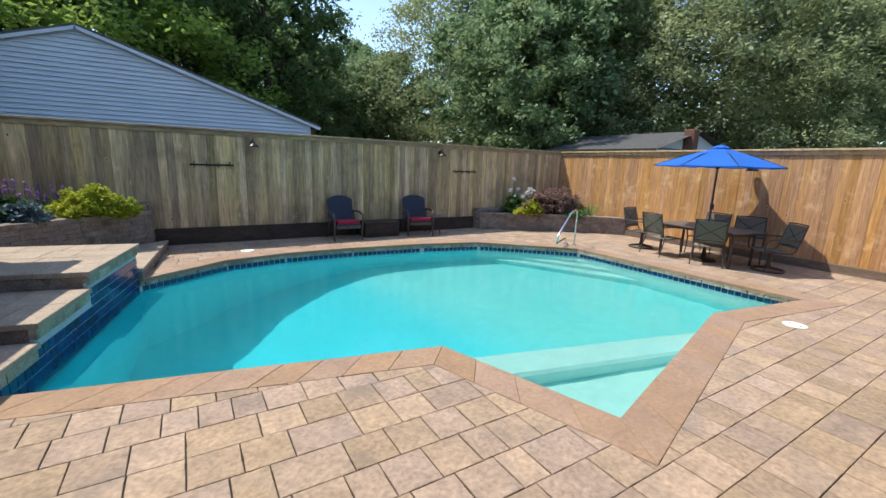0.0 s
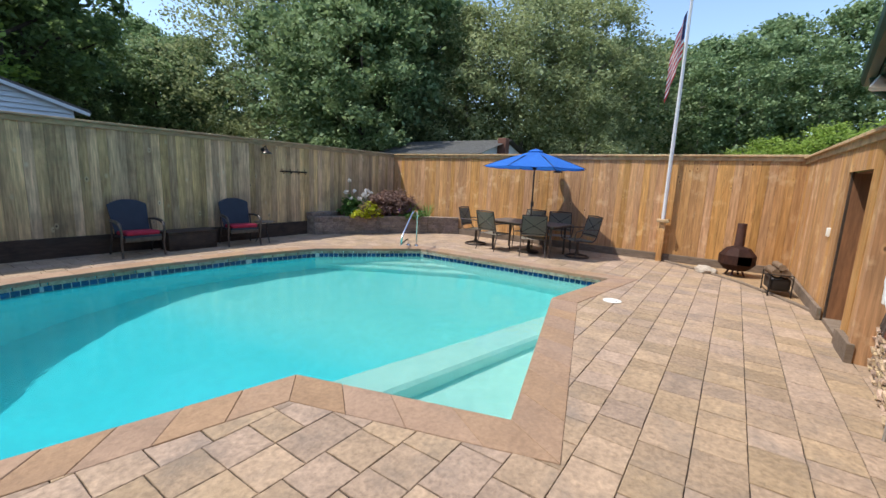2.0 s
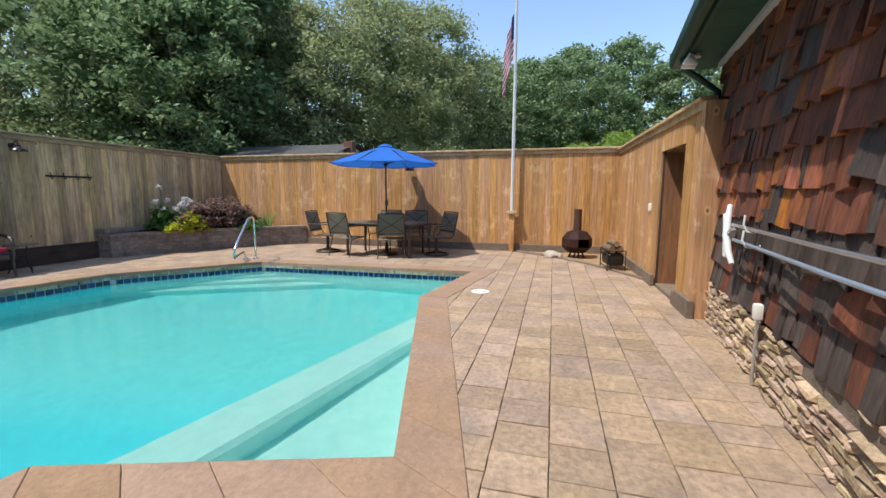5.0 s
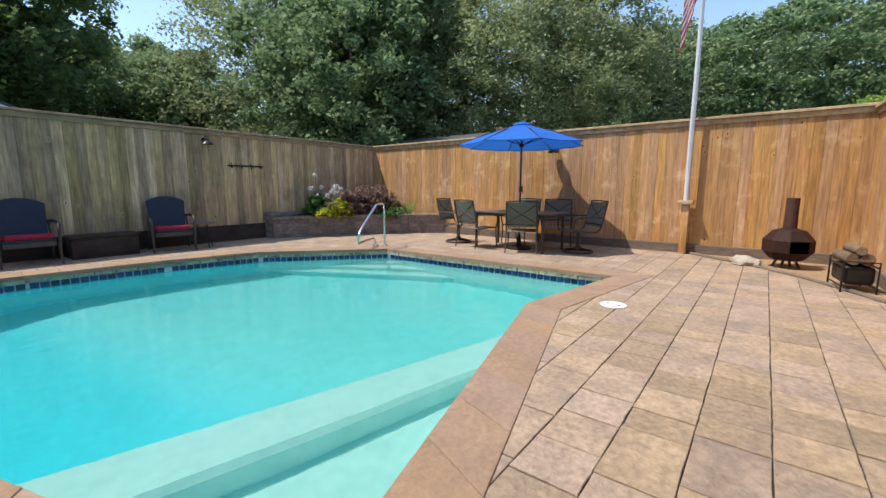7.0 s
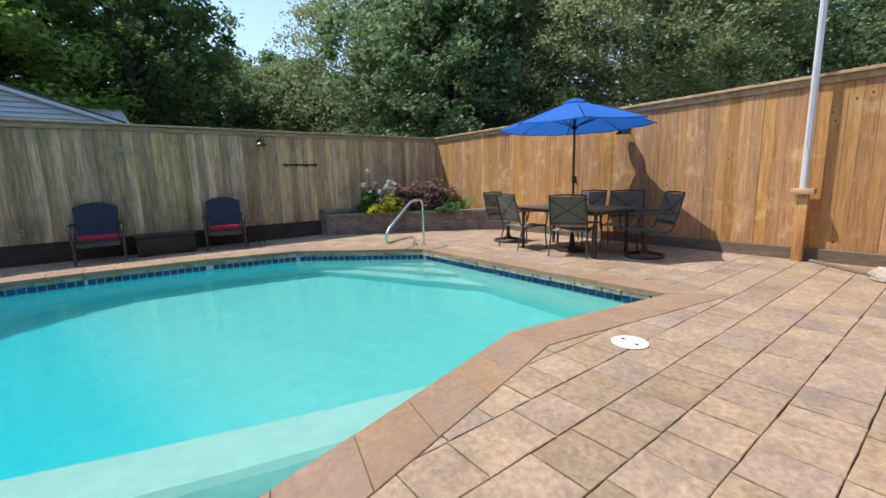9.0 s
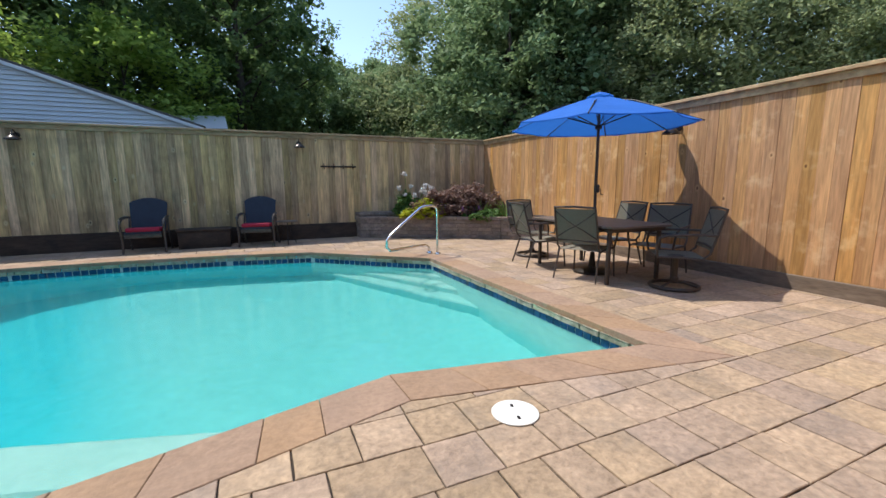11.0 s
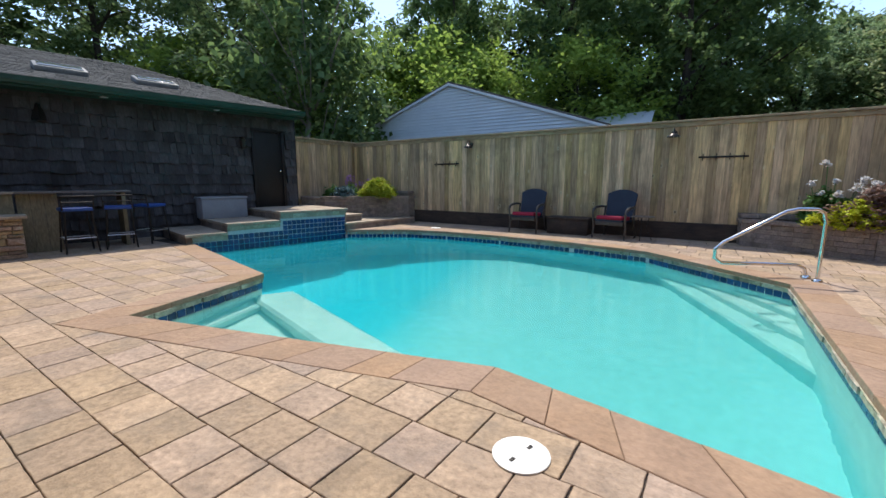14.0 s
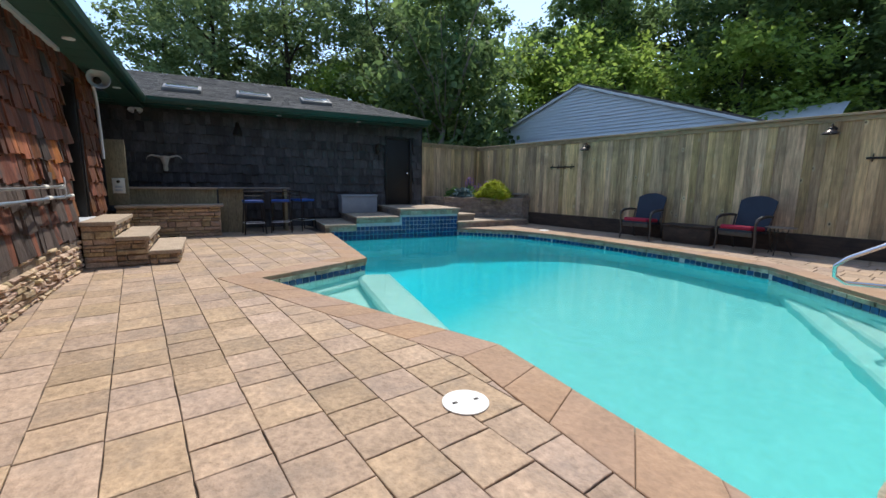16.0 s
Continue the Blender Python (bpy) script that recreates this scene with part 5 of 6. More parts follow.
for k in range(8):
    a, b = cor[k], cor[(k + 1) % 8]
    bm = bmesh.new()

    def panel(u, v, a=a, b=b):
        rim = a.lerp(b, u)
        sag = 0.012 * math.sin(math.pi * u) * v
        p = top.lerp(rim, v)
        return p + Vector((0, 0, -sag + 0.012 * math.sin(math.pi * v))) - Vector((rim.x, rim.y, 0)) * 0.03 * math.sin(math.pi * u) * v
    rows = [[bm.verts.new(panel(u / 6, v / 8)) for v in range(1, 9)] for u in range(7)]
    for u in range(6):
        for v in range(7):
            bm.faces.new((rows[u][v], rows[u][v + 1], rows[u + 1][v + 1], rows[u + 1][v]))
    low = [bm.verts.new(rows[u][7].co + Vector((0, 0, -0.015 + 0.006 * math.cos(u * 2)))) for u in range(7)]
    for u in range(6):
        bm.faces.new((rows[u][7], low[u], low[u + 1], rows[u + 1][7]))
    part("canopy_panel", bm, M_BLUE, umb)
    rib = part("rib", tube(bmesh.new(), [top - Vector((0, 0, 0.05)), top.lerp(a, 0.5) + Vector((0, 0, 0.025)), a + Vector((0, 0, -0.012)) + Vector((a.x, a.y, 0)) * 0.02], 0.009, 6), M_TRAVEL, umb)
    part("strut", tube(bmesh.new(), [(0, 0, 1.98), top.lerp(a, 0.52) + Vector((0, 0, 0.015))], 0.007, 6), M_TRAVEL, rib)
bm = bmesh.new()
n = 32
rings = []
for rad, z, sc in ((0.02, 2.418, 0), (0.07, 2.408, 0), (0.12, 2.388, 0), (0.17, 2.366, 0.012)):
    rings.append([bm.verts.new((rad * math.cos(2 * math.pi * k / n), rad * math.sin(2 * math.pi * k / n), z - sc * abs(math.sin(4 * 2 * math.pi * k / n)))) for k in range(n)])
bm.faces.new(rings[0])
for a, b in zip(rings, rings[1:]):
    for k in range(n):
        bm.faces.new((a[k], b[k], b[(k + 1) % n], a[(k + 1) % n]))
part("vent", bm, M_BLUE, umb)
part("finial", lathe(bmesh.new(), [(0.0, 2.412), (0.02, 2.412), (0.022, 2.425), (0.012, 2.44), (0.0, 2.445)], 12), M_TRAVEL, umb)
part("hub", lathe(bmesh.new(), [(0.02, 1.94), (0.045, 1.95), (0.045, 2.0), (0.02, 2.01)], 14), M_TRAVEL, umb)

# ---- handrail ----
rail = thing("pool_handrail", "bent polished steel pool handrail with escutcheons", "handrail", pose(11.33, 7.95, 0, 0, 0, 205))
prof = [(0.0, 0.10, -0.03), (0.0, 0.10, 0.72), (0.03, 0.10, 0.83), (0.10, 0.10, 0.87), (0.30, 0.10, 0.87), (0.42, 0.09, 0.84), (1.06, 0.06, 0.45), (1.14, 0.05, 0.36), (1.13, 0.03, 0.25), (1.03, 0.0, 0.18), (0.5, -0.06, 0.17), (0.12, -0.1, 0.16), (0.03, -0.1, 0.12), (0.0, -0.1, 0.03), (0.0, -0.1, -0.03)]
part("rail", tube(bmesh.new(), prof, 0.0215, 14), M_STEEL, rail)
for y in (0.10, -0.10):
    part("escutcheon", lathe(bmesh.new(), [(0.022, 0.0), (0.055, 0.0), (0.05, 0.018), (0.03, 0.03), (0.022, 0.03)], 18, pose(0, y, 0.004)), M_STEEL, rail)

# ---- skimmer lids ----
M_LID = surf("white_plastic", (0.78, 0.76, 0.70), (0.72, 0.70, 0.64), 8, 0.5, 0.1, 90, fine=0.06)
for x, y, a in ((9.71, 2.873, 75), (4.28, 9.98, 0)):
    lid = thing("skimmer_lid", "round white plastic skimmer lid set in the pavers", "lid", pose(x, y, 0.002, 0, 0, a), "skimmer lids")
    part("disc", lathe(bmesh.new(), [(0.0, 0.0), (0.128, 0.0), (0.128, 0.006), (0.122, 0.009), (0.112, 0.008), (0.0, 0.009)], 36), M_LID, lid)
    for s in (-1, 1):
        part("finger_hole", rbox(bmesh.new(), (0.028, 0.016, 0.004), pose(s * 0.062, 0, 0.0105), 0.001), M_TRAVEL, lid, "dark finger hole")

# ---- flagpole ----
M_FLAGPOLE = surf("white_pole", (0.72, 0.72, 0.73), (0.66, 0.66, 0.67), 6, 0.35, 0.03, 50, fine=0.05)
fp = thing("flagpole", "white metal flagpole on a cedar bracket post", "flagpole", pose(13.98, 2.87, 0))
part("post", rbox(bmesh.new(), (0.10, 0.12, 0.90), pose(0.04, 0, 0.45), 0.006), M_CEDAR, fp, "cedar bracket post")
part("cap", rbox(bmesh.new(), (0.19, 0.24, 0.075), pose(0.03, 0, 0.93), 0.008), M_FRAME_C, fp)
part("pole", tube(bmesh.new(), [(-0.01, 0, 0.96), (-0.01, 0, 3.5), (-0.01, 0, 5.85)], [0.042, 0.036, 0.028], 16), M_FLAGPOLE, fp)
part("halyard", tube(bmesh.new(), [(-0.06, 0.01, 1.5), (-0.065, 0.01, 3.5), (-0.045, 0.01, 5.7)], 0.003, 5), M_FLAGPOLE, fp)
part("cleat", rbox(bmesh.new(), (0.02, 0.05, 0.05), pose(-0.03, 0, 0.865), 0.008), M_FRAME_C, fp)
M_RED = leafy("flag_red", (0.62, 0.04, 0.06), (0.72, 0.06, 0.08), 0.5)
M_FWHITE = leafy("flag_white", (0.84, 0.84, 0.82), (0.88, 0.88, 0.86), 0.5)
M_NAVY = surf("flag_navy", (0.02, 0.03, 0.11), (0.018, 0.025, 0.09), 8, 0.85, 0.2, 120, fine=0.1)
flag = thing("flag", "limp red and white striped flag with a navy corner", "flag", pose(13.94, 2.90, 0))


def flag_point(u, v):
    """u runs down the hoist, v out along the fly, which droops."""
    fold = 0.20 * v ** 0.8
    return Vector((-0.5 * fold + 0.03 * math.sin(v * 8 + u * 3), 0.02 + fold + 0.012 * math.sin(v * 14), 5.3 - 0.95 * u - 0.9 * v))


for k in range(13):
    bm = bmesh.new()
    rows = [[bm.verts.new(flag_point((k + i / 2) / 13, j / 12)) for j in range(13)] for i in range(3)]
    for i in range(2):
        for j in range(12):
            bm.faces.new((rows[i][j], rows[i + 1][j], rows[i + 1][j + 1], rows[i][j + 1]))
    part("stripe", bm, M_RED if k % 2 == 0 else M_FWHITE, flag)
bm = bmesh.new()
rows = [[bm.verts.new(flag_point(i / 6 * 7 / 13, j / 4 * 0.13) + Vector((-0.012, 0, 0))) for j in range(5)] for i in range(7)]
for i in range(6):
    for j in range(4):
        bm.faces.new((rows[i][j], rows[i + 1][j], rows[i + 1][j + 1], rows[i][j + 1]))
part("canton", bm, M_NAVY, flag, "navy corner field")

# ---- chimenea, firewood, rock ----
M_RUST = surf("rusty_steel", (0.105, 0.045, 0.032), (0.075, 0.036, 0.028), 7, 0.7, 0.4, 60, metal=0.2, stain=(0.13, 0.05, 0.03), stain_scale=4)
M_SOOT = surf("soot", (0.008, 0.007, 0.006), (0.012, 0.01, 0.009), 8, 0.95, 0.3, 60)
cm = thing("chimenea", "rust-brown octagonal steel chimenea on short legs", "fire pit", pose(13.42, 1.42, 0, 0, 0, 205))
bm = bmesh.new()
prof = [(0.0, 0.13), (0.20, 0.13), (0.31, 0.25), (0.31, 0.42), (0.20, 0.56), (0.085, 0.60)]
rings = [[bm.verts.new((r0 * math.cos(math.pi / 8 + k * math.pi / 4), r0 * math.sin(math.pi / 8 + k * math.pi / 4), z)) for k in range(8)] for r0, z in prof[1:]]
for a, b in zip(rings, rings[1:]):
    for k in range(8):
        if a is rings[1] and k == 7:
            continue
        bm.faces.new((a[k], a[(k + 1) % 8], b[(k + 1) % 8], b[k]))
bm.faces.new(rings[0][::-1])
bmesh.ops.solidify(bm, geom=bm.faces[:], thickness=0.006)
part("firebox", bm, M_RUST, cm, smooth=False)
bm = bmesh.new()
lathe(bm, [(0.0, 0.2), (0.22, 0.2), (0.27, 0.28), (0.27, 0.4), (0.15, 0.5), (0.0, 0.5)], 8)
for f in [f for f in bm.faces if f.calc_center_median().x > 0.12]:
    bm.faces.remove(f)
part("lining", bm, M_SOOT, cm, "sooty inside", smooth=False)
part("flue", tube(bmesh.new(), [(0, 0, 0.58), (0, 0, 0.8), (0, 0, 1.04)], [0.085, 0.08, 0.08], 16), M_RUST, cm)
for k in range(4):
    a = math.pi / 4 + k * math.pi / 2
    part("leg", tube(bmesh.new(), [(0.1 * math.cos(a), 0.1 * math.sin(a), 0.15), (0.17 * math.cos(a), 0.17 * math.sin(a), 0.0)], 0.018, 6), M_RUST, cm)
M_LOG = surf("bark_log", (0.26, 0.17, 0.10), (0.18, 0.115, 0.07), 10, 0.9, 0.9, 40, stretch=(1, 1, 1), vary=0.2)
rack = thing("firewood_rack", "black metal firewood rack by the gate fence", "log rack", pose(12.15, 0.86, 0, 0, 0, 8))
bm = bmesh.new()
for s in (-1, 1):
    tube(bm, [(s * 0.24, -0.15, 0.0), (s * 0.25, -0.15, 0.36), (s * 0.25, 0.15, 0.36), (s * 0.24, 0.15, 0.0)], 0.011, 6)
for y in (-0.15, 0.15):
    for z in (0.07, 0.3):
        tube(bm, [(-0.25, y, z), (0.25, y, z)], 0.009, 6)
part("frame", bm, M_TRAVEL, rack)
part("sling", rbox(bmesh.new(), (0.46, 0.28, 0.22), pose(0, 0, 0.2), 0.05, 3), M_TRAVEL, rack, "black fabric sling")
for k, (x, y, z, r0) in enumerate(((0.0, -0.05, 0.385, 0.07), (0.02, 0.07, 0.38, 0.065), (-0.01, 0.01, 0.48, 0.05))):
    lg = thing("firewood_log", "split brown firewood log on the rack", "log", pose(12.15, 0.86, 0, 0, 0, 8), "firewood logs")
    bm = bmesh.new()
    rg = random.Random(k)
    tube(bm, [(x - 0.24 + i * 0.096, y + rg.uniform(-0.006, 0.006), z + rg.uniform(-0.006, 0.006)) for i in range(6)], [r0 * rg.uniform(0.92, 1.06) for i in range(6)], 11)
    part("bark", bm, M_LOG, lg)
rock = bmesh.new()
bmesh.ops.create_icosphere(rock, subdivisions=3, radius=1)
for v in rock.verts:
    k = 1 + 0.28 * noise.noise(v.co * 1.7) + 0.12 * noise.noise(v.co * 5)
    v.co = Vector((v.co.x * 0.22 * k, v.co.y * 0.15 * k, max(-0.02, v.co.z * 0.11 * k)))
M_ROCK = surf("pale_rock", (0.52, 0.45, 0.36), (0.40, 0.33, 0.26), 9, 0.9, 0.8, 40)
tagged(part("rock", rock, M_ROCK, m=pose(13.35, 1.92, 0.03, 0, 0, 60), smooth=False), "pale flat rock on the sandy corner", "rock")

# ---- gate ----
M_JAMB = surf("red_cedar", (0.29, 0.13, 0.055), (0.17, 0.08, 0.04), 4, 0.7, 0.4, 30, stretch=(1, 1, 0.12))
M_GATEWOOD = surf("gate_plank", (0.30, 0.20, 0.11), (0.16, 0.105, 0.065), 5, 0.75, 0.4, 30, vary=0.15, stretch=(1, 1, 0.12))
gate = thing("door_3", "cedar plank gate with a diagonal brace and steel latch", "gate", pose(GATE_X0, 0.16, 0), kind="structure")
for k in range(7):
    apart("plank", Acc().box(k * 0.1428 + 0.002, (k + 1) * 0.1428 - 0.002, -0.03, 0.0, 0.06, 1.93, 0.002), M_GATEWOOD, gate)
bm = bmesh.new()
rbox(bm, (0.98, 0.03, 0.10), pose(0.5, 0.016, 0.35), 0.004)
rbox(bm, (0.98, 0.03, 0.10), pose(0.5, 0.016, 1.62), 0.004)
rbox(bm, (1.45, 0.028, 0.10), pose(0.5, 0.016, 0.985, 0, -52, 0), 0.004)
part("brace", bm, M_KICK_E, gate)
bm = bmesh.new()
rbox(bm, (0.04, 0.03, 0.16), pose(0.12, 0.035, 1.02), 0.006)
tube(bm, [(0.12, 0.04, 1.06), (0.12, 0.09, 1.05), (0.12, 0.09, 0.98), (0.12, 0.04, 0.97)], 0.008, 8)
part("latch", bm, M_STEEL, gate, "steel latch and pull")
for x0, x1 in ((GATE_X0 - 0.02, GATE_X0), (GATE_X1, GATE_X1 + 0.02)):
    apart("jamb", Acc().box(x0, x1, 0.06, 0.42, 0.0, 1.95, 0.0, pose(-GATE_X0, -0.16, 0)), M_JAMB, gate)
apart("threshold", Acc().box(GATE_X0, GATE_X1, 0.04, 0.45, -0.05, 0.05, 0.004, pose(-GATE_X0, -0.16, 0)), M_KICK_E, gate)
apart("lintel", Acc().box(GATE_X0, GATE_X1, 0.06, 0.40, 1.93, 1.95, 0.0, pose(-GATE_X0, -0.16, 0)), M_JAMB, gate)
apart("end_post", Acc().box(9.08, 9.19, 0.12, 0.47, 0.0, 2.30, 0.006, pose(-GATE_X0, -0.16, 0)), M_CEDAR, gate)
apart("post_foot", Acc().box(9.06, 9.60, 0.44, 0.50, 0.0, 0.20, 0.006, pose(-GATE_X0, -0.16, 0)), M_KICK_E, gate)
sb = thing("gate_switch", "small pale switch box on the gate fence", "switch", pose(11.2, 0.49, 1.15))
part("box", rbox(bmesh.new(), (0.07, 0.05, 0.12), None, 0.008), M_LID, sb)

# ---- lamps and hook rails on the fences ----
M_LAMP = surf("lamp_bronze", (0.05, 0.04, 0.035), (0.035, 0.03, 0.026), 10, 0.3, 0.05, 60, metal=0.6, fine=0.1)


def barn_lamp(m, size=1.0):
    o = thing("barn_lamp", "bronze gooseneck lamp with a bell shade", "lamp", m, "fence lamps")
    part("backplate", lathe(bmesh.new(), [(0.0, 0.0), (0.05, 0.0), (0.045, 0.018), (0.0, 0.02)], 20, pose(0, 0.0, 0.02, -90)), M_LAMP, o)
    part("arm", tube(bmesh.new(), [(0, 0.015, 0.02), (0, 0.07, 0.08), (0, 0.13, 0.10), (0, 0.165, 0.06), (0, 0.17, 0.02)], 0.009, 8), M_LAMP, o)
    part("shade", lathe(bmesh.new(), [(0.02, 0.04), (0.035, 0.03), (0.04, 0.0), (0.07, -0.02), (0.115, -0.055), (0.125, -0.075), (0.118, -0.075), (0.065, -0.03), (0.03, -0.015)], 26, pose(0, 0.17, 0)), M_LAMP, o)
    part("bulb", lathe(bmesh.new(), [(0.0, -0.075), (0.022, -0.06), (0.025, -0.04), (0.014, -0.012), (0.0, -0.01)], 14, pose(0, 0.17, 0)), M_LAMPGLASS, o)
    return o


lamp = barn_lamp(pose(4.63, FENCE_N - 0.012, 2.14, 0, 0, 180))
copy_thing(lamp, pose(9.40, FENCE_N - 0.012, 2.14, 0, 0, 180))
copy_thing(lamp, pose(FENCE_E - 0.012, 5.40, 2.0, 0, 0, 90))
for x in (3.83, 10.26):
    o = thing("hook_rail", "black iron hook rail on the board fence", "hook rail", pose(x, FENCE_N - 0.014, 1.66, 0, 0, 180), "hook rails")
    part("bar", rbox(bmesh.new(), (0.82, 0.012, 0.035), pose(0, 0.006, 0), 0.004), M_TRAVEL, o)
    for k in range(4):
        part("hook", tube(bmesh.new(), [(-0.33 + 0.22 * k, 0.01, 0.07), (-0.33 + 0.22 * k, 0.02, 0.03), (-0.33 + 0.22 * k, 0.02, -0.04), (-0.33 + 0.22 * k, 0.055, -0.06), (-0.33 + 0.22 * k, 0.075, -0.02)], 0.008, 6), M_TRAVEL, o)

# ---- lounge chairs, storage bench, side table ----
M_NAVYCH = surf("navy_plastic", (0.018, 0.024, 0.042), (0.014, 0.019, 0.034), 8, 0.55, 0.1, 60, fine=0.1)
M_CUSH = surf("red_cushion", (0.36, 0.02, 0.05), (0.30, 0.016, 0.04), 12, 0.9, 0.4, 120, fine=0.15)
M_FRAMEDARK = surf("dark_chair_frame", (0.10, 0.085, 0.075), (0.06, 0.052, 0.047), 10, 0.4, 0.1, 80, metal=0.4, fine=0.12)
lc = thing("lounge_chair", "navy arched-back lounge chair with a red seat cushion", "chair", pose(6.50, 10.62, 0, 0, 0, -90), "lounge chairs by the north fence")


def arched_back(u, v):
    """A slightly hollow back panel with an arched top."""
    yy = (u - 0.5) * 0.62
    top_z = 1.01 - 0.42 * abs(u - 0.5) ** 2.2
    return Vector((-0.20 - 0.19 * v - 0.035 * math.sin(math.pi * u), yy * (0.90 + 0.12 * v), 0.40 + (top_z - 0.40) * v))


part("backrest", sheet(bmesh.new(), arched_back, 12, 8, 0.03), M_NAVYCH, lc)
part("seat", rbox(bmesh.new(), (0.54, 0.58, 0.04), pose(0.04, 0, 0.365, 0, -4, 0), 0.012), M_NAVYCH, lc)
part("cushion", rbox(bmesh.new(), (0.50, 0.54, 0.085), pose(0.06, 0, 0.425, 0, -4, 0), 0.036, 3), M_CUSH, lc, "red seat cushion")
for s in (-1, 1):
    part("armrest", tube(bmesh.new(), [(-0.27, s * 0.31, 0.64), (-0.1, s * 0.345, 0.655), (0.14, s * 0.35, 0.64), (0.26, s * 0.345, 0.60), (0.30, s * 0.34, 0.54)], [0.022, 0.026, 0.03, 0.03, 0.02], 10), M_FRAMEDARK, lc)
    part("front_leg", tube(bmesh.new(), [(0.30, s * 0.34, 0.55), (0.29, s * 0.335, 0.40), (0.25, s * 0.33, 0.22), (0.29, s * 0.335, 0.0)], [0.02, 0.024, 0.022, 0.018], 8), M_FRAMEDARK, lc)
    part("back_leg", tube(bmesh.new(), [(-0.27, s * 0.31, 0.66), (-0.22, s * 0.32, 0.38), (-0.27, s * 0.33, 0.18), (-0.34, s * 0.335, 0.0)], 0.018, 8), M_FRAMEDARK, lc)
part("front_apron", rbox(bmesh.new(), (0.03, 0.58, 0.08), pose(0.28, 0, 0.325), 0.008), M_FRAMEDARK, lc)
copy_thing(lc, pose(8.46, 10.60, 0, 0, 0, -100))
bx = thing("storage_bench", "low dark resin storage bench between the chairs", "bench", pose(7.46, 10.78, 0))
part("body", rbox(bmesh.new(), (0.92, 0.42, 0.34), pose(0, 0, 0.17), 0.012), M_KICK, bx)
part("lid", rbox(bmesh.new(), (0.96, 0.46, 0.045), pose(0, 0, 0.363), 0.012), M_KICK, bx)
st = thing("side_table", "small dark metal side table with a thin top", "table", pose(9.02, 10.55, 0))
part("top", lathe(bmesh.new(), [(0.0, 0.47), (0.22, 0.47), (0.225, 0.478), (0.22, 0.487), (0.0, 0.487)], 26), M_KICK_E, st)
for k in range(3):
    a = 0.5 + k * 2.094
    part("leg", tube(bmesh.new(), [(0.12 * math.cos(a), 0.12 * math.sin(a), 0.47), (0.08 * math.cos(a), 0.08 * math.sin(a), 0.25), (0.2 * math.cos(a), 0.2 * math.sin(a), 0.0)], 0.009, 6), M_TRAVEL, st)

# ---- bar by the wing ----
M_BARWOOD = surf("bar_wood", (0.30, 0.25, 0.15), (0.22, 0.18, 0.11), 4, 0.75, 0.4, 40, stretch=(1, 1, 0.3))
M_STONETOP = surf("granite_top", (0.20, 0.18, 0.16), (0.14, 0.125, 0.11), 14, 0.3, 0.1, 90)
bar = thing("bar_counter", "outdoor bar with a stacked stone front and slab ledge", "bar", WING)
apart("core", Acc().box(5.44, 7.15, 1.10, 1.56, -0.05, 0.62), M_MORTAR, bar)
stone_face(bar, pose(0, 1.56, 0), 5.40, 7.2, 0.0, 0.62, M_LEDGE, 8, h=(0.05, 0.12), w=(0.10, 0.36))
stone_face(bar, pose(5.44, 0, 0, 0, 0, 90), 1.10, 1.58, 0.0, 0.62, M_LEDGE, 9, h=(0.05, 0.12), w=(0.10, 0.28))
apart("ledge_slab", Acc().box(5.34, 7.2, 1.06, 1.64, 0.62, 0.665, 0.008), M_TREAD, bar)
apart("back_panel", Acc().box(5.46, 7.04, 1.02, 1.08, 0.0, 0.98, 0.004), M_BARWOOD, bar)
apart("counter_top", Acc().box(5.44, 7.2, 0.55, 1.14, 0.985, 1.02, 0.006), M_TREAD, bar)
apart("counter_top", Acc().box(3.9, 5.44, 0.50, 1.12, 0.99, 1.025, 0.006), M_STONETOP, bar, "dark polished counter top")
for k in range(3):
    apart("panel_board", Acc().box(4.92 + 0.17 * k, 5.085 + 0.17 * k, 0.94, 0.98, 0.0, 0.985, 0.003), M_BARWOOD, bar)
apart("end_panel", Acc().box(3.98, 4.04, 0.55, 1.05, 0.0, 0.985, 0.004), M_BARWOOD, bar)
pan = thing("wall_panel", "tan wooden panel post at the end of the bar", "panel", WING)
part("board", rbox(bmesh.new(), (0.34, 0.05, 1.28), pose(7.17, 1.30, 1.305), 0.006), M_BARWOOD, pan)
ol = thing("outlet_box", "pale weathered outlet box with two switches", "outlet", WING @ pose(7.15, 1.325, 1.05))
part("plate", rbox(bmesh.new(), (0.20, 0.03, 0.30), pose(0, 0.015, 0), 0.008), M_LID, ol)
part("dial", lathe(bmesh.new(), [(0.0, 0.0), (0.03, 0.0), (0.026, 0.02), (0.0, 0.022)], 16, pose(0, 0.03, 0.08, -90)), M_TRAVEL, ol)
for z in (-0.02, -0.09):
    part("switch", rbox(bmesh.new(), (0.12, 0.02, 0.04), pose(0, 0.034, z), 0.005), M_GREY, ol)
M_SEATBLUE = surf("blue_vinyl", (0.02, 0.07, 0.30), (0.018, 0.06, 0.25), 6, 0.5, 0.1, 60, fine=0.1)
stool = thing("bar_stool", "black metal bar stool with a blue padded seat", "stool", WING @ pose(4.75, 1.45, 0, 0, 0, 185), "bar stools")
part("seat", rbox(bmesh.new(), (0.42, 0.40, 0.06), pose(0, 0, 0.73), 0.022, 3), M_SEATBLUE, stool, "blue padded seat")
bm = bmesh.new()
tube(bm, [(-0.2, -0.19, 0.72), (-0.21, -0.24, 0.95), (0.21, -0.24, 0.95), (0.2, -0.19, 0.72)], 0.014, 8)
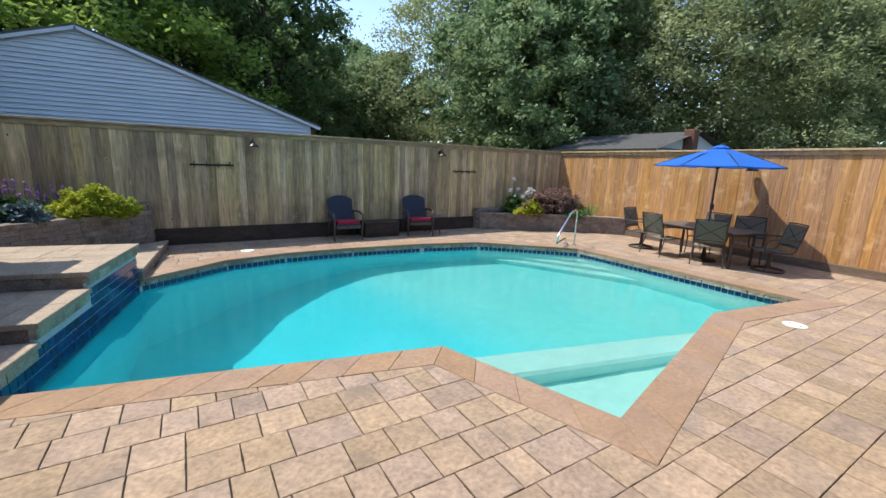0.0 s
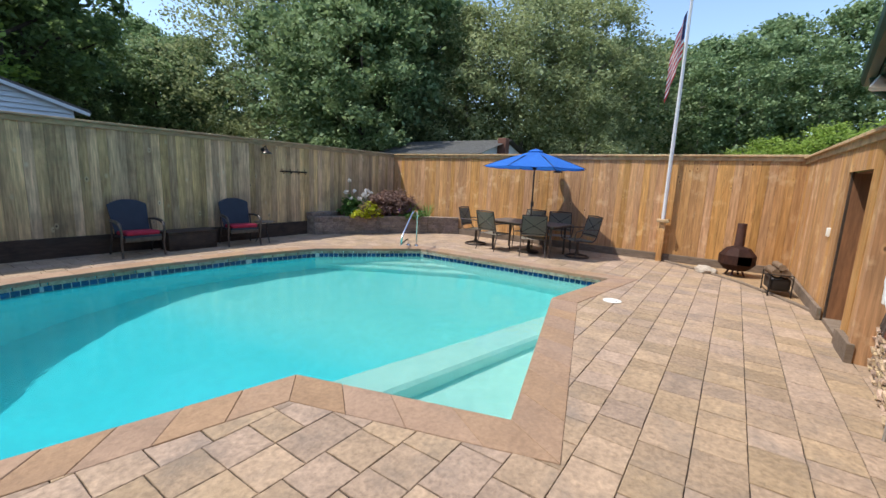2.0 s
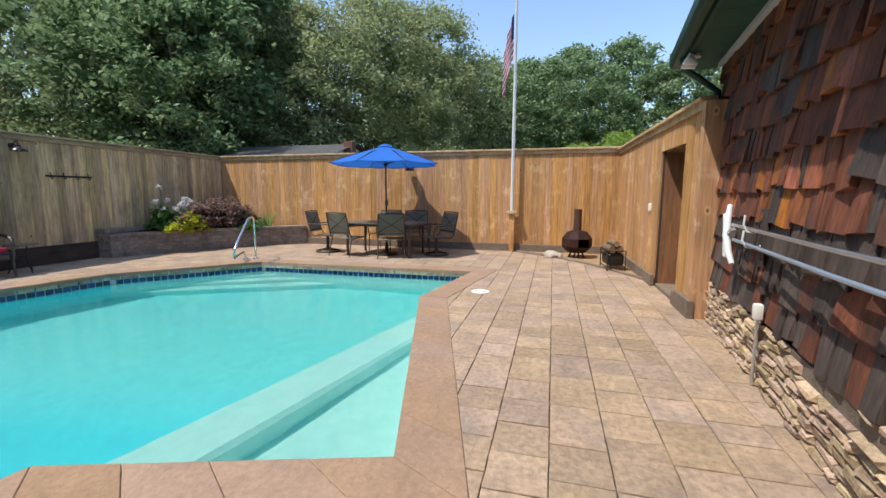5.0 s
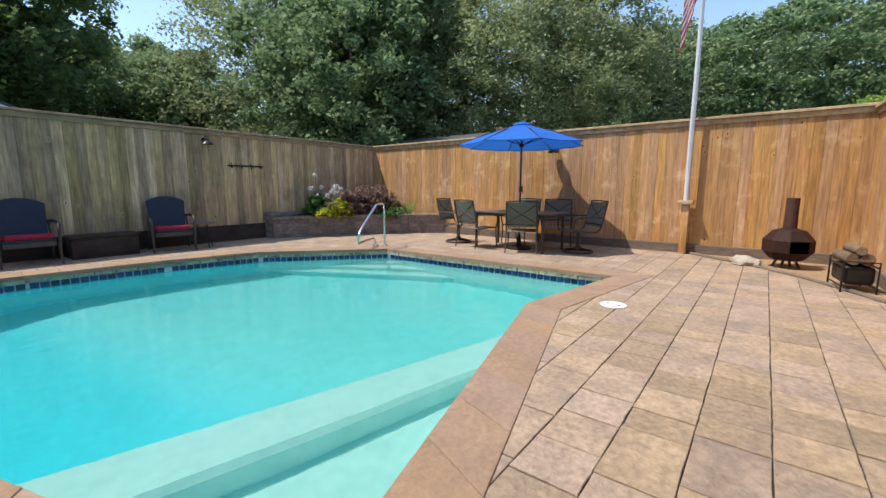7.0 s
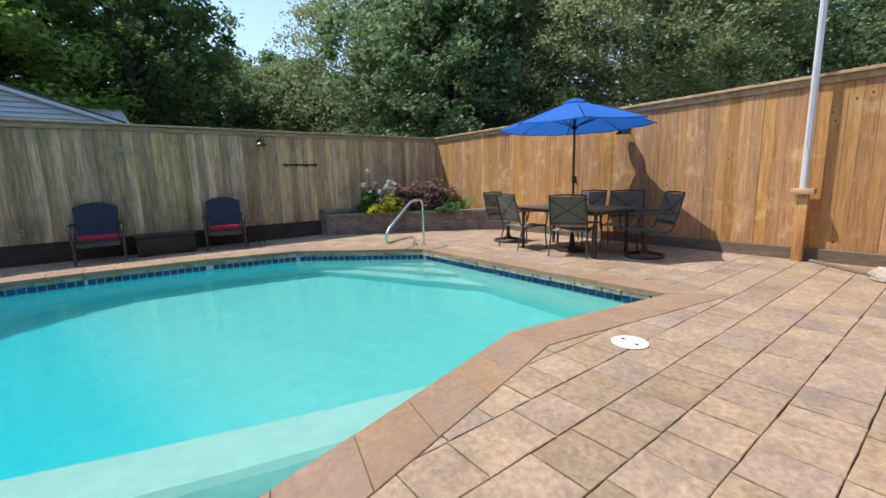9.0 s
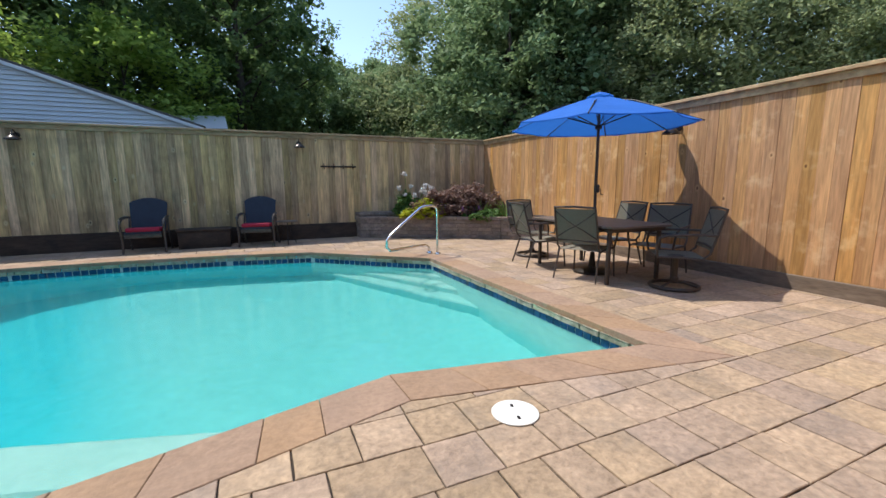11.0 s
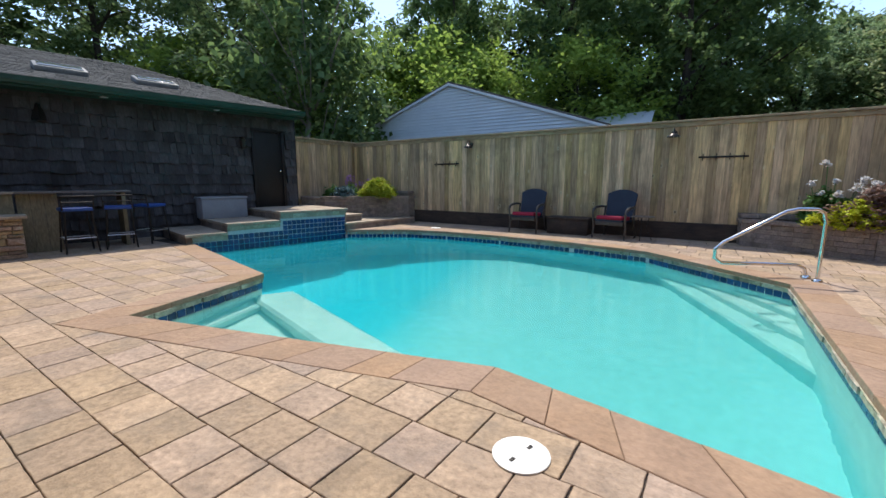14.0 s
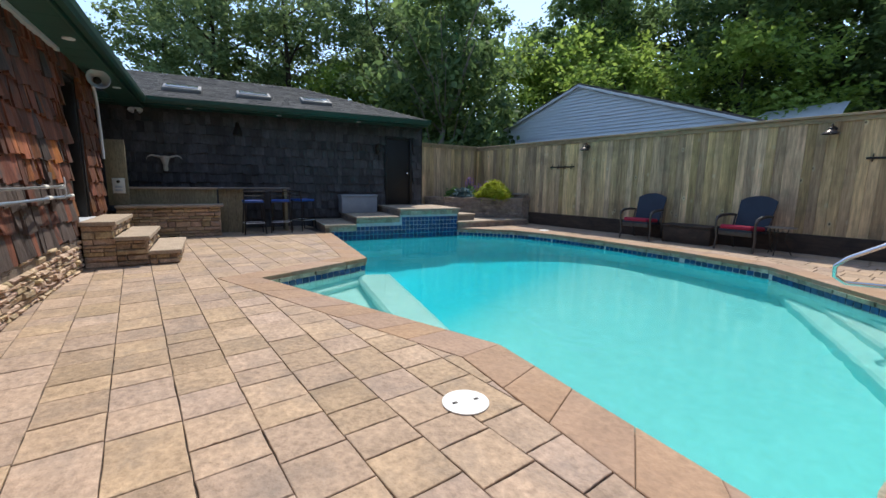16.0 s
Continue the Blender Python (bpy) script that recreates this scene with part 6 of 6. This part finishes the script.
tube(bm, [(-0.2, -0.225, 0.85), (0.2, -0.225, 0.85)], 0.01, 8)
part("backrest", bm, M_TRAVEL, stool)
for sx in (-1, 1):
    for sy in (-1, 1):
        part("leg", tube(bmesh.new(), [(sx * 0.17, sy * 0.16, 0.71), (sx * 0.22, sy * 0.21, 0.0)], 0.014, 8), M_TRAVEL, stool)
bm = bmesh.new()
for s in (-1, 1):
    tube(bm, [(-0.205, s * 0.195, 0.25), (0.205, s * 0.195, 0.25)], 0.01, 6)
    tube(bm, [(s * 0.205, -0.195, 0.25), (s * 0.205, 0.195, 0.25)], 0.01, 6)
part("footrest", bm, M_ALU, stool)
copy_thing(stool, WING @ pose(4.15, 1.35, 0, 0, 0, 170))
copy_thing(stool, WING @ pose(3.62, 1.0, 0, 0, 0, 120))

# ---- things on the wing wall and terrace ----
sc = thing("wall_sconce", "dark lantern sconce beside the wing door", "lamp", WING @ pose(1.40, 0.04, 2.10))
part("bracket", rbox(bmesh.new(), (0.07, 0.03, 0.2), pose(0, 0.01, 0), 0.008), M_TRAVEL, sc)
part("lantern", lathe(bmesh.new(), [(0.0, -0.14), (0.05, -0.13), (0.07, 0.06), (0.08, 0.08), (0.03, 0.13), (0.0, 0.14)], 6, pose(0, 0.1, 0)), M_TRAVEL, sc)
bell = thing("wall_ornament", "black triangular iron ornament on the shake wall", "ornament", WING @ pose(4.93, 0.05, 2.45))
bm = bmesh.new()
lathe(bm, [(0.11, -0.17), (0.115, -0.14), (0.05, 0.06), (0.03, 0.13), (0.0, 0.15)], 4)
part("body", bm, M_TRAVEL, bell, smooth=False)
M_BONE = surf("bleached_bone", (0.58, 0.52, 0.43), (0.45, 0.39, 0.31), 10, 0.8, 0.4, 50)
skull = bmesh.new()
prof = [(0.0, -0.30), (0.05, -0.29), (0.065, -0.22), (0.06, -0.12), (0.085, 0.0), (0.115, 0.08), (0.10, 0.15), (0.0, 0.17)]
lathe(skull, prof, 14)
for v in skull.verts:
    v.co.y *= 0.6
for s in (-1, 1):
    tube(skull, [(s * 0.09, 0, 0.12), (s * 0.2, 0.01, 0.15), (s * 0.3, 0.03, 0.17), (s * 0.38, 0.06, 0.13), (s * 0.42, 0.08, 0.06)], [0.035, 0.032, 0.026, 0.016, 0.004], 8)
tagged(part("bull_skull", skull, M_BONE, m=WING @ pose(6.47, 0.12, 1.60) @ Matrix.Diagonal((0.82, 0.9, 0.75, 1))), "bleached longhorn skull hung on the dark wall", "skull")
M_BOXMETAL = surf("box_metal", (0.30, 0.31, 0.33), (0.25, 0.26, 0.28), 4, 0.55, 0.1, 40, fine=0.08)
ac = thing("storage_box", "grey metal storage box on the second terrace", "box", WING @ pose(2.05, 0.33, 0.35))
part("body", rbox(bmesh.new(), (0.98, 0.42, 0.44), pose(0, 0, 0.22), 0.012), M_BOXMETAL, ac)
part("lid", rbox(bmesh.new(), (1.02, 0.46, 0.05), pose(0, 0, 0.465), 0.012), M_BOXMETAL, ac)

# ---- things on the house wall ----
spk = thing("wall_speaker", "round grey horn speaker under the house eave", "speaker", MAIN @ pose(3.62, 0.2, 2.62, 0, 80, 20))
part("horn", lathe(bmesh.new(), [(0.05, -0.1), (0.07, -0.02), (0.13, 0.08), (0.145, 0.10), (0.135, 0.10), (0.06, 0.0)], 24), M_GREY, spk)
part("driver", lathe(bmesh.new(), [(0.0, -0.02), (0.05, -0.02), (0.05, 0.03), (0.0, 0.05)], 18), M_TRAVEL, spk, "dark speaker core")
cd = thing("wall_conduit", "grey plastic conduit running down the shingle wall", "pipe", MAIN)
part("pipe", tube(bmesh.new(), [(3.48, 0.12, 2.58), (3.28, 0.10, 2.50), (3.16, 0.09, 2.38), (3.12, 0.09, 1.9), (3.12, 0.09, 1.5)], 0.022, 10), M_GREY, cd)
eb = thing("outdoor_outlet", "grey weatherproof outlet on a short conduit", "outlet", MAIN @ pose(8.05, 0.09, 0))
part("cover", rbox(bmesh.new(), (0.06, 0.055, 0.11), pose(0, 0, 0.535), 0.01), M_LID, eb)
part("pipe", tube(bmesh.new(), [(0, -0.005, 0.48), (0, -0.005, 0.0)], 0.0115, 10), M_ALU, eb)
part("strap", rbox(bmesh.new(), (0.06, 0.012, 0.03), pose(0, -0.014, 0.25), 0.003), M_ALU, eb)
pole_blue = surf("blue_grey_pole", (0.36, 0.46, 0.58), (0.32, 0.41, 0.52), 6, 0.3, 0.03, 60, metal=0.5, fine=0.05)
for name, z, x0, x1, mat, y in (("pool_pole", 1.09, 5.62, 8.75, M_ALU, 0.12), ("pool_pole", 0.98, 5.40, 8.60, pole_blue, 0.14)):
    pp = thing(name, "long telescopic aluminium pool pole on wall hooks", "pole", MAIN, "pool poles")
    part("tube", tube(bmesh.new(), [(x0, y, z), ((x0 + x1) / 2, y, z - 0.008), (x1, y, z)], 0.0125, 12), mat, pp)
    part("inner_tube", tube(bmesh.new(), [(x0 - 0.02, y, z), (x0 + 0.10, y, z)], 0.019, 12), M_LID, pp, "cream grip")
    part("collar", tube(bmesh.new(), [(6.16, y, z), (6.27, y, z)], 0.021, 12), M_LID, pp, "cream locking collar")
for x in (5.75, 8.25):
    hk = thing("pole_hook", "white plastic pole hook on a wall plate", "hook", MAIN @ pose(x, 0.045, 1.03), "pole hooks")
    part("plate", rbox(bmesh.new(), (0.13, 0.02, 0.42), pose(0, 0.0, 0.0), 0.005), M_SHINGLE_G, hk)
    for z in (0.03, -0.08):
        part("prong", tube(bmesh.new(), [(0, 0.01, z + 0.02), (0, 0.06, z + 0.005), (0, 0.10, z + 0.01), (0, 0.125, z + 0.06), (0, 0.12, z + 0.13)], 0.0075, 8), M_WHITE, hk)
vh = thing("vacuum_head", "white pool brush head hung on the pole end", "brush", MAIN @ pose(8.78, 0.12, 1.0, 0, 8, 0))
bm = bmesh.new()
tube(bm, [(0.06, 0, 0.26), (0.02, 0.02, 0.15), (0, 0.03, 0.0), (-0.03, 0.02, -0.14), (-0.08, 0, -0.24)], [0.02, 0.027, 0.03, 0.027, 0.02], 12)
part("body", bm, M_WHITE, vh)
part("bristles", rbox(bmesh.new(), (0.035, 0.045, 0.38), pose(0.02, 0.03, 0, 0, 8, 0), 0.015), M_LID, vh)
part("handle", tube(bmesh.new(), [(0.0, 0.03, 0.0), (-0.08, 0.02, 0.04), (-0.16, 0.0, 0.05)], 0.012, 8), M_ALU, vh)
for m in (MAIN @ pose(9.75, 0.34, 2.70), WING @ pose(6.9, 0.30, 2.66)):
    fl = thing("floodlight", "white twin floodlight under the eave corner", "light", m, "floodlights")
    part("base", lathe(bmesh.new(), [(0.0, 0.06), (0.05, 0.06), (0.05, 0.03), (0.0, 0.02)], 16), M_WHITE, fl)
    for s in (-1, 1):
        hd = part("head", lathe(bmesh.new(), [(0.02, -0.06), (0.03, -0.03), (0.055, 0.03), (0.058, 0.06), (0.05, 0.06), (0.02, 0.0)], 18, pose(s * 0.07, 0.04, -0.02, -60, s * 20, 0)), M_WHITE, fl)
        part("lens", lathe(bmesh.new(), [(0.0, 0.05), (0.05, 0.052), (0.0, 0.062)], 18, pose(s * 0.07, 0.04, -0.02, -60, s * 20, 0)), M_LAMPGLASS, hd)
ds = thing("downspout", "dark green downspout at the house corner", "downspout", MAIN)
part("pipe", tube(bmesh.new(), [(9.95, 0.44, 2.82), (9.98, 0.40, 2.68), (10.04, 0.2, 2.55), (10.08, 0.06, 2.45), (10.08, 0.05, 1.6), (10.08, 0.05, 0.1)], 0.035, 10), M_GREEN, ds)


# ---- plants in the beds ----
def shrub(name, label, m, rx, ry, rz, n, per, leaf, mat, seed, clump=0.1, stems=8, category="shrub"):
    """A shrub: branching stems and leaf clumps over an uneven dome."""
    g = random.Random(seed)
    root = thing(name, label, category, m)
    bm = bmesh.new()
    for k in range(stems):
        a = 2 * math.pi * k / stems + g.uniform(-0.3, 0.3)
        tube(bm, [(0, 0, 0), (0.35 * rx * math.cos(a), 0.35 * ry * math.sin(a), 0.45 * rz), (0.8 * rx * math.cos(a), 0.8 * ry * math.sin(a), rz * g.uniform(0.6, 0.85))], [0.012, 0.008, 0.003], 5)
    part("stems", bm, M_BARK, root)
    cl = []
    for k in range(n):
        a, e = g.uniform(0, 2 * math.pi), g.uniform(0.05, 1.0)
        q = 1 + 0.14 * math.sin(4 * a + seed) + g.uniform(-0.1, 0.1)
        c = math.cos(e * math.pi / 2)
        rr2 = math.sqrt(g.uniform(0.35, 1))
        cl.append((rx * q * c * math.cos(a) * rr2, ry * q * c * math.sin(a) * rr2, rz * (0.12 + 0.85 * math.sin(e * math.pi / 2) * q * rr2), clump * g.uniform(0.7, 1.3)))
    hang(new("foliage", leaf_mesh("foliage", cl, per, leaf, mat, seed, 0.8)), root)
    return root


M_L_GOLD = leafy("leaf_gold", (0.34, 0.40, 0.02), (0.60, 0.60, 0.05), 0.3)
M_L_LIME = leafy("leaf_lime", (0.17, 0.24, 0.015), (0.46, 0.48, 0.035), 0.3)
M_L_RED = leafy("leaf_maroon", (0.15, 0.085, 0.07), (0.30, 0.19, 0.15), 0.3)
M_L_BLUE = leafy("leaf_spruce", (0.06, 0.11, 0.12), (0.14, 0.21, 0.22), 0.15)
M_L_HYD = leafy("leaf_hydrangea", (0.06, 0.13, 0.03), (0.13, 0.23, 0.06), 0.3)
M_PETAL = leafy("white_petal", (0.62, 0.58, 0.56), (0.80, 0.78, 0.76), 0.3)
M_PURPLE = leafy("purple_petal", (0.22, 0.10, 0.30), (0.38, 0.20, 0.46), 0.3)
M_GRASSL = leafy("blade_green", (0.10, 0.19, 0.04), (0.22, 0.33, 0.09), 0.3)
shrub("japanese_maple", "low spreading maroon lace-leaf maple", pose(13.02, 10.22, 0.42), 1.18, 0.6, 0.70, 300, 66, 0.034, M_L_RED, 1, 0.13)
shrub("golden_shrub", "compact golden-yellow shrub in the block bed", pose(12.12, 10.20, 0.42), 0.56, 0.3, 0.40, 150, 50, 0.032, M_L_GOLD, 2, 0.07)
shrub("green_shrub", "loose green perennial clump in the bed", pose(13.3, 9.45, 0.42), 0.42, 0.22, 0.2, 50, 34, 0.04, M_L_HYD, 12, 0.09)
shrub("lime_shrub", "rounded lime-yellow shrub in the corner bed", pose(1.95, 10.30, 0.68), 0.62, 0.44, 0.50, 330, 62, 0.024, M_L_LIME, 3, 0.09)
shrub("blue_spruce", "small blue-grey spruce mound in the corner bed", pose(1.15, 9.75, 0.68), 0.36, 0.32, 0.30, 70, 40, 0.03, M_L_BLUE, 4, 0.08)
shrub("dark_shrub", "dark green shrub against the west fence", pose(0.75, 9.75, 0.68), 0.26, 0.28, 0.28, 60, 40, 0.04, M_L_HYD, 14, 0.1)
hyd = shrub("hydrangea", "white-flowering hydrangea in the block bed", pose(11.78, 10.60, 0.42), 0.38, 0.28, 0.58, 80, 36, 0.045, M_L_HYD, 5, 0.09)
g = random.Random(6)
for x, y, z, r0 in ((0.30, -0.2, 0.68, 0.085), (0.44, -0.12, 0.60, 0.085), (0.36, -0.2, 0.78, 0.07), (0.08, -0.24, 0.55, 0.055), (-0.24, 0.0, 0.74, 0.065), (-0.06, 0.02, 1.06, 0.06), (-0.1, -0.1, 0.56, 0.05), (0.5, -0.2, 0.72, 0.07), (0.06, -0.05, 0.76, 0.055)):
    part("flower_stem", tube(bmesh.new(), [(x * 0.4, y * 0.4, 0.1), (x * 0.8, y * 0.8, z * 0.7), (x, y, z)], 0.006, 5), M_L_HYD, hyd)
    hang(new("flower_head", leaf_mesh("flower_head", [(x + g.gauss(0, r0 * 0.35), y + g.gauss(0, r0 * 0.35), z + g.gauss(0, r0 * 0.35), r0 * 0.6) for _ in range(7)], 22, 0.022, M_PETAL, int(100 * z))), hyd)
for k, (x, y, n) in enumerate(((13.35, 9.75, 60), (13.75, 9.35, 45), (13.05, 10.1, 40))):
    gr = thing("ornamental_grass", "tuft of arching green ornamental grass", "grass", pose(x, y, 0.42), "grass tufts in the bed")
    bm = bmesh.new()
    q = random.Random(k)
    for b in range(n):
        a, l = q.uniform(0, 6.28), q.uniform(0.3, 0.62)
        d = Vector((math.cos(a), math.sin(a), 0))
        wv = Vector((-d.y, d.x, 0)) * 0.007
        pts = [d * 0.03, d * (0.10 + 0.2 * l) + Vector((0, 0, l * 0.65)), d * (0.16 + 0.55 * l * q.uniform(0.6, 1)) + Vector((0, 0, l * q.uniform(0.7, 1.0)))]
        vs = [bm.verts.new(p + s * wv * w) for p, w in zip(pts[:2], (1, 0.8)) for s in (-1, 1)] + [bm.verts.new(pts[2])]
        bm.faces.new((vs[0], vs[1], vs[3], vs[2]))
        bm.faces.new((vs[2], vs[3], vs[4]))
    part("blades", bm, M_GRASSL, gr)
for k, (x, y, n, zt, base_z) in enumerate(((0.95, 10.35, 12, 0.62, 0.68), (1.35, 10.6, 9, 0.58, 0.68), (13.0, 9.75, 6, 0.30, 0.42))):
    pf = thing("purple_perennial", "tall perennial with purple flower spikes", "flower", pose(x, y, base_z), "purple perennials")
    q = random.Random(40 + k)
    cl, fl = [], []
    for b in range(n):
        px, py, h = q.uniform(-0.25, 0.25), q.uniform(-0.18, 0.18), zt * q.uniform(0.65, 1.1)
        part("stem", tube(bmesh.new(), [(px * 0.5, py * 0.5, 0), (px, py, h)], 0.005, 5), M_L_HYD, pf)
        cl += [(px * 0.8, py * 0.8, h * q.uniform(0.1, 0.6), 0.07) for _ in range(3)]
        fl += [(px, py, h * f, 0.03) for f in (0.78, 0.86, 0.94, 1.0)]
    hang(new("foliage", leaf_mesh("foliage", cl, 22, 0.035, M_L_HYD, k)), pf)
    hang(new("flower_spikes", leaf_mesh("flower_spikes", fl, 10, 0.02, M_PURPLE, k)), pf)
